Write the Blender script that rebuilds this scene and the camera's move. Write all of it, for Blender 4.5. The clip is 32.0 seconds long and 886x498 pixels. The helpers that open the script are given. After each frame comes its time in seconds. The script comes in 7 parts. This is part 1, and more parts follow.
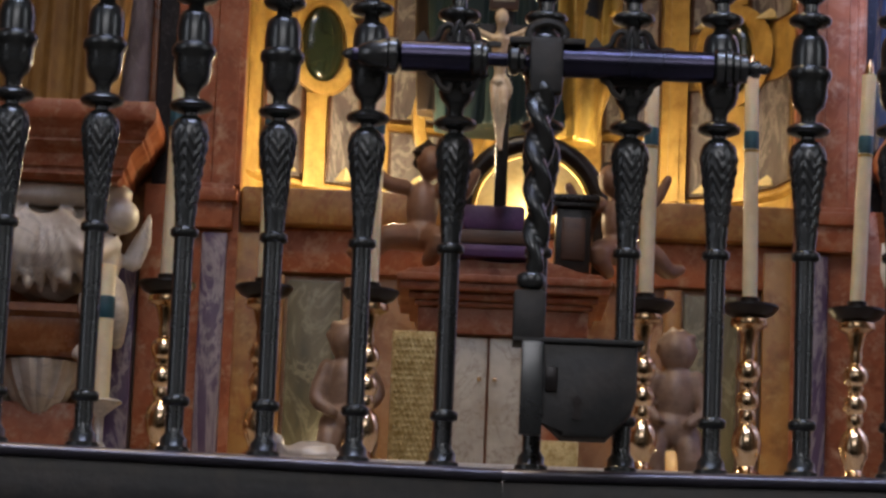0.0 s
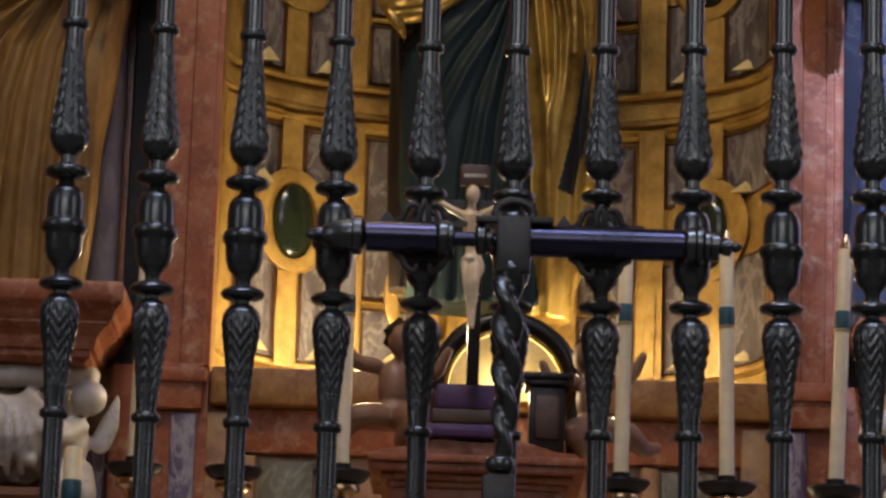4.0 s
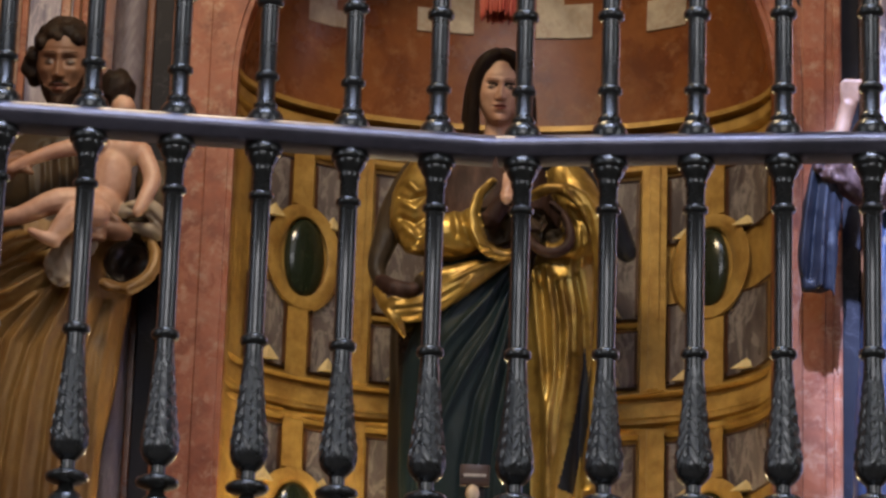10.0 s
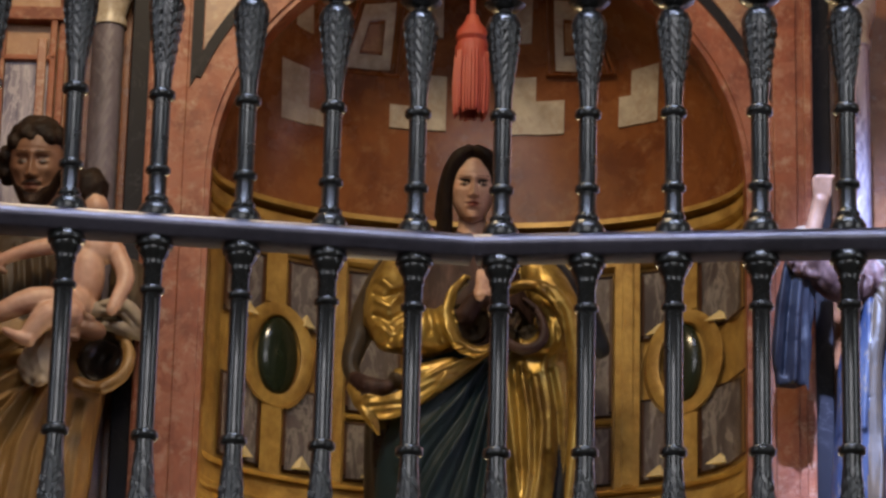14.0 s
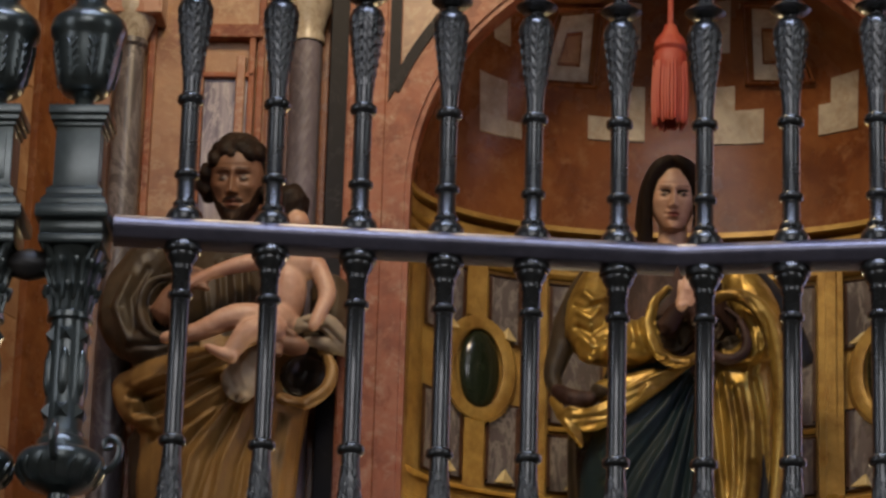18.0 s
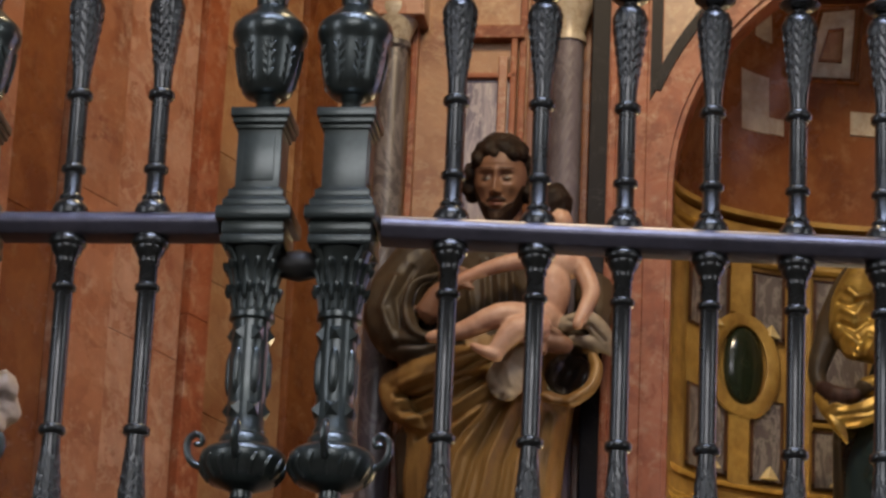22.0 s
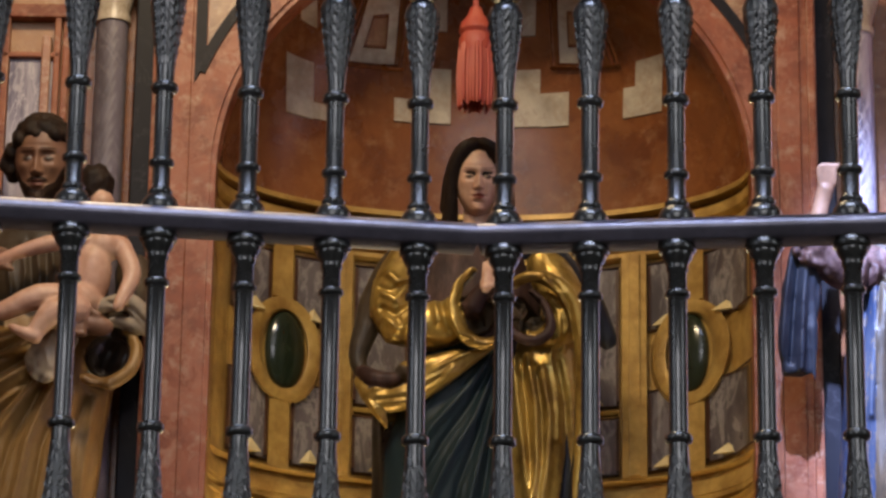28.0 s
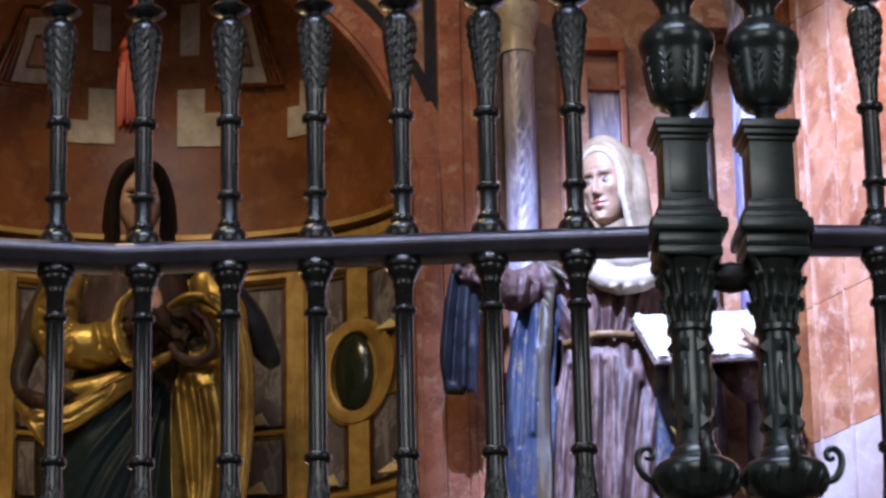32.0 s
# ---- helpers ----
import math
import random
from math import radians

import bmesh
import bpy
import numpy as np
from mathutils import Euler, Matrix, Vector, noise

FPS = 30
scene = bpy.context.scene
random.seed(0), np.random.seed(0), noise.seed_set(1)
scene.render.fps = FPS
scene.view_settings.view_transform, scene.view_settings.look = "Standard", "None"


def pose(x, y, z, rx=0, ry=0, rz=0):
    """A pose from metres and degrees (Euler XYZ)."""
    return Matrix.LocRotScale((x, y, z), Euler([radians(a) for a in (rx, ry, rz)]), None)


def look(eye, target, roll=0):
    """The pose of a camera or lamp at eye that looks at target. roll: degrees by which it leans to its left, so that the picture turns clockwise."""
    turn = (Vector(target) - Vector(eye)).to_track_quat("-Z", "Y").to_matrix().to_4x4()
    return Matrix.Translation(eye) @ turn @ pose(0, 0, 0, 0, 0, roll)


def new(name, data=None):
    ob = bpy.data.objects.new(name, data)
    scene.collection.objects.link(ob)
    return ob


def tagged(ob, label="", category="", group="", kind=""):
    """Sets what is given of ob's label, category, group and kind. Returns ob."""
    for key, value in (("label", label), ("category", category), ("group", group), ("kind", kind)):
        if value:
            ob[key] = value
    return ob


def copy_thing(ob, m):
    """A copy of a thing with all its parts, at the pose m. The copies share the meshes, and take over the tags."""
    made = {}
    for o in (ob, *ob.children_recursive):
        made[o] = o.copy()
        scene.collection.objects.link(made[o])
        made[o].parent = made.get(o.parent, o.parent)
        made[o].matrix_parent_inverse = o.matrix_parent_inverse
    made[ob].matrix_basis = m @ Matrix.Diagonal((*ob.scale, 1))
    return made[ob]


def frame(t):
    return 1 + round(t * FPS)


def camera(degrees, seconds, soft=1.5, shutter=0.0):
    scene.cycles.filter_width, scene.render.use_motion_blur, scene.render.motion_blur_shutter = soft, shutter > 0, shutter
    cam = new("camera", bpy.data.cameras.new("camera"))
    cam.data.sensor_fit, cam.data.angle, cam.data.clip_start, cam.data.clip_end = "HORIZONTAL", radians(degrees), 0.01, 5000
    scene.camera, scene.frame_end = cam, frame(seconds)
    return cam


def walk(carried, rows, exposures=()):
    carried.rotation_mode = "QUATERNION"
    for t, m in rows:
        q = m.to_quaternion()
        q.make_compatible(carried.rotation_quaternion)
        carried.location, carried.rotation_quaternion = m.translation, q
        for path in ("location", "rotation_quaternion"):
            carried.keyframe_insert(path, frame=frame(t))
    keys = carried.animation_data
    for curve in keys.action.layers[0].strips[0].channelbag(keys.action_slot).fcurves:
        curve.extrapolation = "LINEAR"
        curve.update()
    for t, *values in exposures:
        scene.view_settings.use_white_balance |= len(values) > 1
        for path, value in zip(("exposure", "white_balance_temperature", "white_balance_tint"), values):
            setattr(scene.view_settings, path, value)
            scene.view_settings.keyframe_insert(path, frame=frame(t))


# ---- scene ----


# ---- camera: a hand-held long lens that tilts up the gate, then pans left and right ----
EXPOSURES = [(0.0, -0.22), (3.5, -0.24), (6.0, -0.2), (7.2, -0.08), (8.5, 0.12), (12.0, 0.10), (15.5, -0.08), (18.0, -0.1), (21.0, 0.08), (25.0, 0.14), (27.5, 0.25), (28.5, 0.15), (29.5, -0.12), (30.5, -0.30), (32.0, -0.47)]
cam = camera(14.451, 32.0, soft=2.8)
# seconds, eye x, y, z, heading to the left, tilt up, roll (degrees)
PATH = [
    (0, -0.0810, -6.1252, 1.5130, 0.113, 10.182, 2.300),
    (0.5, -0.0605, -6.0744, 1.5271, 0.123, 10.364, 2.187),
    (1, -0.0597, -6.0634, 1.5332, 0.102, 10.828, 2.239),
    (1.5, -0.0738, -6.0843, 1.5327, 0.021, 11.446, 1.872),
    (2, -0.0590, -6.0524, 1.5377, 0.168, 11.619, 2.179),
    (2.5, -0.0571, -6.0385, 1.5427, 0.125, 11.690, 2.175),
    (3, -0.0559, -6.0284, 1.5493, 0.050, 11.844, 2.255),
    (3.5, -0.0495, -6.0096, 1.5603, -0.007, 12.500, 1.883),
    (5.5, -0.0532, -6.0064, 1.5600, -0.150, 13.341, 1.880),
    (6, -0.0539, -6.0093, 1.5642, -0.141, 13.550, 1.983),
    (6.5, -0.0550, -6.0114, 1.5694, -0.118, 14.241, 1.775),
    (7, -0.0523, -6.0133, 1.5702, -0.036, 15.168, 1.820),
    (7.5, -0.0508, -6.0124, 1.5734, -0.060, 15.770, 1.669),
    (8, -0.0479, -6.0190, 1.5754, -0.010, 16.244, 1.651),
    (8.5, -0.0455, -6.0194, 1.5763, 0.018, 16.639, 1.507),
    (9, -0.0441, -6.0187, 1.5819, 0.051, 16.858, 1.660),
    (9.5, -0.0454, -6.0177, 1.5844, 0.123, 17.137, 1.718),
    (10, -0.0541, -6.0139, 1.5914, 0.078, 17.671, 1.839),
    (10.5, -0.0674, -6.0119, 1.5915, 0.028, 18.149, 1.570),
    (11, -0.0833, -6.0088, 1.5942, -0.177, 18.326, 1.414),
    (11.5, -0.0876, -6.0121, 1.5948, -0.290, 18.428, 1.544),
    (12, -0.0855, -6.0170, 1.5953, -0.373, 18.616, 1.412),
    (12.5, -0.0832, -6.0249, 1.5976, -0.405, 18.782, 1.393),
    (13, -0.0823, -6.0279, 1.5981, -0.409, 18.922, 1.380),
    (13.5, -0.0816, -6.0186, 1.6008, -0.469, 19.092, 1.408),
    (15.5, -0.0822, -6.0184, 1.5941, -0.621, 19.322, 1.209),
    (16, -0.0854, -6.0114, 1.5962, -0.544, 19.311, 1.395),
    (16.5, -0.0853, -6.0104, 1.5954, -0.532, 19.262, 1.419),
    (17, -0.0862, -5.9972, 1.5891, -0.488, 19.236, 1.365),
    (17.5, -0.0919, -5.9966, 1.6058, 0.414, 19.197, 1.185),
    (18, -0.0977, -6.0057, 1.6012, 2.878, 19.350, 1.678),
    (18.5, -0.1054, -6.0158, 1.5962, 3.952, 19.293, 1.867),
    (19, -0.1116, -6.0297, 1.5918, 5.859, 19.232, 2.274),
    (19.5, -0.1129, -6.0495, 1.5845, 7.220, 19.199, 2.582),
    (20, -0.1119, -6.0611, 1.5847, 8.275, 19.046, 2.928),
    (20.5, -0.1103, -6.0505, 1.5797, 7.556, 19.183, 2.522),
    (21, -0.1082, -6.0572, 1.5863, 7.507, 19.186, 2.711),
    (21.5, -0.1064, -6.0561, 1.5865, 7.338, 19.184, 2.623),
    (22, -0.1069, -6.0526, 1.5851, 7.362, 19.167, 2.667),
    (22.5, -0.1080, -6.0504, 1.5865, 7.313, 19.127, 2.879),
    (23, -0.1117, -6.0497, 1.5849, 7.304, 19.060, 2.890),
    (23.5, -0.1094, -6.0521, 1.5851, 7.260, 19.010, 2.954),
    (24, -0.1058, -6.0511, 1.5883, 6.947, 19.103, 2.944),
    (24.5, -0.1016, -6.0498, 1.5879, 6.362, 19.197, 2.856),
    (25, -0.0991, -6.0363, 1.5921, 5.292, 19.292, 2.514),
    (25.5, -0.0940, -6.0309, 1.5914, 4.486, 19.316, 1.996),
    (27.5, -0.0784, -6.0236, 1.5800, 0.545, 19.265, 1.202),
    (28, -0.0690, -6.0228, 1.5796, -0.329, 19.199, 0.807),
    (28.5, -0.0604, -6.0236, 1.5764, -1.187, 19.211, 0.623),
    (29, -0.0441, -6.0177, 1.5830, -2.060, 19.190, 0.316),
    (29.5, -0.0320, -6.0135, 1.5832, -3.023, 19.184, 0.038),
    (30, -0.0180, -5.9968, 1.5774, -3.924, 19.296, -0.358),
    (30.5, 0.0067, -6.0118, 1.5827, -3.951, 19.394, -0.521),
    (31, 0.0330, -6.0178, 1.5809, -4.424, 19.517, -0.871),
    (31.5, 0.0546, -6.0145, 1.5818, -5.087, 19.492, -1.214),
    (32, 0.0673, -6.0141, 1.5830, -5.325, 19.509, -1.243),
]


def aimed(x, y, z, yaw, pitch, roll):
    a, b = radians(yaw), radians(pitch)
    ahead = Vector((-math.sin(a) * math.cos(b), math.cos(a) * math.cos(b), math.sin(b)))
    return look((x, y, z), Vector((x, y, z)) + ahead, roll)


walk(cam, [(r[0], aimed(*r[1:])) for r in PATH], EXPOSURES)

# ---- light: dim chapel, area lamps added unseen in the nave, a spotlight, lamps behind the altar ----
world = bpy.data.worlds.new("world")
scene.world = world
world.use_nodes = True
world.node_tree.nodes["Background"].inputs[0].default_value = (0.32, 0.36, 0.45, 1)
world.node_tree.nodes["Background"].inputs[1].default_value = 0.05


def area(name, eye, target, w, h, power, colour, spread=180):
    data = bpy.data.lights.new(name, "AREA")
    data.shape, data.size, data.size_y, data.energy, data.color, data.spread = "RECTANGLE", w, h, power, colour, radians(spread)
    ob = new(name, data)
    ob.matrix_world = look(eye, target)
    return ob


def bulb(name, place, power, colour, radius=0.03):
    data = bpy.data.lights.new(name, "POINT")
    data.energy, data.color, data.shadow_soft_size = power, colour, radius
    ob = new(name, data)
    ob.location = place
    return ob


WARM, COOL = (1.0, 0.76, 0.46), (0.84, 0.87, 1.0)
# unseen area lamps, added for iron highlights and fill; no windows are built
area("nave_side_fill_light", (-6.5, -4.6, 5.2), (0, 0.0, 3.6), 1.5, 4.5, 62, COOL)
area("nave_side_fill_light", (6.5, -4.0, 5.4), (0, 0.0, 3.6), 1.3, 4.5, 62, (0.9, 0.92, 1.0))
area("nave_west_fill_light", (-0.5, -12.9, 6.9), (-0.2, 0, 4.6), 7.0, 5.4, 480, (0.97, 0.94, 1.0))
area("rail_top_fill_light", (0.0, -2.6, 9.4), (0, -0.2, 3.6), 4.5, 1.0, 60, (0.62, 0.70, 1.0), 70)
area("nave_overhead_fill_light", (0.0, -8.6, 9.7), (0, -8.6, 0), 6.0, 5.0, 110, (0.95, 0.95, 1.0))
area("chapel_lamp_light", (-0.6, 0.8, 6.9), (0, 3.0, 4.2), 0.9, 0.4, 72, WARM)
sp = bpy.data.lights.new("spotlight_beam", "SPOT")
sp.energy, sp.color, sp.spot_size, sp.spot_blend, sp.shadow_soft_size = 5400, (0.40, 0.52, 1.0), radians(40), 0.6, 0.05
spot = new("spotlight_beam", sp)
spot.matrix_world = look((0.6, 0.55, 6.6), (2.0, 2.8, 4.22))
bulb("altar_bulb", (-0.25, 3.05, 3.40), 19.0, (1.0, 0.80, 0.48))
bulb("altar_bulb", (0.40, 3.05, 3.40), 8.0, (1.0, 0.80, 0.48))
bulb("altar_bulb", (0.12, 2.87, 3.24), 1.8, (1.0, 0.76, 0.42))
bulb("altar_bulb", (0.56, 2.86, 2.62), 1.3, (1.0, 0.76, 0.42))
bulb("altar_bulb", (-0.40, 2.80, 2.62), 1.0, (1.0, 0.76, 0.42))


from mathutils.bvhtree import BVHTree


# ---- materials ----
def mat(name, base, rough=0.5, metal=0.0, spots=None, spots_at=(0.45, 0.62), scale=6.0, veins=None, vein_scale=3.0, vein_width=0.06, vein_mix=0.8,
        grain=40.0, bump=0.15, dist=0.004, rough_var=0.12, coat=0.0, stretch=(1, 1, 1), random_tint=0.0, spec=0.5, flecks=None, fleck_scale=22.0, breccia=None, breccia_scale=11.0, breccia_mix=0.6):
    """A procedural surface: a base colour with large stains, fine grain, optional veins, and relief from the grain."""
    m = bpy.data.materials.new(name)
    m.use_nodes = True
    t = m.node_tree
    n, k = t.nodes, t.links
    b = n["Principled BSDF"]
    co = n.new("ShaderNodeTexCoord")
    mp = n.new("ShaderNodeMapping")
    mp.inputs["Scale"].default_value = stretch
    k.new(co.outputs["Object"], mp.inputs["Vector"])
    big = n.new("ShaderNodeTexNoise")
    big.inputs["Scale"].default_value, big.inputs["Detail"].default_value, big.inputs["Roughness"].default_value = scale, 6, 0.62
    k.new(mp.outputs[0], big.inputs["Vector"])
    fine = n.new("ShaderNodeTexNoise")
    fine.inputs["Scale"].default_value, fine.inputs["Detail"].default_value = grain, 4
    k.new(mp.outputs[0], fine.inputs["Vector"])
    ramp = n.new("ShaderNodeValToRGB")
    c2 = spots or tuple(v * 0.62 for v in base)
    ramp.color_ramp.elements[0].position, ramp.color_ramp.elements[1].position = spots_at
    ramp.color_ramp.elements[0].color, ramp.color_ramp.elements[1].color = (*base, 1), (*c2, 1)
    k.new(big.outputs["Fac"], ramp.inputs[0])
    out = ramp.outputs[0]
    if veins:
        warp = n.new("ShaderNodeTexNoise")
        warp.inputs["Scale"].default_value, warp.inputs["Detail"].default_value, warp.inputs["Roughness"].default_value = vein_scale, 8, 0.68
        warp.inputs["Distortion"].default_value = 1.2
        k.new(mp.outputs[0], warp.inputs["Vector"])
        sub = n.new("ShaderNodeMath")
        sub.operation = "SUBTRACT"
        sub.inputs[1].default_value = 0.5
        k.new(warp.outputs["Fac"], sub.inputs[0])
        ab = n.new("ShaderNodeMath")
        ab.operation = "ABSOLUTE"
        k.new(sub.outputs[0], ab.inputs[0])
        vr = n.new("ShaderNodeMapRange")
        vr.inputs["From Min"].default_value, vr.inputs["From Max"].default_value = 0.0, vein_width
        vr.inputs["To Min"].default_value, vr.inputs["To Max"].default_value = vein_mix, 0.0
        k.new(ab.outputs[0], vr.inputs["Value"])
        mx = n.new("ShaderNodeMixRGB")
        mx.inputs[2].default_value = (*veins, 1)
        k.new(vr.outputs[0], mx.inputs[0])
        k.new(out, mx.inputs[1])
        out = mx.outputs[0]
    if flecks:
        sp_ = n.new("ShaderNodeTexNoise")
        sp_.inputs["Scale"].default_value, sp_.inputs["Detail"].default_value, sp_.inputs["Roughness"].default_value = fleck_scale, 7, 0.75
        k.new(mp.outputs[0], sp_.inputs["Vector"])
        sr = n.new("ShaderNodeMapRange")
        sr.inputs["From Min"].default_value, sr.inputs["From Max"].default_value = 0.52, 0.68
        sr.inputs["To Max"].default_value = 0.75
        k.new(sp_.outputs["Fac"], sr.inputs["Value"])
        fx = n.new("ShaderNodeMixRGB")
        fx.inputs[2].default_value = (*flecks, 1)
        k.new(sr.outputs[0], fx.inputs[0])
        k.new(out, fx.inputs[1])
        out = fx.outputs[0]
    if breccia:
        wn = n.new("ShaderNodeTexNoise")
        wn.inputs["Scale"].default_value, wn.inputs["Detail"].default_value = 9.0, 5
        k.new(mp.outputs[0], wn.inputs["Vector"])
        wv = n.new("ShaderNodeMixRGB")
        wv.blend_type = "LINEAR_LIGHT"
        wv.inputs[0].default_value = 0.12
        k.new(mp.outputs[0], wv.inputs[1])
        k.new(wn.outputs["Color"], wv.inputs[2])
        vo = n.new("ShaderNodeTexVoronoi")
        vo.inputs["Scale"].default_value = breccia_scale
        k.new(wv.outputs[0], vo.inputs["Vector"])
        sc = n.new("ShaderNodeSeparateColor")
        k.new(vo.outputs["Color"], sc.inputs[0])
        br = n.new("ShaderNodeMapRange")
        br.inputs["From Min"].default_value, br.inputs["From Max"].default_value = 0.45, 0.95
        br.inputs["To Max"].default_value = breccia_mix
        k.new(sc.outputs[0], br.inputs["Value"])
        bx_mix = n.new("ShaderNodeMixRGB")
        bx_mix.inputs[2].default_value = (*breccia, 1)
        k.new(br.outputs[0], bx_mix.inputs[0])
        k.new(out, bx_mix.inputs[1])
        out = bx_mix.outputs[0]
    tone = n.new("ShaderNodeMixRGB")
    tone.blend_type = "MULTIPLY"
    tone.inputs[0].default_value = 0.35
    k.new(out, tone.inputs[1])
    k.new(fine.outputs["Fac"], tone.inputs[2])
    out = tone.outputs[0]
    if random_tint:
        info = n.new("ShaderNodeObjectInfo")
        rr = n.new("ShaderNodeMapRange")
        rr.inputs["To Min"].default_value, rr.inputs["To Max"].default_value = 1 - random_tint, 1 + random_tint
        k.new(info.outputs["Random"], rr.inputs["Value"])
        hs = n.new("ShaderNodeHueSaturation")
        k.new(rr.outputs[0], hs.inputs["Value"])
        k.new(out, hs.inputs["Color"])
        out = hs.outputs[0]
    k.new(out, b.inputs["Base Color"])
    b.inputs["Metallic"].default_value = metal
    b.inputs["Specular IOR Level"].default_value = spec
    rv = n.new("ShaderNodeMapRange")
    rv.inputs["To Min"].default_value, rv.inputs["To Max"].default_value = max(0.02, rough - rough_var), rough + rough_var
    k.new(big.outputs["Fac"], rv.inputs["Value"])
    k.new(rv.outputs[0], b.inputs["Roughness"])
    if coat:
        b.inputs["Coat Weight"].default_value = coat
        b.inputs["Coat Roughness"].default_value = 0.20
    bp = n.new("ShaderNodeBump")
    bp.inputs["Strength"].default_value, bp.inputs["Distance"].default_value = bump, dist
    k.new(fine.outputs["Fac"], bp.inputs["Height"])
    k.new(bp.outputs[0], b.inputs["Normal"])
    return m


IRON = mat("dark_painted_iron", (0.088, 0.092, 0.090), 0.27, 0.72, (0.056, 0.060, 0.058), grain=90, bump=0.03, dist=0.001, rough_var=0.06, coat=0.4)
IRON_RAIL = mat("worn_iron_rail", (0.140, 0.134, 0.172), 0.34, 0.55, (0.095, 0.091, 0.115), grain=60, bump=0.03, dist=0.001, rough_var=0.08, coat=0.3)
IRON_PILLAR = mat("dark_green_black_iron", (0.080, 0.098, 0.090), 0.30, 0.65, (0.050, 0.064, 0.058), grain=90, bump=0.08, dist=0.002, rough_var=0.06, coat=0.6)
UMBER = mat("umber_veined_marble", (0.135, 0.115, 0.110), 0.30, 0, (0.07, 0.058, 0.060), scale=9, veins=(0.34, 0.31, 0.28), vein_scale=9, vein_width=0.05, vein_mix=0.7, grain=30, bump=0.06, stretch=(1.4, 1, 0.5))
IRON_BLUE = mat("polished_steel_bolt", (0.060, 0.055, 0.095), 0.24, 0.85, (0.04, 0.04, 0.065), grain=120, bump=0.1, dist=0.001)
IRON_DULL = mat("worn_black_iron", (0.020, 0.020, 0.018), 0.45, 0.2, (0.040, 0.034, 0.028), scale=14, grain=70, bump=0.3, dist=0.003)
RED = mat("red_marble", (0.30, 0.086, 0.032), 0.42, 0, (0.19, 0.046, 0.016), scale=7, veins=(0.42, 0.21, 0.11), vein_scale=5, vein_width=0.02, vein_mix=0.4, grain=30, bump=0.05, flecks=(0.54, 0.35, 0.23), fleck_scale=18, spec=0.3, breccia=(0.40, 0.16, 0.085), breccia_scale=14, breccia_mix=0.5)
RED_DARK = mat("deep_red_marble", (0.20, 0.070, 0.022), 0.26, 0, (0.125, 0.036, 0.012), scale=6, veins=(0.27, 0.10, 0.04), vein_scale=4, vein_width=0.015, vein_mix=0.4, grain=30, bump=0.05, flecks=(0.30, 0.15, 0.07), fleck_scale=16, breccia=(0.25, 0.095, 0.032), breccia_scale=8, breccia_mix=0.6)
RED_WALL = mat("red_jasper_wall", (0.32, 0.128, 0.058), 0.36, 0, (0.20, 0.064, 0.028), scale=5, veins=(0.46, 0.28, 0.17), vein_scale=3, vein_width=0.010, vein_mix=0.5, grain=26, bump=0.08, random_tint=0.16, flecks=(0.54, 0.38, 0.27), fleck_scale=15, breccia=(0.42, 0.20, 0.11), breccia_scale=10, breccia_mix=0.6)
PINK = mat("pale_pink_marble", (0.38, 0.175, 0.095), 0.36, 0, (0.27, 0.095, 0.045), scale=8, veins=(0.52, 0.36, 0.25), vein_scale=4, vein_width=0.02, vein_mix=0.6, grain=26, bump=0.06, flecks=(0.58, 0.42, 0.30), breccia=(0.52, 0.31, 0.21), breccia_scale=13, breccia_mix=0.75)
ORANGE = mat("ochre_marble", (0.33, 0.168, 0.072), 0.34, 0, (0.22, 0.085, 0.032), scale=4.5, veins=(0.46, 0.31, 0.16), vein_scale=3, vein_width=0.015, vein_mix=0.5, grain=26, bump=0.06, random_tint=0.14, flecks=(0.50, 0.34, 0.19), fleck_scale=12, breccia=(0.40, 0.225, 0.11), breccia_scale=6, breccia_mix=0.6)
PALE_BLOCK = mat("pale_rose_limestone", (0.46, 0.37, 0.33), 0.45, 0, (0.36, 0.25, 0.21), scale=4, veins=(0.56, 0.48, 0.45), vein_scale=3, vein_width=0.012, vein_mix=0.5, grain=26, bump=0.12, random_tint=0.08)
YELLOW = mat("yellow_siena_marble", (0.34, 0.175, 0.05), 0.34, 0, (0.20, 0.085, 0.022), scale=8, veins=(0.24, 0.08, 0.025), vein_scale=4, vein_width=0.02, grain=30, bump=0.06, flecks=(0.44, 0.28, 0.11))
BLACK = mat("black_marble", (0.012, 0.011, 0.014), 0.45, 0, (0.020, 0.018, 0.022), scale=4, veins=(0.06, 0.055, 0.06), vein_scale=2.5, vein_width=0.005, grain=30, bump=0.04, spec=0.12)
GREY = mat("grey_veined_marble", (0.11, 0.096, 0.098), 0.34, 0, (0.055, 0.047, 0.050), scale=7, veins=(0.26, 0.235, 0.23), vein_scale=6, vein_width=0.035, grain=30, bump=0.06, stretch=(1, 1, 0.45))
LILAC = mat("lilac_streaked_marble", (0.38, 0.34, 0.39), 0.38, 0, (0.12, 0.10, 0.16), (0.46, 0.60), scale=9, veins=(0.55, 0.50, 0.53), vein_scale=7, vein_width=0.04, grain=30, bump=0.06, stretch=(1.8, 1, 0.28))
MAUVE = mat("dull_mauve_marble", (0.165, 0.142, 0.165), 0.5, 0, (0.10, 0.085, 0.10), scale=9, veins=(0.25, 0.225, 0.245), vein_scale=7, vein_width=0.03, vein_mix=0.5, grain=30, bump=0.08, stretch=(1.4, 1, 0.5), spec=0.3)
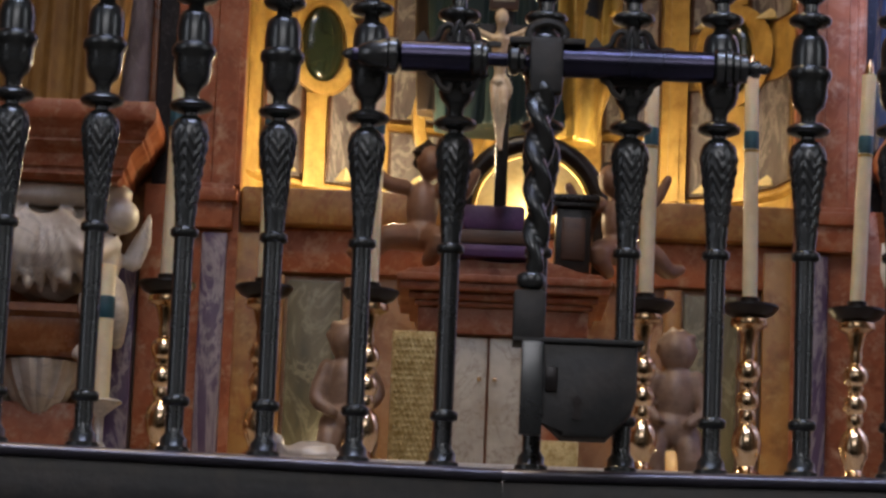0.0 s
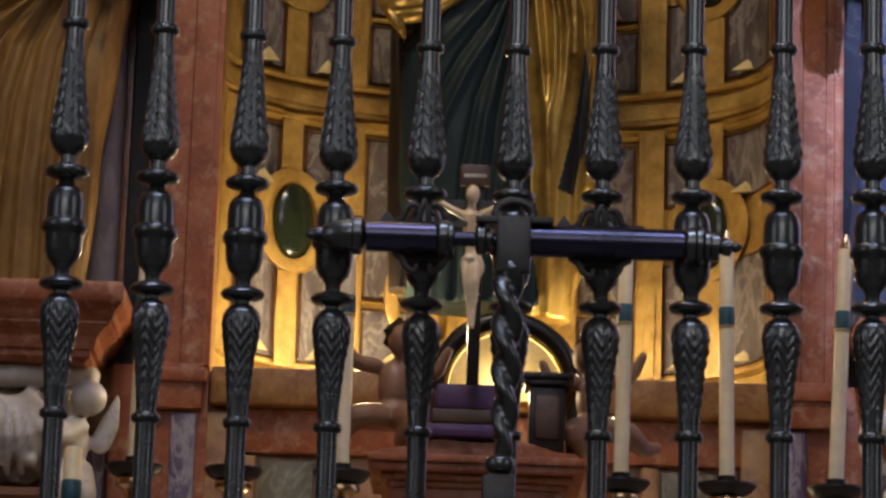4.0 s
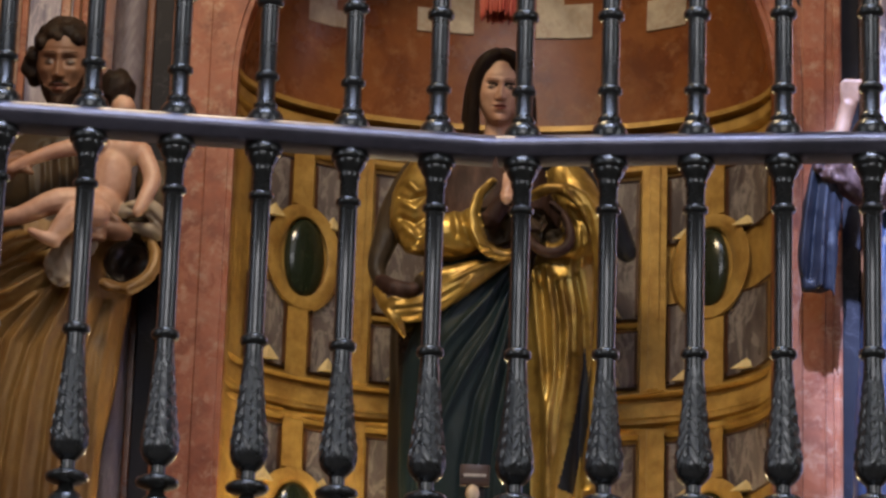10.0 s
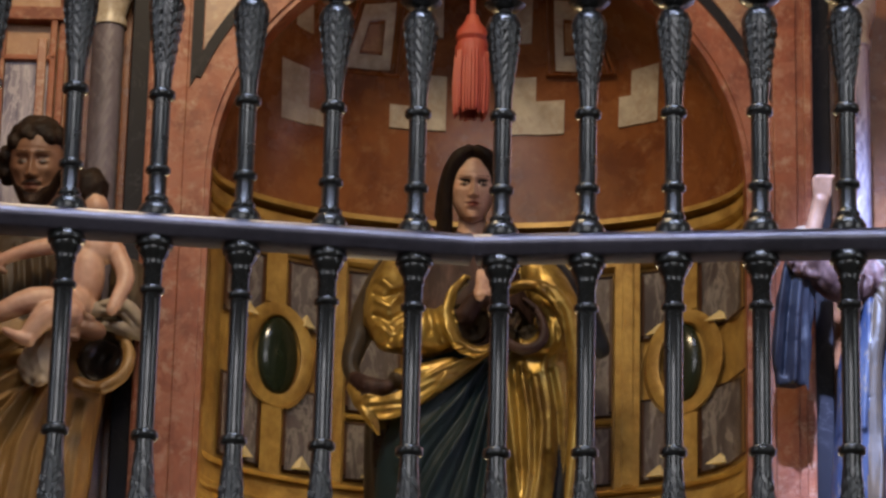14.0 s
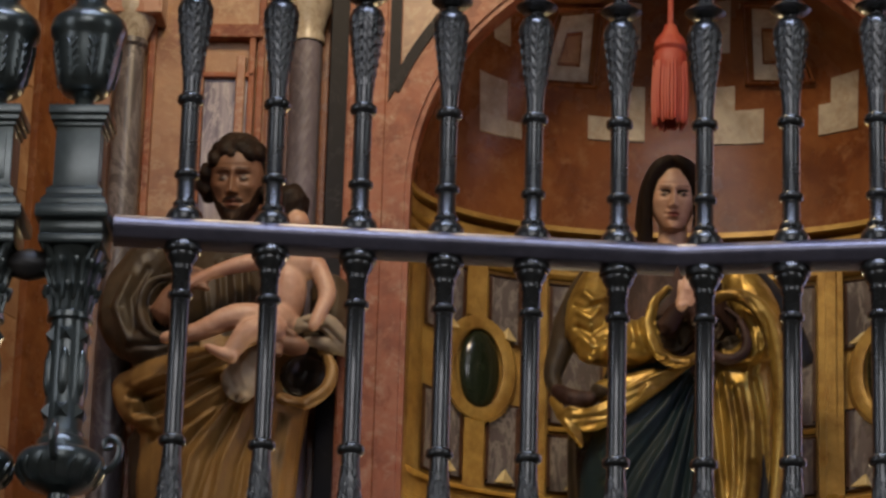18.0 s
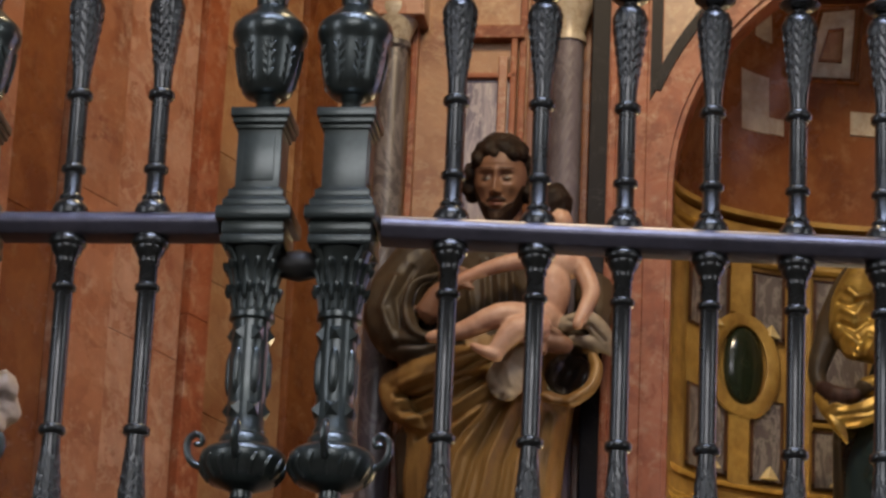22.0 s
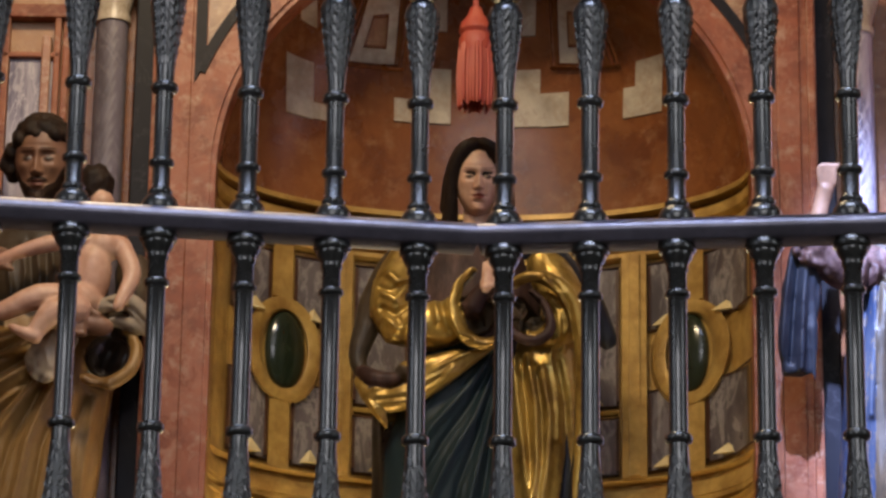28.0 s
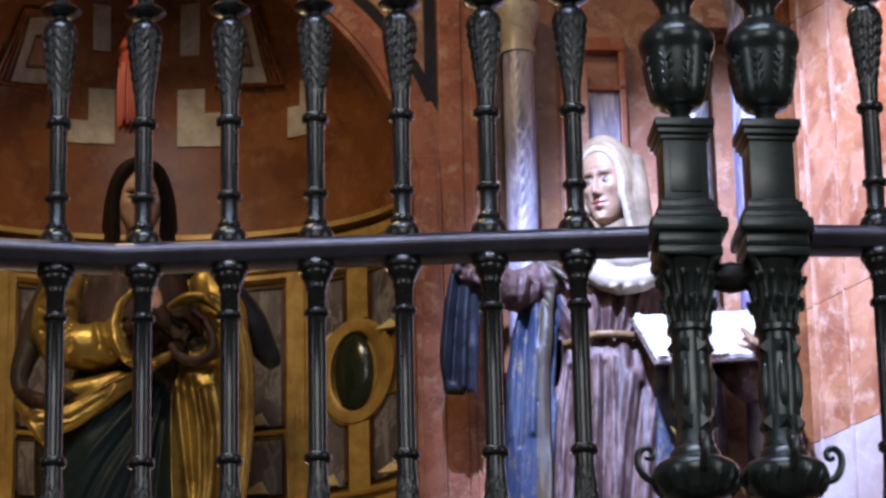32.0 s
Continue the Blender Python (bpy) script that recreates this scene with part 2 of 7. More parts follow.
PURPLE = mat("purple_veined_marble", (0.075, 0.045, 0.105), 0.34, 0, (0.11, 0.08, 0.13), scale=9, veins=(0.36, 0.32, 0.33), vein_scale=6, vein_width=0.05, grain=30, bump=0.05, stretch=(1.8, 1, 0.4))
WHITE = mat("white_marble", (0.62, 0.57, 0.50), 0.35, 0, (0.48, 0.42, 0.35), scale=6, veins=(0.36, 0.33, 0.31), vein_scale=4, vein_width=0.02, grain=40, bump=0.08)
CREAM = mat("cream_marble_panel", (0.52, 0.46, 0.36), 0.35, 0, (0.40, 0.33, 0.24), scale=6, veins=(0.22, 0.16, 0.10), vein_scale=5, vein_width=0.012, grain=40, bump=0.06)
GREEN = mat("green_veined_marble", (0.12, 0.105, 0.055), 0.34, 0, (0.065, 0.06, 0.034), scale=7, veins=(0.24, 0.22, 0.14), vein_scale=6, vein_width=0.04, grain=30, bump=0.05, stretch=(1.6, 1, 0.5))
CABOCHON = mat("dark_green_stone", (0.014, 0.021, 0.012), 0.17, 0, (0.02, 0.026, 0.014), scale=8, grain=20, bump=0.02, rough_var=0.04)
GILT = mat("old_gilding", (0.62, 0.42, 0.11), 0.34, 0.5, (0.40, 0.24, 0.055), scale=9, grain=70, bump=0.35, dist=0.004)
# paler gilding: the glint on sills and arch plate is put into its colour
GILT_LIT = mat("lit_pale_gilding", (0.80, 0.66, 0.34), 0.4, 0.2, (0.66, 0.50, 0.22), scale=9, grain=70, bump=0.2, dist=0.003)
GILT_PAINT = mat("gilded_ochre_stucco", (0.56, 0.36, 0.10), 0.38, 0.3, (0.33, 0.185, 0.045), (0.40, 0.66), 12, grain=60, bump=0.3, dist=0.004)
PALE_INLAY = mat("worn_pale_inlay_marble", (0.52, 0.46, 0.37), 0.36, 0, (0.30, 0.25, 0.19), (0.44, 0.70), 12, veins=(0.34, 0.24, 0.16), vein_scale=6, vein_width=0.03, vein_mix=0.5, grain=40, bump=0.08)
BRASS = mat("polished_brass", (0.88, 0.66, 0.42), 0.20, 1.0, (0.70, 0.46, 0.24), grain=120, bump=0.08, dist=0.001)
BROCADE = mat("gold_brocade", (0.60, 0.46, 0.20), 0.40, 0.4, (0.40, 0.28, 0.09), scale=60, grain=160, bump=0.8, dist=0.004)
WAX = mat("ivory_wax", (0.84, 0.73, 0.47), 0.42, 0, (0.78, 0.66, 0.41), scale=10, grain=30, bump=0.04)
WAX.node_tree.nodes["Principled BSDF"].inputs["Subsurface Weight"].default_value = 0.25
FLESH = mat("painted_flesh", (0.66, 0.42, 0.30), 0.45, 0, (0.58, 0.33, 0.22), scale=9, grain=60, bump=0.05)
FLESH_PALE = mat("pale_painted_flesh", (0.58, 0.36, 0.25), 0.5, 0, (0.48, 0.26, 0.17), scale=9, grain=60, bump=0.06)
FLESH_BROWN = mat("brown_painted_flesh", (0.25, 0.13, 0.075), 0.5, 0, (0.19, 0.092, 0.05), scale=9, grain=60, bump=0.06)
IVORY = mat("ivory", (0.80, 0.64, 0.42), 0.35, 0, (0.64, 0.47, 0.28), scale=12, grain=60, bump=0.06)
HAIR = mat("dark_brown_carved_hair", (0.014, 0.008, 0.005), 0.62, 0, (0.030, 0.017, 0.010), scale=20, grain=90, bump=0.7, dist=0.006, stretch=(1, 1, 0.3), spec=0.2)
ROBE_DARK = mat("dark_olive_robe", (0.045, 0.034, 0.022), 0.45, 0, (0.075, 0.052, 0.03), scale=6, grain=60, bump=0.2, spec=0.25)
ROBE_GOLD = mat("golden_brown_mantle", (0.27, 0.155, 0.046), 0.48, 0.1, (0.14, 0.072, 0.022), scale=4, grain=60, bump=0.2, stretch=(1, 1, 0.6), spec=0.35)
GOLD_CLOTH = mat("burnished_gold_mantle", (0.48, 0.32, 0.075), 0.38, 0.6, (0.22, 0.13, 0.028), scale=8, grain=50, bump=0.3)
BLUE_CLOTH = mat("deep_blue_green_skirt", (0.008, 0.020, 0.024), 0.5, 0, (0.014, 0.028, 0.028), scale=5, grain=60, bump=0.2, stretch=(1, 1, 0.4), spec=0.22)
BLUE_MANTLE = mat("blue_mantle", (0.016, 0.026, 0.055), 0.55, 0, (0.040, 0.050, 0.075), scale=6, grain=60, bump=0.2, stretch=(1, 1, 0.4), flecks=(0.20, 0.14, 0.06), fleck_scale=45, spec=0.2)
BROWN_HABIT = mat("brown_estofado_habit", (0.030, 0.013, 0.010), 0.6, 0.0, (0.095, 0.052, 0.038), (0.45, 0.70), 26, grain=60, bump=0.25, stretch=(1, 1, 0.35), spec=0.2)
BROCADE_HABIT = mat("mauve_brown_brocade_habit", (0.050, 0.024, 0.020), 0.55, 0.0, (0.185, 0.115, 0.100), (0.45, 0.66), 24, grain=60, bump=0.25, stretch=(1, 1, 0.35), spec=0.25, flecks=(0.16, 0.10, 0.07), fleck_scale=60)
VEIL_CLOTH = mat("cream_painted_veil", (0.23, 0.165, 0.095), 0.6, 0, (0.14, 0.098, 0.055), scale=9, grain=70, bump=0.2, spec=0.2)
FLESH_NUN = mat("sallow_painted_flesh", (0.30, 0.175, 0.105), 0.5, 0, (0.23, 0.125, 0.07), scale=9, grain=60, bump=0.06, spec=0.3)
CHERUB_WOOD = mat("pale_brown_cherub_wood", (0.30, 0.20, 0.14), 0.45, 0, (0.19, 0.115, 0.075), scale=14, grain=60, bump=0.15)
SLATE_CLOTH = mat("dark_slate_cape", (0.010, 0.012, 0.018), 0.5, 0, (0.020, 0.024, 0.032), scale=8, grain=60, bump=0.2, spec=0.25)
LIPS = mat("painted_lips", (0.34, 0.10, 0.07), 0.36, 0, (0.28, 0.08, 0.055), grain=60, bump=0.05)
LIPS_BROWN = mat("brown_painted_lips", (0.22, 0.085, 0.055), 0.4, 0, (0.18, 0.07, 0.045), grain=60, bump=0.05)
EYES = mat("dark_painted_eye", (0.050, 0.030, 0.021), 0.35, 0, (0.070, 0.044, 0.030), grain=60, bump=0.02)
BEARD = mat("brown_carved_beard", (0.050, 0.027, 0.016), 0.6, 0, (0.030, 0.016, 0.010), scale=30, grain=120, bump=0.7, dist=0.004, spec=0.2)
LINEN = mat("white_linen", (0.36, 0.30, 0.22), 0.6, 0, (0.26, 0.205, 0.14), scale=6, grain=70, bump=0.2, spec=0.2)
RED_CLOTH = mat("red_tassel_silk", (0.42, 0.085, 0.045), 0.5, 0, (0.34, 0.035, 0.02), scale=10, grain=200, bump=0.6, dist=0.003, stretch=(3, 3, 0.15))
PURPLE_CLOTH = mat("purple_velvet", (0.06, 0.02, 0.085), 0.55, 0, (0.10, 0.035, 0.12), scale=8, grain=100, bump=0.3)
EBONY = mat("black_ebony", (0.012, 0.009, 0.008), 0.3, 0, (0.02, 0.014, 0.011), grain=60, bump=0.15, spec=0.3)
WOOD = mat("dark_walnut", (0.055, 0.022, 0.010), 0.38, 0, (0.09, 0.04, 0.018), grain=60, bump=0.2, stretch=(1, 1, 4))
TEAL = mat("blue_enamel", (0.02, 0.12, 0.15), 0.4, 0, (0.03, 0.07, 0.09), grain=60, bump=0.3)
PLASTER = mat("grey_stone_ashlar", (0.34, 0.31, 0.27), 0.75, 0, (0.24, 0.22, 0.19), scale=1.5, grain=20, bump=0.3)
FLOOR = mat("stone_floor", (0.22, 0.20, 0.18), 0.45, 0, (0.14, 0.125, 0.11), scale=2, grain=20, bump=0.15)


# ---- mesh helpers ----
def part(name, bm, material, parent=None, label="", smooth=True):
    """Links a bmesh as one mesh object, under parent if given."""
    me = bpy.data.meshes.new(name)
    bmesh.ops.recalc_face_normals(bm, faces=bm.faces)
    bm.to_mesh(me)
    bm.free()
    for m in material if isinstance(material, (list, tuple)) else [material]:
        me.materials.append(m)
    if smooth:
        me.shade_smooth()
        me.set_sharp_from_angle(angle=radians(38))
    return link(name, me, parent, label)


def link(name, me, parent=None, label="", m=None):
    ob = new(name, me)
    ob.parent = parent
    if m is not None:
        ob.matrix_basis = m
    if label:
        ob["label"] = label
    return ob


def empty(name, place=(0, 0, 0), rz=0.0, label="", category="", group="", kind=""):
    ob = new(name)
    ob.empty_display_size = 0.05
    ob.matrix_basis = pose(*place, 0, 0, rz)
    return tagged(ob, label, category, group, kind)


def box(bm, x0, x1, y0, y1, z0, z1, bevel=0.0, m=None, mi=0):
    made = bmesh.ops.create_cube(bm, size=1, matrix=Matrix.Translation(((x0 + x1) / 2, (y0 + y1) / 2, (z0 + z1) / 2)) @ Matrix.Diagonal((x1 - x0, y1 - y0, z1 - z0, 1)))
    vs = made["verts"]
    if m is not None:
        bmesh.ops.transform(bm, matrix=m, verts=vs)
    if mi:
        for f in {f for v in vs for f in v.link_faces}:
            f.material_index = mi
    if bevel:
        es = list({e for v in vs for e in v.link_edges})
        bmesh.ops.bevel(bm, geom=es, offset=bevel, segments=2, profile=0.6, affect="EDGES")
    return bm


def bx(x0, x1, y0, y1, z0, z1, bevel=0.004):
    return box(bmesh.new(), x0, x1, y0, y1, z0, z1, bevel)


def lathe(profile, seg=20, at=(0, 0, 0), bm=None, wave=None, mi=0, square=False):
    """Turns (z, r) rows round the upright axis. wave(z, angle) gives a factor on r."""
    bm = bm or bmesh.new()
    rings = []
    for z, r in profile:
        ring = []
        for i in range(seg):
            a = 2 * math.pi * (i + 0.5 * square) / seg
            q = r * (wave(z, a) if wave else 1)
            ring.append(bm.verts.new((at[0] + q * math.cos(a), at[1] + q * math.sin(a), at[2] + z)))
        rings.append(ring)
    for lo, hi in zip(rings, rings[1:]):
        for i in range(seg):
            f = bm.faces.new((lo[i], lo[(i + 1) % seg], hi[(i + 1) % seg], hi[i]))
            f.material_index = mi
    bm.faces.new(rings[0][::-1]).material_index = mi
    bm.faces.new(rings[-1]).material_index = mi
    return bm


def ring(z, r, h=0.013, core=0.015):
    """The rows of a small turned collar round z."""
    return [(z - h * 0.75, core), (z - h * 0.6, r * 0.86), (z - h * 0.35, r), (z + h * 0.35, r), (z + h * 0.6, r * 0.86), (z + h * 0.75, core)]


def tube(bm, pts, radii, seg=10, mi=0, flat=1.0):
    """A tapered limb along points, with rounded ends. flat squeezes it in depth."""
    pts = [Vector(p) for p in pts]
    if 3 <= len(pts) <= 12:                   # a smooth run between the given points
        ext = [2 * pts[0] - pts[1], *pts, 2 * pts[-1] - pts[-2]]
        run, thick = [], []
        for i in range(1, len(ext) - 2):
            a, b, c, d = ext[i - 1:i + 3]
            for u in (0.0, 0.34, 0.67):
                run.append(0.5 * (2 * b + (c - a) * u + (2 * a - 5 * b + 4 * c - d) * u ** 2 + (3 * b - a - 3 * c + d) * u ** 3))
                thick.append(radii[i - 1] + (radii[i] - radii[i - 1]) * u)
        pts, radii = run + [pts[-1]], thick + [radii[-1]]
    rows = []
    d0 = (pts[1] - pts[0]).normalized()
    d1 = (pts[-1] - pts[-2]).normalized()
    full = [(pts[0] - d0 * radii[0] * 0.7, radii[0] * 0.55), *zip(pts, radii), (pts[-1] + d1 * radii[-1] * 0.7, radii[-1] * 0.55)]
    for i, (p, r) in enumerate(full):
        a = full[max(0, i - 1)][0]
        b = full[min(len(full) - 1, i + 1)][0]
        d = (b - a).normalized()
        s = d.cross(Vector((0, 1, 0)))
        s = s.normalized() if s.length > 0.05 else Vector((1, 0, 0))
        u = s.cross(d).normalized()
        rows.append([bm.verts.new(p + s * r * math.cos(2 * math.pi * j / seg) + u * r * flat * math.sin(2 * math.pi * j / seg)) for j in range(seg)])
    for lo, hi in zip(rows, rows[1:]):
        for j in range(seg):
            bm.faces.new((lo[j], lo[(j + 1) % seg], hi[(j + 1) % seg], hi[j])).material_index = mi
    bm.faces.new(rows[0][::-1]).material_index = mi
    bm.faces.new(rows[-1]).material_index = mi
    return bm


SPHERES = {}


def ball(bm, c, r, mi=0, rot=(0, 0, 0), lumps=0.0, seg=18, freq=9.0):
    """An ellipsoid of half sizes r, turned by rot, its surface lumpy if asked."""
    r = (r, r, r) if isinstance(r, (int, float)) else r
    m = Euler([radians(a) for a in rot]).to_matrix()
    c = Vector(c)
    n = max(6, seg * 2 // 3)
    if seg not in SPHERES:
        SPHERES[seg] = [[Vector((math.sin(math.pi * j / n) * math.cos(2 * math.pi * i / seg), math.sin(math.pi * j / n) * math.sin(2 * math.pi * i / seg), math.cos(math.pi * j / n))) for i in range(seg)] for j in range(1, n)]

    def put(v):
        q = 1 + (lumps * noise.noise(v * freq * 0.3 + c * 5) if lumps else 0)
        return bm.verts.new(c + m @ Vector((v.x * r[0] * q, v.y * r[1] * q, v.z * r[2] * q)))

    rows = [[put(v) for v in row] for row in SPHERES[seg]]
    top, low = put(Vector((0, 0, 1))), put(Vector((0, 0, -1)))
    fs = []
    for i in range(seg):
        k = (i + 1) % seg
        fs.append(bm.faces.new((top, rows[0][i], rows[0][k])))
        fs.append(bm.faces.new((low, rows[-1][k], rows[-1][i])))
        for a, b in zip(rows, rows[1:]):
            fs.append(bm.faces.new((a[i], b[i], b[k], a[k])))
    if mi:
        for f in fs:
            f.material_index = mi
    return bm


def robe(bm, rows, folds=0.08, n=9, seed=0.0, mi=0, seg=72, swirl=1.2):
    """A draped body: rows of (z, cx, cy, half width, half depth), with folds that run down it."""
    zs = [r[0] for r in rows]
    steps = 34
    rings_ = []
    for k in range(steps + 1):
        z = zs[0] + (zs[-1] - zs[0]) * k / steps
        i = max(j for j in range(len(rows) - 1) if (z - zs[j]) * (zs[-1] - zs[0]) >= -1e-9)
        a, b = rows[i], rows[i + 1]
        u = 0 if b[0] == a[0] else (z - a[0]) / (b[0] - a[0])
        u = u * u * (3 - 2 * u)
        cx, cy, rx, ry = (a[j] + (b[j] - a[j]) * u for j in range(1, 5))
        line = []
        for s in range(seg):
            t = 2 * math.pi * s / seg
            w = math.sin(n * t + seed + swirl * z * 6) + 0.6 * math.sin((2 * n - 3) * t + 2.1 * seed + swirl * z * 3) + 0.9 * noise.noise((math.cos(t) * 2 + seed, math.sin(t) * 2, z * 3))
            q = 1 + folds * w * 0.6
            line.append(bm.verts.new((cx + rx * q * math.cos(t), cy + ry * q * math.sin(t), z)))
        rings_.append(line)
    for lo, hi in zip(rings_, rings_[1:]):
        for s in range(seg):
            bm.faces.new((lo[s], lo[(s + 1) % seg], hi[(s + 1) % seg], hi[s])).material_index = mi
    bm.faces.new(rings_[0]).material_index = mi
    bm.faces.new(rings_[-1]).material_index = mi
    return bm


def prism(outline, y0, y1, bm=None, mi=0, bevel=0.0):
    """An outline of (x, z) corners, given depth from y0 (front) to y1."""
    bm = bm or bmesh.new()
    lo = [bm.verts.new((x, y0, z)) for x, z in outline]
    hi = [bm.verts.new((x, y1, z)) for x, z in outline]
    n = len(outline)
    front = bm.faces.new(lo)
    back = bm.faces.new(hi[::-1])
    fs = [front, back] + [bm.faces.new((lo[i], hi[i], hi[(i + 1) % n], lo[(i + 1) % n])) for i in range(n)]
    for f in fs:
        f.material_index = mi
    if bevel:
        bmesh.ops.bevel(bm, geom=list(front.edges), offset=bevel, segments=2, profile=0.6, affect="EDGES")
    return bm


# ---- the setting ----
CX, RN, ZC = 0.092, 0.737, 4.93          # centre, half width and springing height of the niche
YF = 3.0                                  # front of the altarpiece


def flat(name, bm, material, label, category, kind="structure"):
    return tagged(part(name, bm, material, None, "", smooth=False), label, category, "", kind)


flat("floor", bx(-7, 7, -13, 5, -0.2, 0, 0), FLOOR, "worn grey stone floor of the nave", "floor")
flat("ceiling", bx(-7, 7, -13, 5, 10, 10.3, 0), PLASTER, "plain grey stone vault above the nave", "ceiling")
flat("wall_west", bx(-7, 7, -13.4, -13, 0, 10, 0), PLASTER, "plain grey stone wall behind the nave", "wall")
flat("wall_nave_left", bx(-7.4, -7, -13.4, 5, 0, 10, 0), PLASTER, "plain grey stone side wall", "wall")
flat("wall_nave_right", bx(7, 7.4, -13.4, 5, 0, 10, 0), PLASTER, "plain grey stone side wall", "wall")
flat("pier_left", bx(-7, -2.05, -0.2, 0.5, 0, 10, 0.02), PLASTER, "grey ashlar pier beside the iron grille", "pier")
flat("pier_right", bx(2.05, 7, -0.2, 0.5, 0, 10, 0.02), PLASTER, "grey ashlar pier beside the iron grille", "pier")
flat("chapel_vault", bx(-4, 4.2, 0.5, 4.2, 7.6, 7.8, 0), PLASTER, "plain stone vault over the chapel", "ceiling")
flat("chapel_floor", bx(-3.4, 3.6, 0.3, 4.2, 0.0, 0.6, 0), FLOOR, "raised stone floor of the chapel", "floor")
flat("plinth", bx(-2.9, 2.95, -0.25, 0.3, 0, 0.6, 0.015), PLASTER, "stone step under the iron grille", "step")
back = flat("wall_back", bx(-1.72, 1.92, 3.62, 3.9, 0.6, 7.6, 0), RED_DARK, "dark red marble back wall of the chapel", "wall")


def side_wall(name, ax, sgn):
    """A splayed chapel wall with upright bands of marble, each cut into blocks. It runs towards the grille and away from the altar."""
    root = empty(name, (ax, 3.02, 0), math.degrees(math.atan2(-0.917, 0.4 * sgn)), "splayed red and ochre marble chapel wall in upright bands", "wall", "", "structure")
    bands = [(-0.3, 0.09, RED_DARK, 0.02, 6.0), (0.09, 0.50, ORANGE if sgn < 0 else RED_WALL, 0.0, 0.36), (0.50, 0.60, RED, 0.035, 1.3), (0.60, 0.93, PINK, 0.012, 1.1),
             (0.93, 1.15, RED_WALL, 0.03, 1.4), (1.15, 1.38, RED_DARK, 0.0, 1.2), (1.38, 1.75, RED_WALL, 0.03, 1.1), (1.75, 2.9, ORANGE, 0.0, 0.9)]
    bands += [(0.135, 0.147, PINK, 0.010, 6.0), (0.275, 0.287, PINK, 0.010, 6.0)] if sgn > 0 else []
    out = sgn                                 # local y that points out of the room
    span = lambda a, b: (min(a, b), max(a, b))
    part("wall_core", bx(-0.3, 2.9, *span(0.02 * out, 0.3 * out), 0.6, 7.6, 0), RED_DARK, root, "", False)
    rnd = random.Random(5)
    for a, b, m, proud, tall in bands:
        z = 0.6 + rnd.random() * 0.4
        lo = 0.6
        while lo < 7.58:
            hi = min(7.6, z)
            if sgn > 0:                       # courses of the right wall
                hi = next((c for c in (2.6, 3.4, 4.22, 4.60, 5.45, 6.5) if c > lo + 0.01), 7.6)
            if hi - lo > 0.02:
                part("marble_block", bx(a + 0.002, b - 0.002, *span(-proud * out, 0.022 * out), lo + 0.0008, hi - 0.0008, 0.002), PALE_BLOCK if sgn > 0 and a > 0.05 and hi < 4.3 else m, root, "", False)
            lo = hi
            z = hi + tall * rnd.uniform(0.85, 1.15)
    return root


side_wall("wall_left", -1.66, -1)
side_wall("wall_right", 1.86, 1)


def on_niche(x):
    """The depth of the niche's curved back at x."""
    u = min(1.0, abs(x - CX) / RN)
    return YF + 0.06 + 0.44 * math.sqrt(max(0.0, 1 - u * u))


# front of the altarpiece, with the arched opening cut through
arc = [(CX - RN * math.cos(a), ZC + RN * math.sin(a)) for a in np.linspace(0, math.pi, 33)]
front = [(-0.83, 2.0), (CX - RN, 2.0), *arc, (CX + RN, 2.0), (1.015, 2.0), (1.015, 6.9), (-0.83, 6.9)]
altarpiece = tagged(part("altarpiece_front", prism(front, YF, YF + 0.08), RED, None, "", False),
                    "red marble altarpiece front with an arched niche", "altarpiece", "", "structure")
# archivolt and spandrel inlay
for r0, r1, y0, m in ((0.737, 0.752, 0.012, RED), (0.752, 0.80, 0.022, RED), (0.80, 0.812, 0.014, RED)):
    out = [(CX - r1 * math.cos(a), ZC + r1 * math.sin(a)) for a in np.linspace(0.0, math.pi, 49)]
    inn = [(CX - r0 * math.cos(a), ZC + r0 * math.sin(a)) for a in np.linspace(math.pi, 0.0, 49)]
    part("archivolt", prism(out + inn, YF - y0, YF + 0.004), m, altarpiece, "", False)
    for x0, x1 in ((CX - r1, CX - r0), (CX + r0, CX + r1)):
        part("jamb_moulding", bx(x0, x1, YF - y0, YF + 0.004, 3.30, ZC, 0.0), m, altarpiece, "", False)
for s in (1, -1):
    a0, a1 = 0.365, 1.35
    X = lambda x: x if s > 0 else 2 * CX - x
    out = [(CX - 0.862 * math.cos(a), ZC + 0.862 * math.sin(a)) for a in np.linspace(a0, a1, 17)]
    inn = [(CX - 0.832 * math.cos(a), ZC + 0.832 * math.sin(a)) for a in np.linspace(a1, a0, 17)]
    part("black_inlay", prism([(X(x), z) for x, z in out + inn], YF - 0.006, YF + 0.004), BLACK, altarpiece, "black marble inlay strip")
    part("black_inlay", prism([(X(x), z) for x, z in ((-0.715, 5.20), (-0.683, 5.26), (-0.683, 5.80), (-0.715, 5.84))], YF - 0.007, YF + 0.004), BLACK, altarpiece, "black marble inlay strip")
    part("spandrel_panel", prism([(X(x), z) for x, z in ((-0.68, 5.30), (-0.59, 5.46), (-0.45, 5.64), (-0.25, 5.78), (-0.68, 5.78))], YF - 0.004, YF + 0.004), ORANGE, altarpiece)
    # pilaster beside the niche, with raised fillets
    for a, b, y0 in ((-0.826, -0.806, 0.012), (-0.785, -0.722, 0.007)):
        x0, x1 = sorted((X(a), X(b)))
        part("pilaster_fillet", bx(x0, x1, YF - y0, YF + 0.004, 3.30, 6.88, 0.003), RED, altarpiece, "", False)

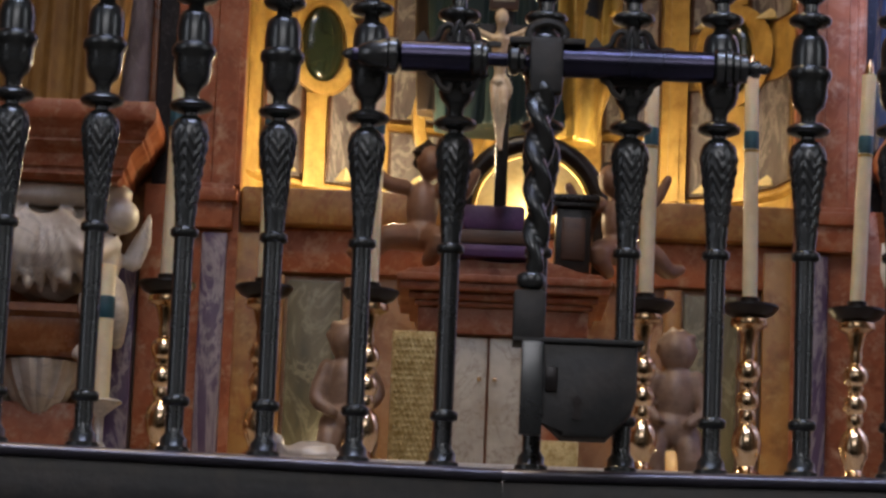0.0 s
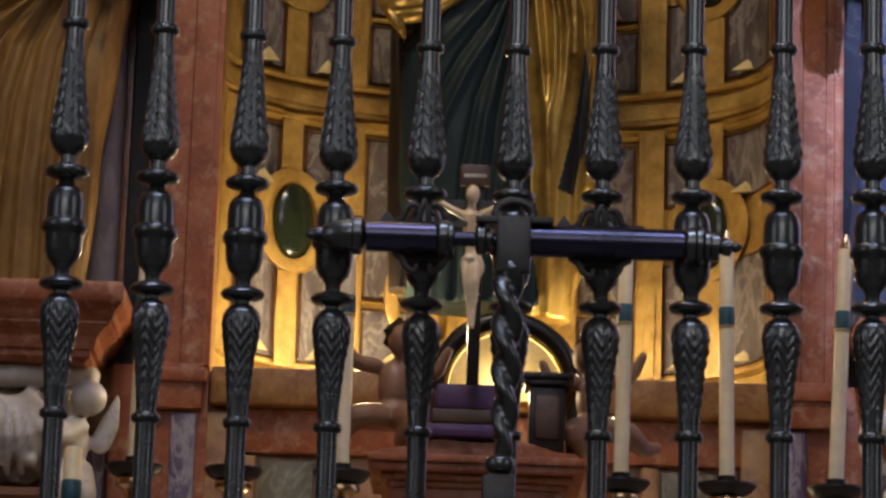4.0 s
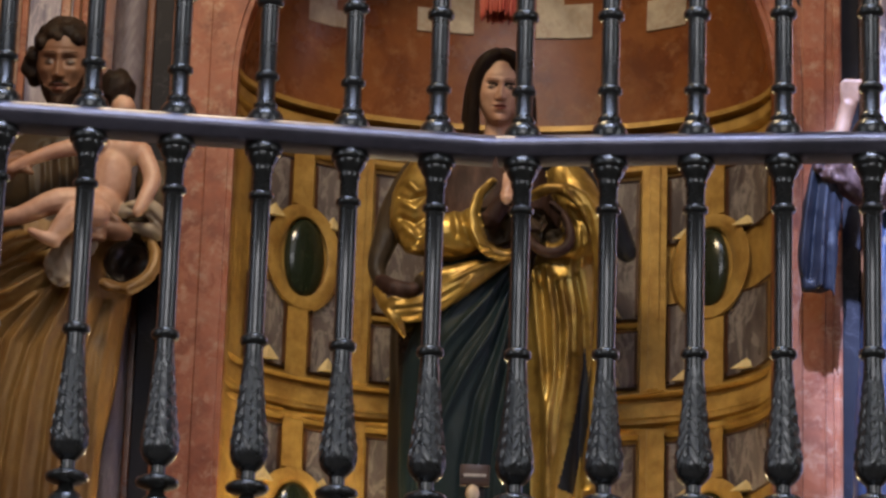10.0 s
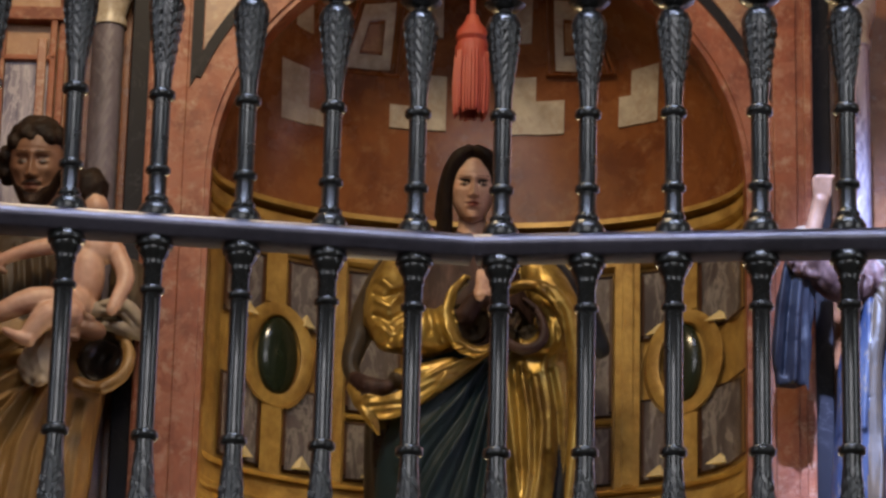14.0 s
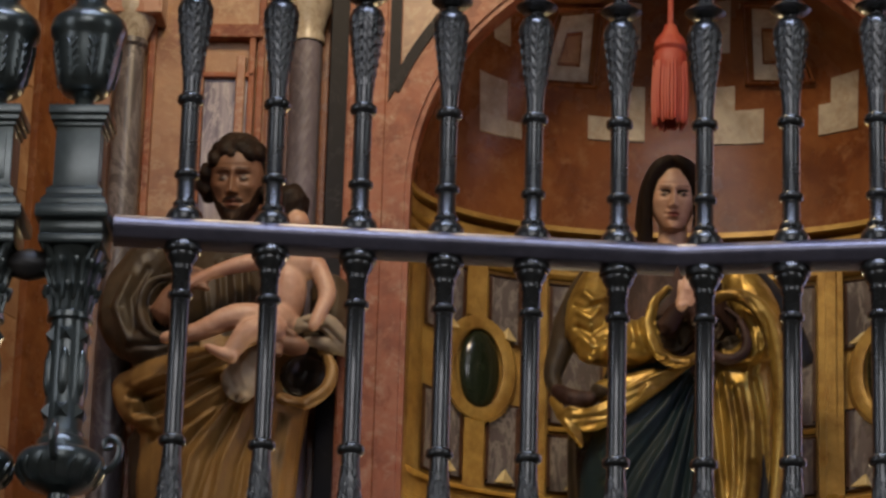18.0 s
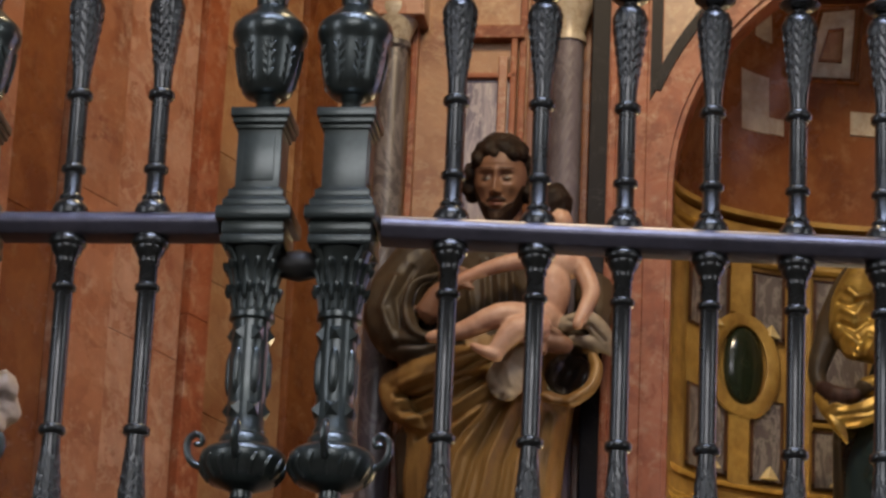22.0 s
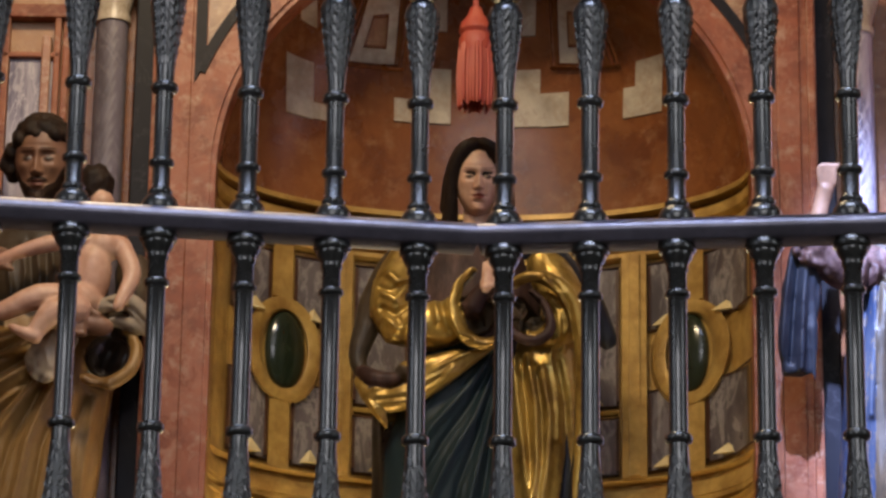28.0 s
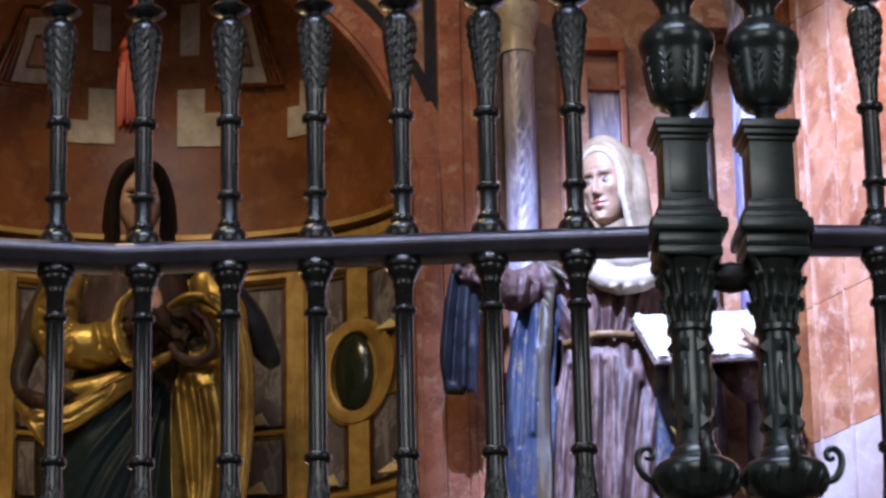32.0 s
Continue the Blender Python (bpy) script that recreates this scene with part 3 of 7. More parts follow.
# ---- niche: curved gilded wall, cornice and coffered half dome ----
niche = empty("niche", (0, 0, 0), 0, "gilded curved niche with marble panels and a red coffered half dome", "niche", "", "structure")


def curved(x0, x1, z0, z1, d0, d1, steps=0):
    """A bar that follows the niche's curve, from d0 to d1 in front of it."""
    bm = bmesh.new()
    n = steps or max(2, int((x1 - x0) / 0.03))
    rows = []
    for i in range(n + 1):
        x = x0 + (x1 - x0) * i / n
        y = on_niche(x)
        rows.append([bm.verts.new((x, y - d0, z0)), bm.verts.new((x, y - d1, z0 + 0.25 * (d1 - d0))), bm.verts.new((x, y - d1, z1 - 0.25 * (d1 - d0))), bm.verts.new((x, y - d0, z1))])
    for a, b in zip(rows, rows[1:]):
        for j in range(4):
            bm.faces.new((a[j], b[j], b[(j + 1) % 4], a[(j + 1) % 4]))
    bm.faces.new(rows[0])
    bm.faces.new(rows[-1])
    return bm


part("niche_wall", curved(CX - RN, CX + RN, 2.4, 4.90, -0.05, 0.0, 140), GILT_PAINT, niche, "gilded ground of the niche")
for z0, z1, d, m in ((4.856, 4.900, 0.030, GILT_PAINT), (4.900, 4.960, 0.042, GILT_PAINT), (4.960, 4.985, 0.060, GILT_PAINT),
                     (4.086, 4.166, 0.026, GILT_PAINT), (4.100, 4.152, 0.032, GILT_PAINT), (3.30, 3.36, 0.030, GILT_PAINT), (3.20, 3.30, 0.05, YELLOW)):
    part("cornice", curved(CX - RN + 0.002, CX + RN - 0.002, z0, z1, -0.02, d, 100), m, niche)
# half dome
bm = bmesh.new()
N, M = 48, 20
grid = [[bm.verts.new((CX - RN * math.cos(math.pi * i / N) * math.cos(0.5 * math.pi * j / M),
                       YF + 0.06 + 0.44 * math.sin(math.pi * i / N) * math.cos(0.5 * math.pi * j / M) ** 0.6,
                       4.96 + (RN + 0.03) * math.sin(0.5 * math.pi * j / M))) for i in range(N + 1)] for j in range(M + 1)]
for j in range(M):
    for i in range(N):
        bm.faces.new((grid[j][i], grid[j][i + 1], grid[j + 1][i + 1], grid[j + 1][i]))
bmesh.ops.remove_doubles(bm, verts=bm.verts, dist=0.0005)
part("half_dome", bm, RED_DARK, niche, "deep red marble half dome")


# ---- iron grille ----
Z_LO, Z_RAIL0, Z_RAIL1 = 2.235, 3.725, 3.768


def leafed(z, a, z0, z1, n=5, depth=0.085):
    """Carved leaves with slanting veins on a bulb between z0 and z1."""
    u = (z - z0) / (z1 - z0)
    if u <= 0 or u >= 1:
        return 1.0
    b = abs((a * n / (2 * math.pi)) % 1.0 - 0.5)
    vein = math.cos(2 * math.pi * (u * 8.5 - b * 3.0))
    rib = max(0.0, 1 - b / 0.09)
    gap = max(0.0, (b - 0.40) / 0.10)
    return 1 + depth * min(1.0, 4 * u, 4 * (1 - u)) * (0.55 * vein + 0.9 * rib - 1.0 * gap)


def fine(rows, n):
    """Extra rows between the given ones."""
    out = []
    for a, b in zip(rows, rows[1:]):
        k = max(1, int(abs(b[0] - a[0]) / n))
        out += [(a[0] + (b[0] - a[0]) * i / k, a[1] + (b[1] - a[1]) * i / k) for i in range(k)]
    return out + [rows[-1]]


def mesh_of(name, bm, m):
    me = bpy.data.meshes.new(name)
    bmesh.ops.recalc_face_normals(bm, faces=bm.faces)
    bm.to_mesh(me)
    bm.free()
    me.materials.append(m)
    me.shade_smooth()
    me.set_sharp_from_angle(angle=radians(50))
    return me


LO_BULB = fine([(2.655, 0.0185), (2.70, 0.021), (2.75, 0.0255), (2.79, 0.0315), (2.812, 0.034), (2.828, 0.0335), (2.840, 0.029), (2.848, 0.020), (2.852, 0.014)], 0.005)
HI_BULB = fine([(3.104, 0.014), (3.110, 0.021), (3.120, 0.030), (3.136, 0.0345), (3.156, 0.0335), (3.20, 0.0275), (3.26, 0.0215), (3.30, 0.0190), (3.325, 0.0175)], 0.005)
TOP_BULB = fine([(4.04, 0.0175), (4.07, 0.019), (4.11, 0.024), (4.15, 0.029), (4.18, 0.0325), (4.198, 0.033), (4.212, 0.028), (4.220, 0.019), (4.224, 0.014)], 0.005)
PIECES = {
    "foot": mesh_of("foot", lathe([(2.235, 0.030), (2.246, 0.030), (2.250, 0.025), (2.262, 0.0245), (2.272, 0.017), (2.282, 0.0165)], 20), IRON),
    "shaft": mesh_of("shaft", lathe([(2.275, 0.0165), (2.50, 0.0175), (2.62, 0.018), (2.66, 0.0185)], 28), IRON),
    "leaf_bulb": mesh_of("leaf_bulb", lathe(LO_BULB, 80, wave=lambda z, a: leafed(z, a, 2.655, 2.848)), IRON),
    "vase_knop": mesh_of("vase_knop", lathe([(2.846, 0.013), (2.857, 0.013), (2.860, 0.028), (2.864, 0.037), (2.870, 0.040), (2.876, 0.037), (2.881, 0.028), (2.884, 0.014), (2.898, 0.0145), (2.906, 0.020), (2.914, 0.028), (2.930, 0.033),
                                              (2.955, 0.0345), (2.962, 0.036), (2.966, 0.0405), (2.976, 0.041), (2.982, 0.0385), (2.986, 0.033), (3.016, 0.0335), (3.034, 0.031), (3.044, 0.026), (3.050, 0.016), (3.060, 0.013), (3.064, 0.028), (3.068, 0.037),
                                              (3.075, 0.040), (3.081, 0.037), (3.085, 0.028), (3.089, 0.014), (3.110, 0.0135)], 24), IRON),
    "leaf_bulb_upper": mesh_of("leaf_bulb", lathe(HI_BULB, 80, wave=lambda z, a: leafed(z, a, 3.108, 3.325)), IRON),
    "shaft_upper": mesh_of("shaft", lathe([(3.32, 0.0175), (3.50, 0.0172), (3.670, 0.0172), (3.673, 0.0200), (3.678, 0.0205), (3.682, 0.0198), (3.688, 0.0225), (3.697, 0.0280), (3.703, 0.0295), (3.706, 0.0292), (3.708, 0.0335), (3.712, 0.0355), (3.719, 0.0355), (3.722, 0.0330), (3.727, 0.0325)], 32), IRON),
    "shaft_top": mesh_of("shaft", lathe([(3.766, 0.0340), (3.772, 0.0350), (3.780, 0.0345), (3.788, 0.0310), (3.795, 0.0255), (3.798, 0.0205), (3.801, 0.0225), (3.806, 0.0225), (3.809, 0.0200), (3.813, 0.0172), (3.95, 0.0170), (4.05, 0.0175)], 28), IRON),
    "leaf_bulb_top": mesh_of("leaf_bulb", lathe(TOP_BULB, 80, wave=lambda z, a: leafed(z, a, 4.04, 4.222)), IRON),
    "vase_knop_top": mesh_of("vase_knop", lathe([(4.220, 0.013), (4.228, 0.013), (4.231, 0.028), (4.241, 0.040), (4.252, 0.028), (4.255, 0.014), (4.270, 0.015), (4.285, 0.030), (4.33, 0.035), (4.345, 0.041), (4.355, 0.034), (4.40, 0.032), (4.42, 0.016),
                                                  (4.43, 0.013), (4.435, 0.030), (4.445, 0.040), (4.455, 0.028), (4.46, 0.014), (4.48, 0.028), (4.51, 0.034), (4.58, 0.026), (4.68, 0.018), (5.0, 0.0175), (5.06, 0.033), (5.08, 0.033)], 20), IRON),
}
COLLAR = mesh_of("collar", lathe(ring(0, 0.0255, 0.014, 0.016), 20), IRON)
COLLAR_S = mesh_of("collar", lathe(ring(0, 0.0235, 0.011, 0.016), 20), IRON)
rng = random.Random(11)


def baluster(parent, x, y, twist=0.0):
    """A turned baluster in three stacked lengths, with collars and carved bulbs."""
    root = link("baluster", PIECES["shaft"], parent, "", pose(x, y, 0, 0, 0, twist))
    for key, me in PIECES.items():
        if key != "shaft":
            link(me.name.split(".")[0], me, root)
    for z, me in ((2.331, COLLAR), (2.637, COLLAR), (3.350, COLLAR), (3.627, COLLAR_S), (3.862, COLLAR_S), (4.012, COLLAR)):
        link("collar", me, root, "", pose(0, 0, z))
    return root


def moulded_rail(name, parent, x0, x1, y0, y1, z0, z1, depth, lip=0.008, m=IRON_RAIL):
    """A rail along a slanting line, rounded on its face, with a lip at the top."""
    bm = bmesh.new()
    d = Vector((x1 - x0, y1 - y0, 0))
    nrm = Vector((d.y, -d.x, 0)).normalized()
    nrm = nrm if nrm.y < 0 else -nrm
    h = z1 - z0
    sec = [(-depth, z0), (depth * 0.86, z0), (depth * 1.0, z0 + 0.05 * h)]
    sec += [(depth + lip * (0.3 + 1.1 * math.sin(math.pi * q)), z0 + h * (0.12 + 0.80 * q)) for q in (0, 0.12, 0.25, 0.38, 0.5, 0.62, 0.75, 0.88, 1)]
    sec += [(depth * 0.92, z1), (-depth, z1)]
    ends = [[bm.verts.new(Vector(p) + nrm * s + Vector((0, 0, z))) for s, z in sec] for p in ((x0, y0, 0), (x1, y1, 0))]
    n = len(sec)
    for i in range(n):
        bm.faces.new((ends[0][i], ends[1][i], ends[1][(i + 1) % n], ends[0][(i + 1) % n]))
    bm.faces.new(ends[0][::-1])
    bm.faces.new(ends[1])
    ob = part(name, bm, m, parent)
    return ob


S, W, K = 0.16, 1.12, 0.143
leaf_y = lambda x: K * (1 - abs(x) / W)


def gate_leaf(s):
    root = empty("gate_leaf", (0, 0, 0), 0, "dark iron gate leaf of turned balusters, standing slightly ajar", "gate", "gate leaves")
    xa, xb = (-1.008, 0.026) if s < 0 else (1.011, 0.034)
    ya, yb = leaf_y(xa), leaf_y(xb)
    moulded_rail("middle_rail", root, xa, xb, ya, yb, Z_RAIL0, Z_RAIL1, 0.030)
    moulded_rail("bottom_rail", root, xa, xb, ya, yb, 2.215, 2.237, 0.036, 0.008)
    moulded_rail("bottom_rail", root, xa, xb, ya, yb, 2.10, 2.213, 0.030, 0.003, IRON_DULL)
    moulded_rail("top_rail", root, xa, xb, ya, yb, 5.08, 5.13, 0.034)
    bm = bmesh.new()
    d = Vector((xb - xa, yb - ya, 0))
    box(bm, 0, d.length, -0.01, 0.01, 0.62, 2.10, 0.003, pose(xa, ya, 0, 0, 0, math.degrees(math.atan2(d.y, d.x))))
    part("kick_panel", bm, IRON, root)
    for i in range(6):
        x = (i - 5.5) * S if s < 0 else (i + 0.5) * S
        baluster(root, x, leaf_y(x), rng.uniform(0, 45))
    return root


leaf_a, leaf_b = gate_leaf(-1), gate_leaf(1)


# ---- fixed grille and the paired pillars ----
def scroll(bm, side, z, r0=0.085, turn=1.0):
    """A curled handle on the side of a vase."""
    pts = [(side * (r0 - 0.012 + 0.0), 0, z - 0.035), (side * (r0 + 0.012), 0, z - 0.030), (side * (r0 + 0.026), 0, z - 0.008), (side * (r0 + 0.026), 0, z + 0.016),
           (side * (r0 + 0.012), 0, z + 0.028), (side * (r0 + 0.000), 0, z + 0.020), (side * (r0 + 0.002), 0, z + 0.008), (side * (r0 + 0.011), 0, z + 0.009)]
    return tube(bm, pts, [0.0075, 0.0075, 0.0072, 0.007, 0.0065, 0.006, 0.0055, 0.006], 8)


def acanthus(bm, r_low, r_high, z0, z1, n, phase=0.0):
    """A ring of curled leaves round a capital."""
    for i in range(n):
        a = 2 * math.pi * i / n + phase
        c, s = math.cos(a), math.sin(a)
        pts = [(r_low * c, r_low * s, z0), ((r_low + 0.25 * (r_high - r_low)) * c, (r_low + 0.25 * (r_high - r_low)) * s, z0 + 0.5 * (z1 - z0)), (r_high * c, r_high * s, z0 + 0.9 * (z1 - z0)),
               ((r_high + 0.008) * c, (r_high + 0.008) * s, z1), ((r_high + 0.006) * c, (r_high + 0.006) * s, z1 - 0.012)]
        tube(bm, pts, [0.006, 0.0075, 0.007, 0.006, 0.004], 7)
    return bm


def gate_pillar(x, label):
    """A composite iron pillar: vase, column, capital, pedestal and urn, stacked."""
    root = empty("grille_pillar", (x, 0.0, 0), 0, label, "pillar", "grille pillars")
    part("lower_column", lathe([(0.6, 0.075), (0.75, 0.075), (0.78, 0.05), (2.06, 0.045), (2.10, 0.07), (2.237, 0.07), (2.26, 0.05), (2.4, 0.034), (2.9, 0.036), (3.05, 0.05), (3.08, 0.03), (3.12, 0.03)], 20), IRON_PILLAR, root)
    part("gadrooned_foot", lathe(fine([(3.08, 0.03), (3.11, 0.055), (3.145, 0.073), (3.170, 0.074), (3.195, 0.062), (3.212, 0.038), (3.222, 0.022)], 0.006), 64,
                                  wave=lambda z, a: 1 + 0.10 * abs(math.sin(8 * a))), IRON_PILLAR, root)
    part("vase", lathe([(3.216, 0.021), (3.236, 0.0205), (3.242, 0.034), (3.250, 0.056), (3.264, 0.070), (3.280, 0.0775), (3.296, 0.0795), (3.306, 0.077), (3.313, 0.070), (3.318, 0.060), (3.322, 0.048), (3.336, 0.0455), (3.342, 0.040), (3.346, 0.0355)], 32), IRON_PILLAR, root)
    for turn in (0, 90):
        part("scroll_handle", scroll(bmesh.new(), -1, 3.318, 0.078), IRON_PILLAR, root).matrix_basis = pose(0, 0, 0, 0, 0, turn)
    # relief on the vase's belly
    bm = bmesh.new()
    for i in range(16):
        a = 2 * math.pi * i / 16
        tube(bm, [(0.062 * math.cos(a), 0.062 * math.sin(a), 3.256), (0.075 * math.cos(a), 0.075 * math.sin(a), 3.276), (0.0775 * math.cos(a + 0.1), 0.0775 * math.sin(a + 0.1), 3.292)], [0.004, 0.006, 0.004], 6)
    part("vase_leaves", bm, IRON_PILLAR, root)
    part("column", lathe([(3.344, 0.038), (3.352, 0.038), (3.357, 0.0345), (3.45, 0.0365), (3.555, 0.0355), (3.562, 0.0355)], 28), IRON_PILLAR, root)
    part("column_collar", lathe(ring(3.568, 0.0425, 0.014, 0.035), 28), IRON_PILLAR, root)
    for i in range(6):
        a = math.pi * (2 * i + 1) / 6 + math.pi / 2
        m = pose(0, 0, 0, 0, 0, math.degrees(a))
        for z, w, h in ((3.388, 0.012, 0.014), (3.532, 0.012, 0.014)):
            bm = bmesh.new()
            v = [bm.verts.new(p) for p in ((0.034, -w, z - h), (0.034, w, z - h), (0.034, w, z + h), (0.034, -w, z + h), (0.045, 0, z))]
            for j in range(4):
                bm.faces.new((v[j], v[(j + 1) % 4], v[4]))
            bm.faces.new(v[:4])
            part("pyramid_stud", bm, IRON_PILLAR, root, "", False).matrix_basis = m
        bm = bmesh.new()
        tube(bm, [(0.033, 0, 3.42), (0.0335, 0, 3.44), (0.0335, 0, 3.48), (0.033, 0, 3.50)], [0.006, 0.010, 0.010, 0.006], 10)
        part("column_panel", bm, IRON_PILLAR, root).matrix_basis = m
    cap = part("capital", lathe([(3.572, 0.034), (3.60, 0.036), (3.64, 0.041), (3.67, 0.047), (3.688, 0.053), (3.694, 0.056)], 28), IRON_PILLAR, root)
    acan = bmesh.new()
    acanthus(acan, 0.034, 0.042, 3.575, 3.622, 12)
    acanthus(acan, 0.036, 0.048, 3.60, 3.668, 12, math.pi / 12)
    acanthus(acan, 0.044, 0.064, 3.65, 3.700, 4, math.pi / 4)
    part("acanthus_leaves", acan, IRON_PILLAR, cap)
    part("abacus", bx(-0.060, 0.060, -0.060, 0.060, 3.696, 3.716, 0.006), IRON_PILLAR, root)
    part("rail_block", bx(-0.060, 0.060, -0.060, 0.060, 3.714, 3.744, 0.010), IRON_PILLAR, root)
    part("rail_block", bx(-0.072, 0.072, -0.068, 0.068, 3.742, 3.770, 0.008), IRON_PILLAR, root)
    ped = part("pedestal", bx(-0.042, 0.042, -0.042, 0.042, 3.80, 3.94, 0.003), IRON_PILLAR, root)
    for w, z0, z1 in ((0.060, 3.770, 3.784), (0.056, 3.784, 3.790), (0.052, 3.790, 3.806), (0.046, 3.806, 3.812), (0.046, 3.928, 3.938), (0.052, 3.938, 3.950), (0.056, 3.950, 3.968)):
        part("pedestal_moulding", bx(-w, w, -w, w, z0, z1, 0.003), IRON_PILLAR, ped)
    part("pedestal_panel", bx(-0.030, 0.030, -0.0445, -0.040, 3.825, 3.918, 0.002), IRON_PILLAR, ped)
    part("urn_foot", lathe([(3.968, 0.034), (3.974, 0.034), (3.980, 0.022), (3.994, 0.018), (4.002, 0.024), (4.008, 0.034), (4.012, 0.036)], 24), IRON_PILLAR, root)
    urn = part("urn", lathe(fine([(4.004, 0.028), (4.008, 0.040), (4.016, 0.047), (4.035, 0.053), (4.07, 0.0595), (4.105, 0.0645), (4.114, 0.0660), (4.122, 0.0705), (4.136, 0.0725), (4.150, 0.070), (4.160, 0.060), (4.175, 0.045), (4.19, 0.030), (4.21, 0.03), (4.24, 0.05), (4.30, 0.06), (4.34, 0.03), (4.40, 0.02)], 0.012), 36), IRON_PILLAR, root)
    bm = bmesh.new()
    for i in range(9):
        a = 2 * math.pi * i / 9
        tube(bm, [(0.050 * math.cos(a), 0.050 * math.sin(a), 4.024), (0.0580 * math.cos(a), 0.0580 * math.sin(a), 4.06), (0.0640 * math.cos(a), 0.0640 * math.sin(a), 4.100)], [0.004, 0.0045, 0.003], 7)
        for k in range(4):
            for sgn in (1, -1):
                z, r = 4.030 + 0.017 * k, 0.0515 + 0.0032 * k
                tube(bm, [(r * math.cos(a), r * math.sin(a), z), ((r + 0.003) * math.cos(a + 0.16 * sgn), (r + 0.003) * math.sin(a + 0.16 * sgn), z + 0.016)], [0.0045, 0.0028], 6)
    part("urn_leaves", bm, IRON_PILLAR, urn)
    part("top_column", lathe([(4.38, 0.03), (4.45, 0.036), (5.06, 0.036), (5.08, 0.06)], 20), IRON_PILLAR, root)
    return root


first = gate_pillar(-1.075, "dark iron pillar with an urn above and a vase below, beside the gate leaf")
first.matrix_basis = pose(-1.075, 0, 0, 0, 0, 90)
PILLARS = [first] + [copy_thing(first, pose(x, 0, 0, 0, 0, r)) for x, r in ((-1.238, 0), (1.078, 0), (1.240, 90), (-1.795, 90), (1.80, 0))]
for p in PILLARS[1:]:
    p["label"] = "dark iron pillar with an urn above and a vase below, in the fixed grille"


def fixed_grille(s):
    root = empty("fixed_grille", (0, 0, 0), 0, "fixed dark iron grille panel of turned balusters beside the gate", "grille", "fixed grilles")
    a, b = (-1.726, -1.306) if s < 0 else (1.308, 1.732)
    for nm, z0, z1, d, lip in (("middle_rail", Z_RAIL0, Z_RAIL1, 0.030, 0.008), ("bottom_rail", 2.215, 2.237, 0.036, 0.008), ("bottom_rail", 2.10, 2.213, 0.03, 0.003), ("top_rail", 5.08, 5.13, 0.034, 0.008)):
        moulded_rail(nm, root, a, b, 0, 0, z0, z1, d, lip, IRON_DULL if z0 == 2.10 else IRON_RAIL)
    part("kick_panel", bx(a, b, -0.01, 0.01, 0.6, 2.10, 0.003), IRON, root)
    for x in (1.44, 1.598):
        baluster(root, s * x, 0, rng.uniform(0, 45))
    return root


fixed_grille(-1), fixed_grille(1)
# iron ties between the paired pillars, under the rail
for x in (-1.157, 1.159):
    bm = lathe([(-0.05, 0.010), (-0.042, 0.020), (-0.02, 0.026), (0.0, 0.03), (0.02, 0.026), (0.042, 0.020), (0.05, 0.010)], 16)
    bmesh.ops.transform(bm, matrix=pose(x, 0, 3.672, 0, 90, 0), verts=bm.verts)
    tagged(part("hinge_knuckle", bm, IRON_DULL), "dark iron hinge between two pillars", "hinge", "gate hinges")


# ---- carved figures: each one plain painted mesh ----
def near_line(x, z, pts):
    """Distance of many points (x, z) from a bent line."""
    best = np.full(len(x), 9.0)
    for (ax, az), (bx_, bz) in zip(pts, pts[1:]):
        dx, dz = bx_ - ax, bz - az
        u = np.clip(((x - ax) * dx + (z - az) * dz) / (dx * dx + dz * dz + 1e-9), 0, 1)
        best = np.minimum(best, np.hypot(x - ax - u * dx, z - az - u * dz))
    return best


def inside(x, z, pts):
    """Which of many points (x, z) lie inside an outline."""
    hit = np.zeros(len(x), bool)
    for (ax, az), (bx_, bz) in zip(pts, pts[1:] + pts[:1]):
        hit ^= ((az > z) != (bz > z)) & (x < (bx_ - ax) * (z - az) / (bz - az + 1e-12) + ax)
    return hit


def run_on(folds_, low):
    """Carries the folds that reach the lower body on down to the height low."""
    out = []
    for pts, r, d in folds_:
        (ax, az), (bx_, bz) = pts[-2:]
        if bz < low + 0.62 and az > bz:
            drift = 0.45 * (bx_ - ax) / (az - bz)
            pts = [*pts, (bx_ + drift * 0.2, bz - 0.2), (bx_ + drift * 0.3, low)]
        out.append((pts, r, d))
    return out


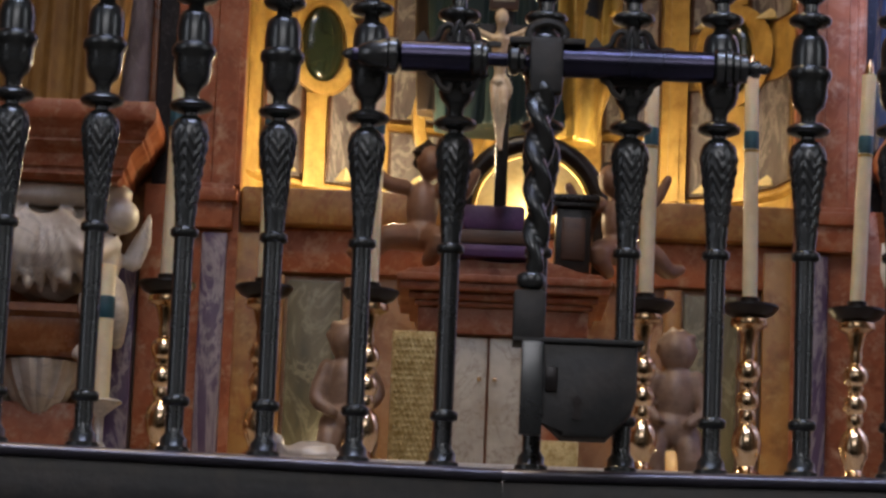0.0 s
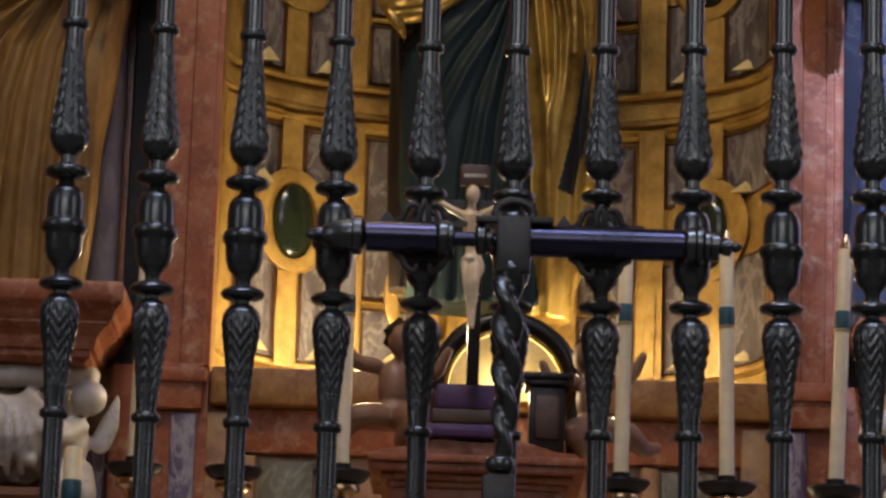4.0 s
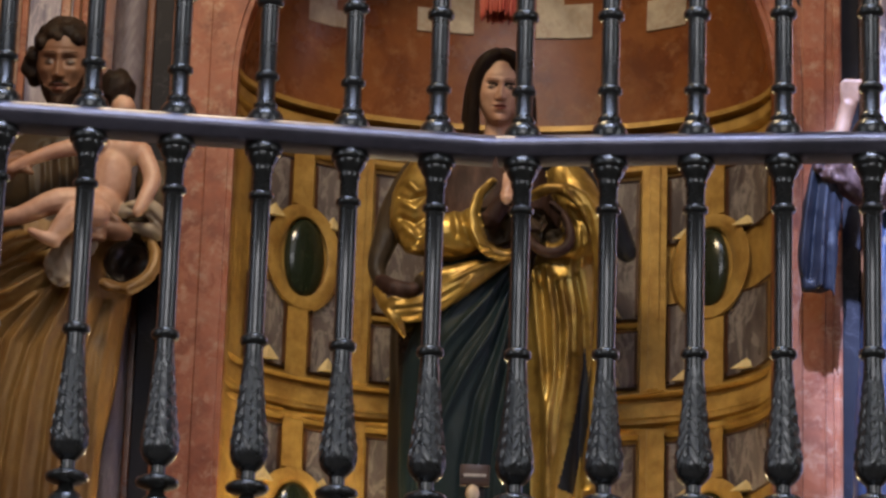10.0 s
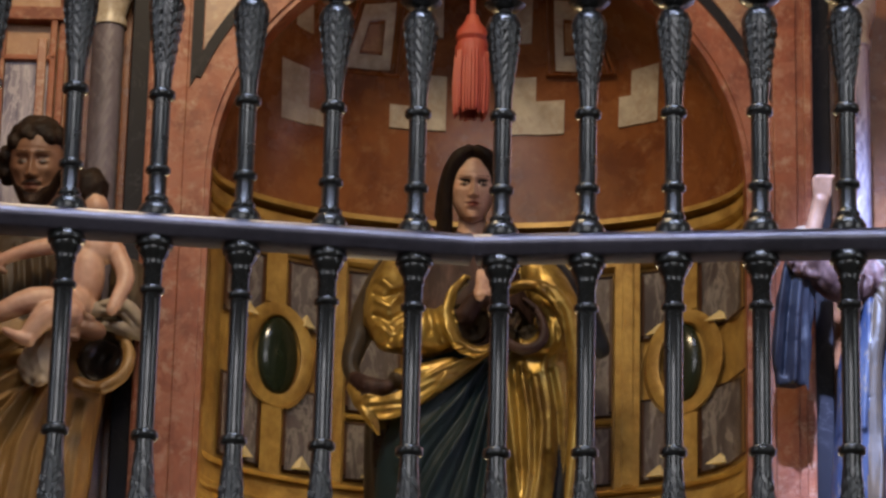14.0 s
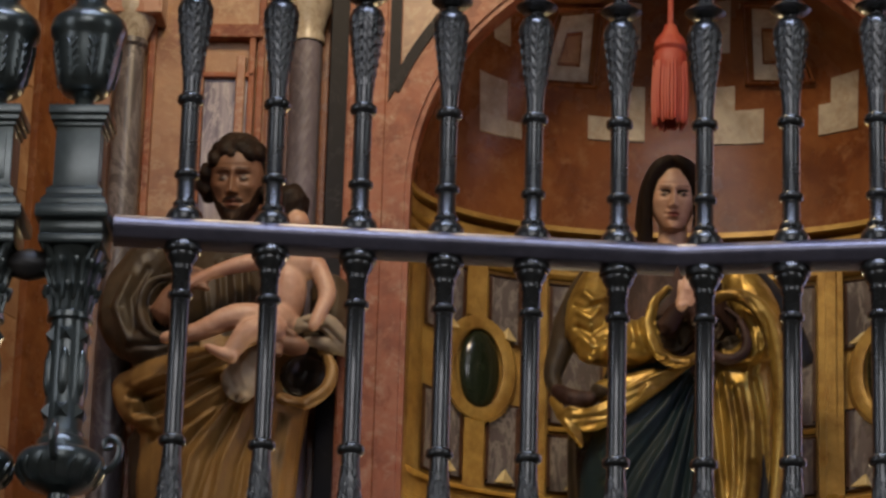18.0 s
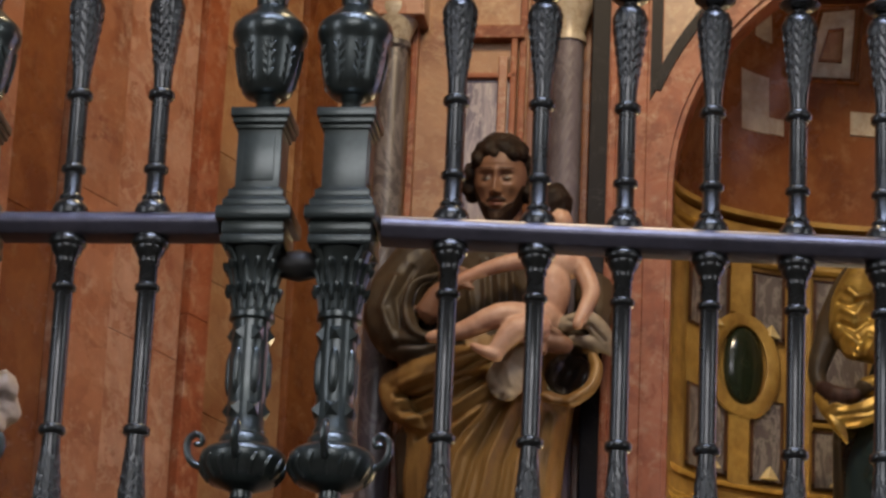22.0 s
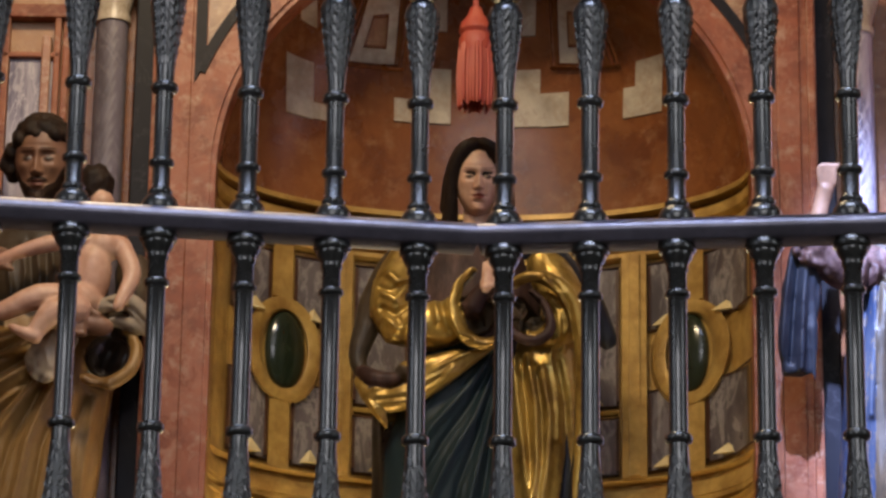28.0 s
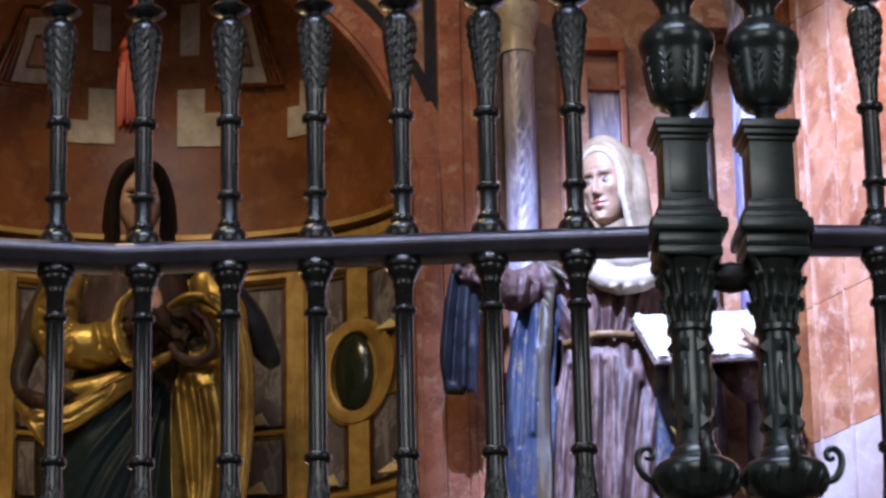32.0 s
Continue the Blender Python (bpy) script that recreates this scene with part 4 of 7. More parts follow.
def figure(name, build, mats, label, category="statue", voxel=0.005, smooth=2, detail=None, cloth=(), strokes=(), dyes=(), crease=0.0045):
    """Builds the rough forms, fuses them into one carved surface that keeps each form's paint, then cuts folds into its front.
    strokes: (bent line, half width, height); dyes: (paint, outline) on the front."""
    bm = bmesh.new()
    build(bm)
    bmesh.ops.recalc_face_normals(bm, faces=bm.faces)
    bmesh.ops.triangulate(bm, faces=bm.faces)
    tree = BVHTree.FromBMesh(bm)
    bm.faces.ensure_lookup_table()
    paint = [f.material_index for f in bm.faces]
    raw = bpy.data.meshes.new("rough_form")
    bm.to_mesh(raw)
    bm.free()
    ob = new(name, raw)
    mod = ob.modifiers.new("fuse", "REMESH")
    mod.mode, mod.voxel_size, mod.adaptivity = "VOXEL", voxel, 0.0
    bpy.context.view_layer.update()
    fused = bpy.data.meshes.new_from_object(ob.evaluated_get(bpy.context.evaluated_depsgraph_get()))
    ob.modifiers.clear()
    nv = len(fused.vertices)
    co = np.empty(nv * 3)
    fused.vertices.foreach_get("co", co)
    co = co.reshape(-1, 3)
    ends = np.empty(len(fused.edges) * 2, int)
    fused.edges.foreach_get("vertices", ends)
    a, b = ends.reshape(-1, 2).T
    count = np.bincount(ends, minlength=nv)[:, None]
    ids = []
    vpaint = np.zeros(nv, int)
    for p in fused.polygons:
        hit = tree.find_nearest(p.center)
        ids.append(paint[hit[2]] if hit[2] is not None else 0)
    ids = np.array(ids)
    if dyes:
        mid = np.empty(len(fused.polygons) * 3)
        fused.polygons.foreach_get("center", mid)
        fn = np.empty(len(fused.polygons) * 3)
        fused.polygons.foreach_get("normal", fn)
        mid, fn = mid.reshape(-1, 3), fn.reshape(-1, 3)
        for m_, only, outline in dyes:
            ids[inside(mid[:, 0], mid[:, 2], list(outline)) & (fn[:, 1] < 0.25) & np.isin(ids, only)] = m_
    lv = np.empty(len(fused.loops), int)
    fused.loops.foreach_get("vertex_index", lv)
    sizes = np.empty(len(fused.polygons), int)
    fused.polygons.foreach_get("loop_total", sizes)
    vpaint[lv] = np.repeat(ids, sizes)
    for _ in range(smooth):
        tot = np.zeros_like(co)
        np.add.at(tot, a, co[b])
        np.add.at(tot, b, co[a])
        co = 0.5 * co + 0.5 * tot / count
    nrm = np.empty(nv * 3)
    fused.vertices.foreach_get("normal", nrm)
    nrm = nrm.reshape(-1, 3)
    if cloth:
        for k in np.nonzero(np.isin(vpaint, list(cloth)))[0]:
            x, y, z = co[k]
            w = noise.noise((x * 3, y * 3, z * 2 + 7)) * 0.10
            u = x + w + 0.25 * (z - 4) * math.sin(3 * vpaint[k])
            ridge = 1 - abs(noise.noise((u * 15, y * 8, z * 2.1))) * 2.6
            small = noise.noise((u * 42, y * 20, z * 7))
            co[k] += nrm[k] * (crease * ridge + 0.4 * crease * small - 0.4 * crease)
    if strokes:
        face_on = np.clip(0.25 - nrm[:, 1], 0, 1)
        soft = np.isin(vpaint, list(cloth)) if cloth else np.ones(nv, bool)
        push = np.zeros(nv)
        for pts, r, d in strokes:
            push += d * np.exp(-(near_line(co[:, 0], co[:, 2], pts) / r) ** 2)
        push *= face_on * soft
        co[:, 1] -= 0.85 * push
        co += nrm * (0.25 * push)[:, None]
        for _ in range(1):
            tot = np.zeros_like(co)
            np.add.at(tot, a, co[b])
            np.add.at(tot, b, co[a])
            co = 0.6 * co + 0.4 * tot / count
    fused.vertices.foreach_set("co", co.ravel())
    fused.polygons.foreach_set("material_index", ids)
    fused.update()
    bm = bmesh.new()
    bm.from_mesh(fused)
    if detail:
        detail(bm)
    bm.to_mesh(fused)
    bm.free()
    for m in mats:
        fused.materials.append(m)
    fused.shade_smooth()
    ob.data = fused
    fused.name = name
    bpy.data.meshes.remove(raw)
    return tagged(ob, label, category)


def loop(bm, c, rx, rz, r, mi=0, tilt=0.0, a0=0.0, a1=360.0, dy=0.0):
    """A rolled rim of cloth: a bent tube on an ellipse that faces the front."""
    pts, n = [], 18
    for i in range(n + 1):
        a = radians(a0 + (a1 - a0) * i / n)
        x, z = rx * math.cos(a), rz * math.sin(a)
        b = radians(tilt)
        pts.append((c[0] + x * math.cos(b) - z * math.sin(b), c[1] + dy * math.sin(a), c[2] + x * math.sin(b) + z * math.cos(b)))
    return tube(bm, pts, [r * (1 + 0.18 * math.sin(3.1 * i)) for i in range(n + 1)], 9, mi)


def folds(bm, rows, n, r, mi=0, seed=1, spread=0.85):
    """Rounded pleats that run down the front of a draped body given as for robe()."""
    rnd = random.Random(seed)
    for i in range(n):
        u = -spread + 2 * spread * (i + 0.5 + rnd.uniform(-0.25, 0.25)) / n
        pts = []
        for k, (z, cx, cy, rx, ry) in enumerate(rows):
            w = u + 0.10 * math.sin(1.7 * k + i * 2.3)
            w = max(-0.97, min(0.97, w))
            pts.append((cx + rx * w, cy - ry * math.sqrt(1 - w * w) + r * 0.62, z))
        tube(bm, pts, [r * rnd.uniform(0.75, 1.25) * (0.8 + 0.5 * k / len(rows)) for k in range(len(rows))], 9, mi, 0.8)
    return bm


def nodded(bm, first, c, degrees):
    """Tips what was added since vertex number first forward about c."""
    bm.verts.ensure_lookup_table()
    bmesh.ops.rotate(bm, cent=Vector(c), matrix=Matrix.Rotation(radians(degrees), 3, "X"), verts=bm.verts[first:])


def carved_head(bm, c, w, h, skin, lips, eye, brow, turn=0.0, nod=0.0, roll=0.0, beard=None, lids=0.5, age=0.0):
    """A carved and painted head that faces the front: a turned form with sockets, nose, lips and chin cut into it. lids: how far they are lowered."""
    nt, nl = 110, 150
    v = -np.cos(np.pi * np.linspace(0.02, 0.98, nt))[:, None]
    f = (2 * np.pi * np.arange(nl) / nl)[None, :]
    half = np.sqrt(1 - v * v) * np.interp(v, [-1, -0.9, -0.7, -0.4, 0, 0.5, 1], [0.95, 0.92, 0.90, 0.93, 0.99, 1.04, 1.0])
    fore = np.interp(v, [-1, -0.96, -0.85, -0.6, -0.3, 0.1, 0.4, 0.7, 0.9, 0.98, 1], [0.30, 0.66, 0.86, 0.93, 0.97, 1.0, 1.0, 0.84, 0.55, 0.3, 0.1])
    aft = np.sqrt(1 - v * v) * 1.12
    front_ = np.cos(f)
    u = half * np.sin(f)
    d = np.where(front_ > 0, fore * np.abs(front_) ** 0.85, -aft * np.abs(front_))
    vv = v + 0 * f
    g = lambda cu, cv, su, sv: np.exp(-((u - cu) / su) ** 2 - ((vv - cv) / sv) ** 2)
    cut = np.zeros_like(u)
    for e in (-1, 1):
        cut += -0.135 * g(0.38 * e, 0.09, 0.21, 0.10) - 0.07 * g(0.17 * e, 0.08, 0.09, 0.09) + 0.12 * g(0.40 * e, 0.055, 0.15, 0.062) - 0.05 * g(0.40 * e, 0.15, 0.20, 0.025) - 0.035 * g(0.40 * e, -0.035, 0.17, 0.022)
        cut += 0.06 * g(0.38 * e, 0.25, 0.26, 0.05) + 0.12 * g(0.145 * e, -0.265, 0.075, 0.045) - 0.05 * g(0.27 * e, -0.30, 0.07, 0.09) + (0.06 + 0.04 * age) * g(0.60 * e, -0.13, 0.20, 0.12) - 0.07 * age * g(0.52 * e, -0.40, 0.16, 0.16)
        cut += -0.04 * g(0.30 * e, -0.49, 0.06, 0.04)
    ridge = np.interp(vv, [-0.34, -0.27, -0.22, 0.10, 0.26, 0.34], [0.0, 0.27, 0.33, 0.12, 0.05, 0.0])
    cut += ridge * np.exp(-(u / np.interp(vv, [-0.3, -0.2, 0.1, 0.3], [0.15, 0.125, 0.085, 0.16])) ** 2)
    cut += 0.10 * g(0, -0.435, 0.20, 0.035) + 0.11 * g(0, -0.545, 0.17, 0.042) - 0.10 * g(0, -0.488, 0.25, 0.014) - 0.07 * g(0, -0.655, 0.20, 0.045) + 0.12 * g(0, -0.84, 0.20, 0.10) - 0.03 * g(0, -0.37, 0.045, 0.05)
    hairy = np.zeros_like(u, bool)
    if beard is not None:
        hairy = (vv < np.interp(np.abs(u), [0, 0.2, 0.34, 0.6, 0.9], [-0.66, -0.64, -0.55, -0.46, -0.10])) & (np.hypot(u / 0.26, (vv + 0.49) / 0.075) > 1) & (front_ > -0.2)
        hairy |= (np.abs(vv + 0.385 + 0.16 * np.abs(u)) < 0.036) & (np.abs(u) < 0.34) & (np.abs(u) > 0.03) & (front_ > 0)
        wool = np.sin(u * 31 + 7 * np.sin(vv * 19)) * np.sin(vv * 33 + 5 * np.sin(u * 17))
        cut += np.where(hairy, 0.03 + 0.03 * wool, 0.0)
    d = d + cut * np.clip(front_ * 2.0, 0, 1)
    chin = np.where(hairy & (vv < -0.6), -0.16 * (-0.6 - vv), 0.0)
    spin = Euler((radians(nod), radians(roll), radians(turn))).to_matrix()
    place = Vector(c)
    rows = [[bm.verts.new(place + spin @ Vector((w * u[i, j], -w * d[i, j], h * (vv[i, j] + 0.6 * chin[i, j])))) for j in range(nl)] for i in range(nt)]
    top = 0.16 - 0.10 * lids
    for i in range(nt - 1):
        for j in range(nl):
            k = (j + 1) % nl
            fc = bm.faces.new((rows[i][j], rows[i][k], rows[i + 1][k], rows[i + 1][j]))
            fc.smooth = True
            a, b = 0.25 * (u[i, j] + u[i, k] + u[i + 1, j] + u[i + 1, k]), 0.5 * (vv[i, j] + vv[i + 1, j])
            m_ = skin
            if front_[0, j] > 0.1:
                q = (abs(a) - 0.40) / 0.185
                lid = 0.02 + (top - 0.02) * max(0.0, 1 - q * q)
                if abs(q) < 1 and -0.004 + 0.02 * q * q < b < lid + 0.006:
                    m_ = eye
                elif 0.14 < abs(a) < 0.64 and abs(b - 0.262 - 0.022 * math.sin((abs(a) - 0.10) * 5.2)) < 0.012 + 0.010 * (0.64 - abs(a)):
                    m_ = brow
                elif abs(a) < 0.25 and -0.555 * 1.0 - 0.035 * (1 - (a / 0.25) ** 2) < b < -0.455 + 0.05 * (1 - (a / 0.25) ** 2) and abs(b + 0.492) < 0.095 * (1 - (a / 0.27) ** 2):
                    m_ = lips
            if beard is not None and hairy[i, j]:
                m_ = beard
            fc.material_index = m_
    bm.faces.new(rows[0][::-1]).material_index = beard if beard is not None else skin
    bm.faces.new(rows[-1]).material_index = skin


def maiden(bm):
    GOLD, SKIN, HR, BLUE, TUNIC, BROWN, BLACKISH = range(7)
    y = 3.12
    # skirt, bodice and neck
    robe(bm, [(3.50, 0.06, y, 0.20, 0.11), (3.86, 0.03, y, 0.20, 0.12), (4.15, 0.01, y, 0.18, 0.12), (4.40, 0.04, y, 0.15, 0.11), (4.62, 0.07, y, 0.13, 0.09)], 0.03, 6, 0.4, BLUE, swirl=0.5)
    robe(bm, [(4.40, 0.06, y, 0.15, 0.10), (4.60, 0.065, y, 0.19, 0.105), (4.70, 0.072, y, 0.175, 0.095), (4.79, 0.076, y, 0.085, 0.070), (4.84, 0.078, y, 0.042, 0.045)], 0.03, 9, 1.0, TUNIC)
    tube(bm, [(0.078, y - 0.02, 4.78), (0.078, y - 0.028, 4.92)], [0.042, 0.038], 14, SKIN)
    # parted hair that falls behind the shoulders
    first = len(bm.verts)
    ball(bm, (0.077, 3.078, 4.972), (0.080, 0.078, 0.092), HR, seg=24)
    for e in (-1, 1):
        cx = 0.077
        tube(bm, [(cx + 0.008 * e, 3.014, 5.042), (cx + 0.038 * e, 3.010, 5.026), (cx + 0.068 * e, 3.024, 4.972), (cx + 0.074 * e, 3.042, 4.905), (cx + 0.075 * e, 3.062, 4.84), (cx + 0.090 * e, 3.09, 4.75)], [0.013, 0.018, 0.018, 0.019, 0.023, 0.032], 14, HR)
        tube(bm, [(cx + 0.010 * e, 3.030, 5.048), (cx + 0.050 * e, 3.035, 5.020), (cx + 0.078 * e, 3.055, 4.95), (cx + 0.084 * e, 3.07, 4.86)], [0.014, 0.018, 0.018, 0.022], 12, HR)
    nodded(bm, first, (0.077, 3.055, 4.90), 12)
    # dark mantle on both shoulders
    tube(bm, [(-0.056, 3.12, 4.776), (-0.125, 3.11, 4.729), (-0.189, 3.1, 4.625), (-0.22, 3.1, 4.527), (-0.245, 3.09, 4.438), (-0.232, 3.08, 4.39)], [0.05, 0.05, 0.046, 0.038, 0.026, 0.02], 14, BROWN)
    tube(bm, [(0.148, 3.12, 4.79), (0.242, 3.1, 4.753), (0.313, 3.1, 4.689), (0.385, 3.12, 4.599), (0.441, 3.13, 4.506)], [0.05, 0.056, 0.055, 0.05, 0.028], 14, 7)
    tube(bm, [(-0.231, 3.06, 4.384), (-0.192, 3.03, 4.352), (-0.138, 3.02, 4.351)], [0.022, 0.030, 0.02], 12, TUNIC)
    # her right sleeve: a full puff of gold with a turned cuff
    tube(bm, [(-0.114, 3.08, 4.719), (-0.146, 3.05, 4.626), (-0.14, 3.03, 4.531), (-0.05, 3.01, 4.502), (0.041, 3, 4.526), (0.087, 3, 4.543)], [0.050, 0.062, 0.066, 0.064, 0.060, 0.058], 22, GOLD)
    ball(bm, (-0.154, 3.03, 4.636), (0.038, 0.04, 0.05), GOLD)
    ball(bm, (-0.142, 3, 4.489), (0.045, 0.04, 0.045), GOLD)
    tube(bm, [(0.065, 2.955, 4.646), (0.026, 2.945, 4.593), (0.016, 2.94, 4.522), (0.045, 2.94, 4.454), (0.103, 2.945, 4.435), (0.151, 2.955, 4.461)], [0.013, 0.017, 0.018, 0.018, 0.017, 0.014], 12, GOLD)
    tube(bm, [(0.063, 2.95, 4.534), (0.085, 2.94, 4.572), (0.103, 2.93, 4.593)], [0.030, 0.027, 0.022], 12, TUNIC)
    # joined palms, fingers up
    tube(bm, [(0.186, 2.96, 4.533), (0.146, 2.945, 4.559), (0.124, 2.93, 4.591)], [0.034, 0.030, 0.022], 12, TUNIC)
    ball(bm, (0.102, 2.92, 4.603), (0.017, 0.022, 0.036), SKIN, (0, 10, 0))
    ball(bm, (0.123, 2.925, 4.611), (0.016, 0.022, 0.036), SKIN, (0, -6, 0))
    for k in range(4):
        tube(bm, [(0.094, 2.91, 4.618), (0.095, 2.91, 4.654)] if k == 0 else [(0.107, 2.905, 4.624), (0.11, 2.905, 4.669)] if k == 1 else [(0.12, 2.905, 4.624), (0.12, 2.905, 4.666)] if k == 2 else [(0.093, 2.9, 4.58), (0.114, 2.9, 4.587)], [0.0085, 0.006], 8, SKIN)
    # her left sleeve: a wide bell lined in brown, the gold mantle arched over it
    tube(bm, [(0.257, 3.09, 4.717), (0.311, 3.05, 4.615), (0.301, 3.03, 4.51), (0.234, 3, 4.491)], [0.055, 0.060, 0.056, 0.045], 18, GOLD)
    tube(bm, [(0.163, 2.955, 4.491), (0.182, 2.95, 4.462), (0.221, 2.945, 4.444), (0.262, 2.945, 4.458), (0.277, 2.95, 4.499), (0.257, 2.96, 4.556), (0.223, 2.965, 4.592)], [0.011, 0.014, 0.016, 0.016, 0.014, 0.013, 0.010], 12, TUNIC)
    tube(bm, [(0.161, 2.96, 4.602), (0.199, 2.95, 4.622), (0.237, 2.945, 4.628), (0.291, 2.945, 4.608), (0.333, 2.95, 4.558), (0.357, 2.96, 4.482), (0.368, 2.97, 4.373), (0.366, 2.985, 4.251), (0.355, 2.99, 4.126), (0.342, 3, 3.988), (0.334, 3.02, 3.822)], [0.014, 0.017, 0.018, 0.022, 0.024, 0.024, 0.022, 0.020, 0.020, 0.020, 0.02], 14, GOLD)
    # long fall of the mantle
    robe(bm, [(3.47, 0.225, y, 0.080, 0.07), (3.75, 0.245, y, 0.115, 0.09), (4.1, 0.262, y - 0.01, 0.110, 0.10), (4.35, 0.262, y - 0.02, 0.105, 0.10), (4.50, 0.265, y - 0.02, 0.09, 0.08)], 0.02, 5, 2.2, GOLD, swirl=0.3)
    # hem that crosses the skirt, with a hanging point at the hip
    tube(bm, [(-0.243, 3.06, 4.36), (-0.198, 3.03, 4.304), (-0.129, 3.01, 4.292), (-0.039, 2.995, 4.341), (0.051, 2.99, 4.399), (0.134, 2.985, 4.454)], [0.014, 0.028, 0.032, 0.028, 0.020, 0.013], 14, GOLD)
    tube(bm, [(-0.206, 3.03, 4.315), (-0.185, 3.02, 4.265), (-0.162, 3.02, 4.218)], [0.024, 0.020, 0.005], 10, GOLD)
    tube(bm, [(-0.116, 3.02, 4.375), (-0.04, 3, 4.387), (0.036, 2.995, 4.416)], [0.03, 0.03, 0.02], 12, GOLD)
    robe(bm, [(3.55, -0.11, y + 0.03, 0.08, 0.06), (3.9, -0.11, y + 0.03, 0.09, 0.07), (4.34, -0.12, y + 0.02, 0.08, 0.07)], 0.05, 5, 0.9, BLACKISH, 40)


MAIDEN_FOLDS = [
    # fall of the mantle
    ([(0.178, 4.433), (0.192, 4.282), (0.21, 4.125), (0.224, 3.992)], 0.010, 0.020), ([(0.215, 4.423), (0.238, 4.283), (0.243, 4.126), (0.23, 3.992)], 0.010, 0.024), ([(0.255, 4.379), (0.275, 4.253), (0.268, 4.111), (0.251, 3.993)], 0.011, 0.018),
    ([(0.196, 4.426), (0.214, 4.283), (0.225, 4.125)], 0.006, -0.012), ([(0.237, 4.395), (0.255, 4.26), (0.257, 4.126)], 0.006, -0.012), ([(0.296, 4.412), (0.32, 4.301), (0.328, 4.159), (0.317, 4.018)], 0.012, -0.022), ([(0.28, 4.428), (0.297, 4.317), (0.299, 4.19)], 0.009, 0.010),
    # arched folds by her left sleeve
    ([(0.255, 4.614), (0.302, 4.573), (0.323, 4.501), (0.311, 4.445)], 0.008, 0.016), ([(0.271, 4.581), (0.299, 4.533), (0.303, 4.477), (0.28, 4.441)], 0.007, 0.014), ([(0.278, 4.605), (0.324, 4.55), (0.34, 4.462)], 0.006, -0.010),
    # openings of both sleeves
    ([(0.083, 4.608), (0.068, 4.551), (0.091, 4.503)], 0.034, -0.050), ([(0.186, 4.57), (0.218, 4.539), (0.233, 4.515)], 0.034, -0.055),
    # puffed sleeve
    ([(-0.162, 4.642), (-0.138, 4.618), (-0.107, 4.635)], 0.010, 0.014), ([(-0.178, 4.584), (-0.144, 4.561), (-0.122, 4.594)], 0.009, 0.012), ([(-0.173, 4.512), (-0.134, 4.473), (-0.104, 4.498)], 0.010, 0.016), ([(-0.149, 4.456), (-0.11, 4.441)], 0.008, 0.012),
    ([(-0.188, 4.609), (-0.16, 4.593), (-0.127, 4.607)], 0.006, -0.010), ([(-0.182, 4.544), (-0.143, 4.521), (-0.11, 4.549)], 0.008, -0.014), ([(-0.053, 4.628), (-0.04, 4.564), (-0.027, 4.492)], 0.010, 0.012), ([(-0.014, 4.613), (-0.021, 4.548), (0.004, 4.477)], 0.008, -0.012),
    ([(-0.069, 4.644), (-0.023, 4.633), (0.031, 4.647)], 0.010, 0.010), ([(-0.072, 4.45), (-0.003, 4.436), (0.058, 4.438)], 0.007, -0.012), ([(0.031, 4.634), (-0.003, 4.581), (-0.005, 4.517), (0.03, 4.453)], 0.008, 0.010),
    # hem
    ([(-0.198, 4.322), (-0.137, 4.318), (-0.032, 4.371), (0.059, 4.419)], 0.007, 0.010), ([(-0.185, 4.288), (-0.106, 4.293), (-0.016, 4.348)], 0.006, -0.008), ([(-0.213, 4.287), (-0.178, 4.237)], 0.006, 0.008),
    # skirt
    ([(0.123, 4.432), (0.06, 4.334), (-0.029, 4.228), (-0.102, 4.132)], 0.012, 0.012), ([(0.13, 4.392), (0.077, 4.247), (0.004, 4.119), (-0.053, 3.99)], 0.012, 0.014), ([(0.136, 4.36), (0.101, 4.185), (0.06, 3.993)], 0.011, 0.014), ([(0.144, 4.297), (0.128, 4.122), (0.116, 3.994)], 0.010, 0.012),
    ([(0.126, 4.408), (0.069, 4.295), (-0.012, 4.174), (-0.077, 4.054)], 0.009, -0.010), ([(0.133, 4.376), (0.09, 4.216), (0.033, 4.057)], 0.009, -0.010), ([(0.14, 4.312), (0.116, 4.154), (0.09, 3.993)], 0.008, -0.010), ([(0.014, 4.373), (-0.06, 4.275), (-0.112, 4.21)], 0.010, 0.008),
]
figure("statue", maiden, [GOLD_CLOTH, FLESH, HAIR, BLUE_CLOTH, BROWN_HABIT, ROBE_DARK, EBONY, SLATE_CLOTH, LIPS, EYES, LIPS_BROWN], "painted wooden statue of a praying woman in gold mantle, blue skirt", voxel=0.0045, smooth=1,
       detail=lambda bm: carved_head(bm, (0.077, 3.055, 4.945), 0.066, 0.101, 1, 8, 9, 10, 2, 15, 0, None, 0.72), cloth=(0, 3, 5, 6, 7), strokes=run_on(MAIDEN_FOLDS, 3.45), crease=0.0025,
       # first two dyes darken the sleeve openings: brown lining with shade painted in
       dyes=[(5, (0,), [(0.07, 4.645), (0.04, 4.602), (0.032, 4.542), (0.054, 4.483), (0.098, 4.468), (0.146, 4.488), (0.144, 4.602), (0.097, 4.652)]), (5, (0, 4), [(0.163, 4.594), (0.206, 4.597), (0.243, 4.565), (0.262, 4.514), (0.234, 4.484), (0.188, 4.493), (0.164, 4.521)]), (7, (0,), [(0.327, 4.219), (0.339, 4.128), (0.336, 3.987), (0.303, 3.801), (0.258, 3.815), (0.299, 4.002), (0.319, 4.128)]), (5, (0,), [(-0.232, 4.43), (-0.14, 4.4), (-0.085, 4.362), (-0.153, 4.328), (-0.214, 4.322)])])


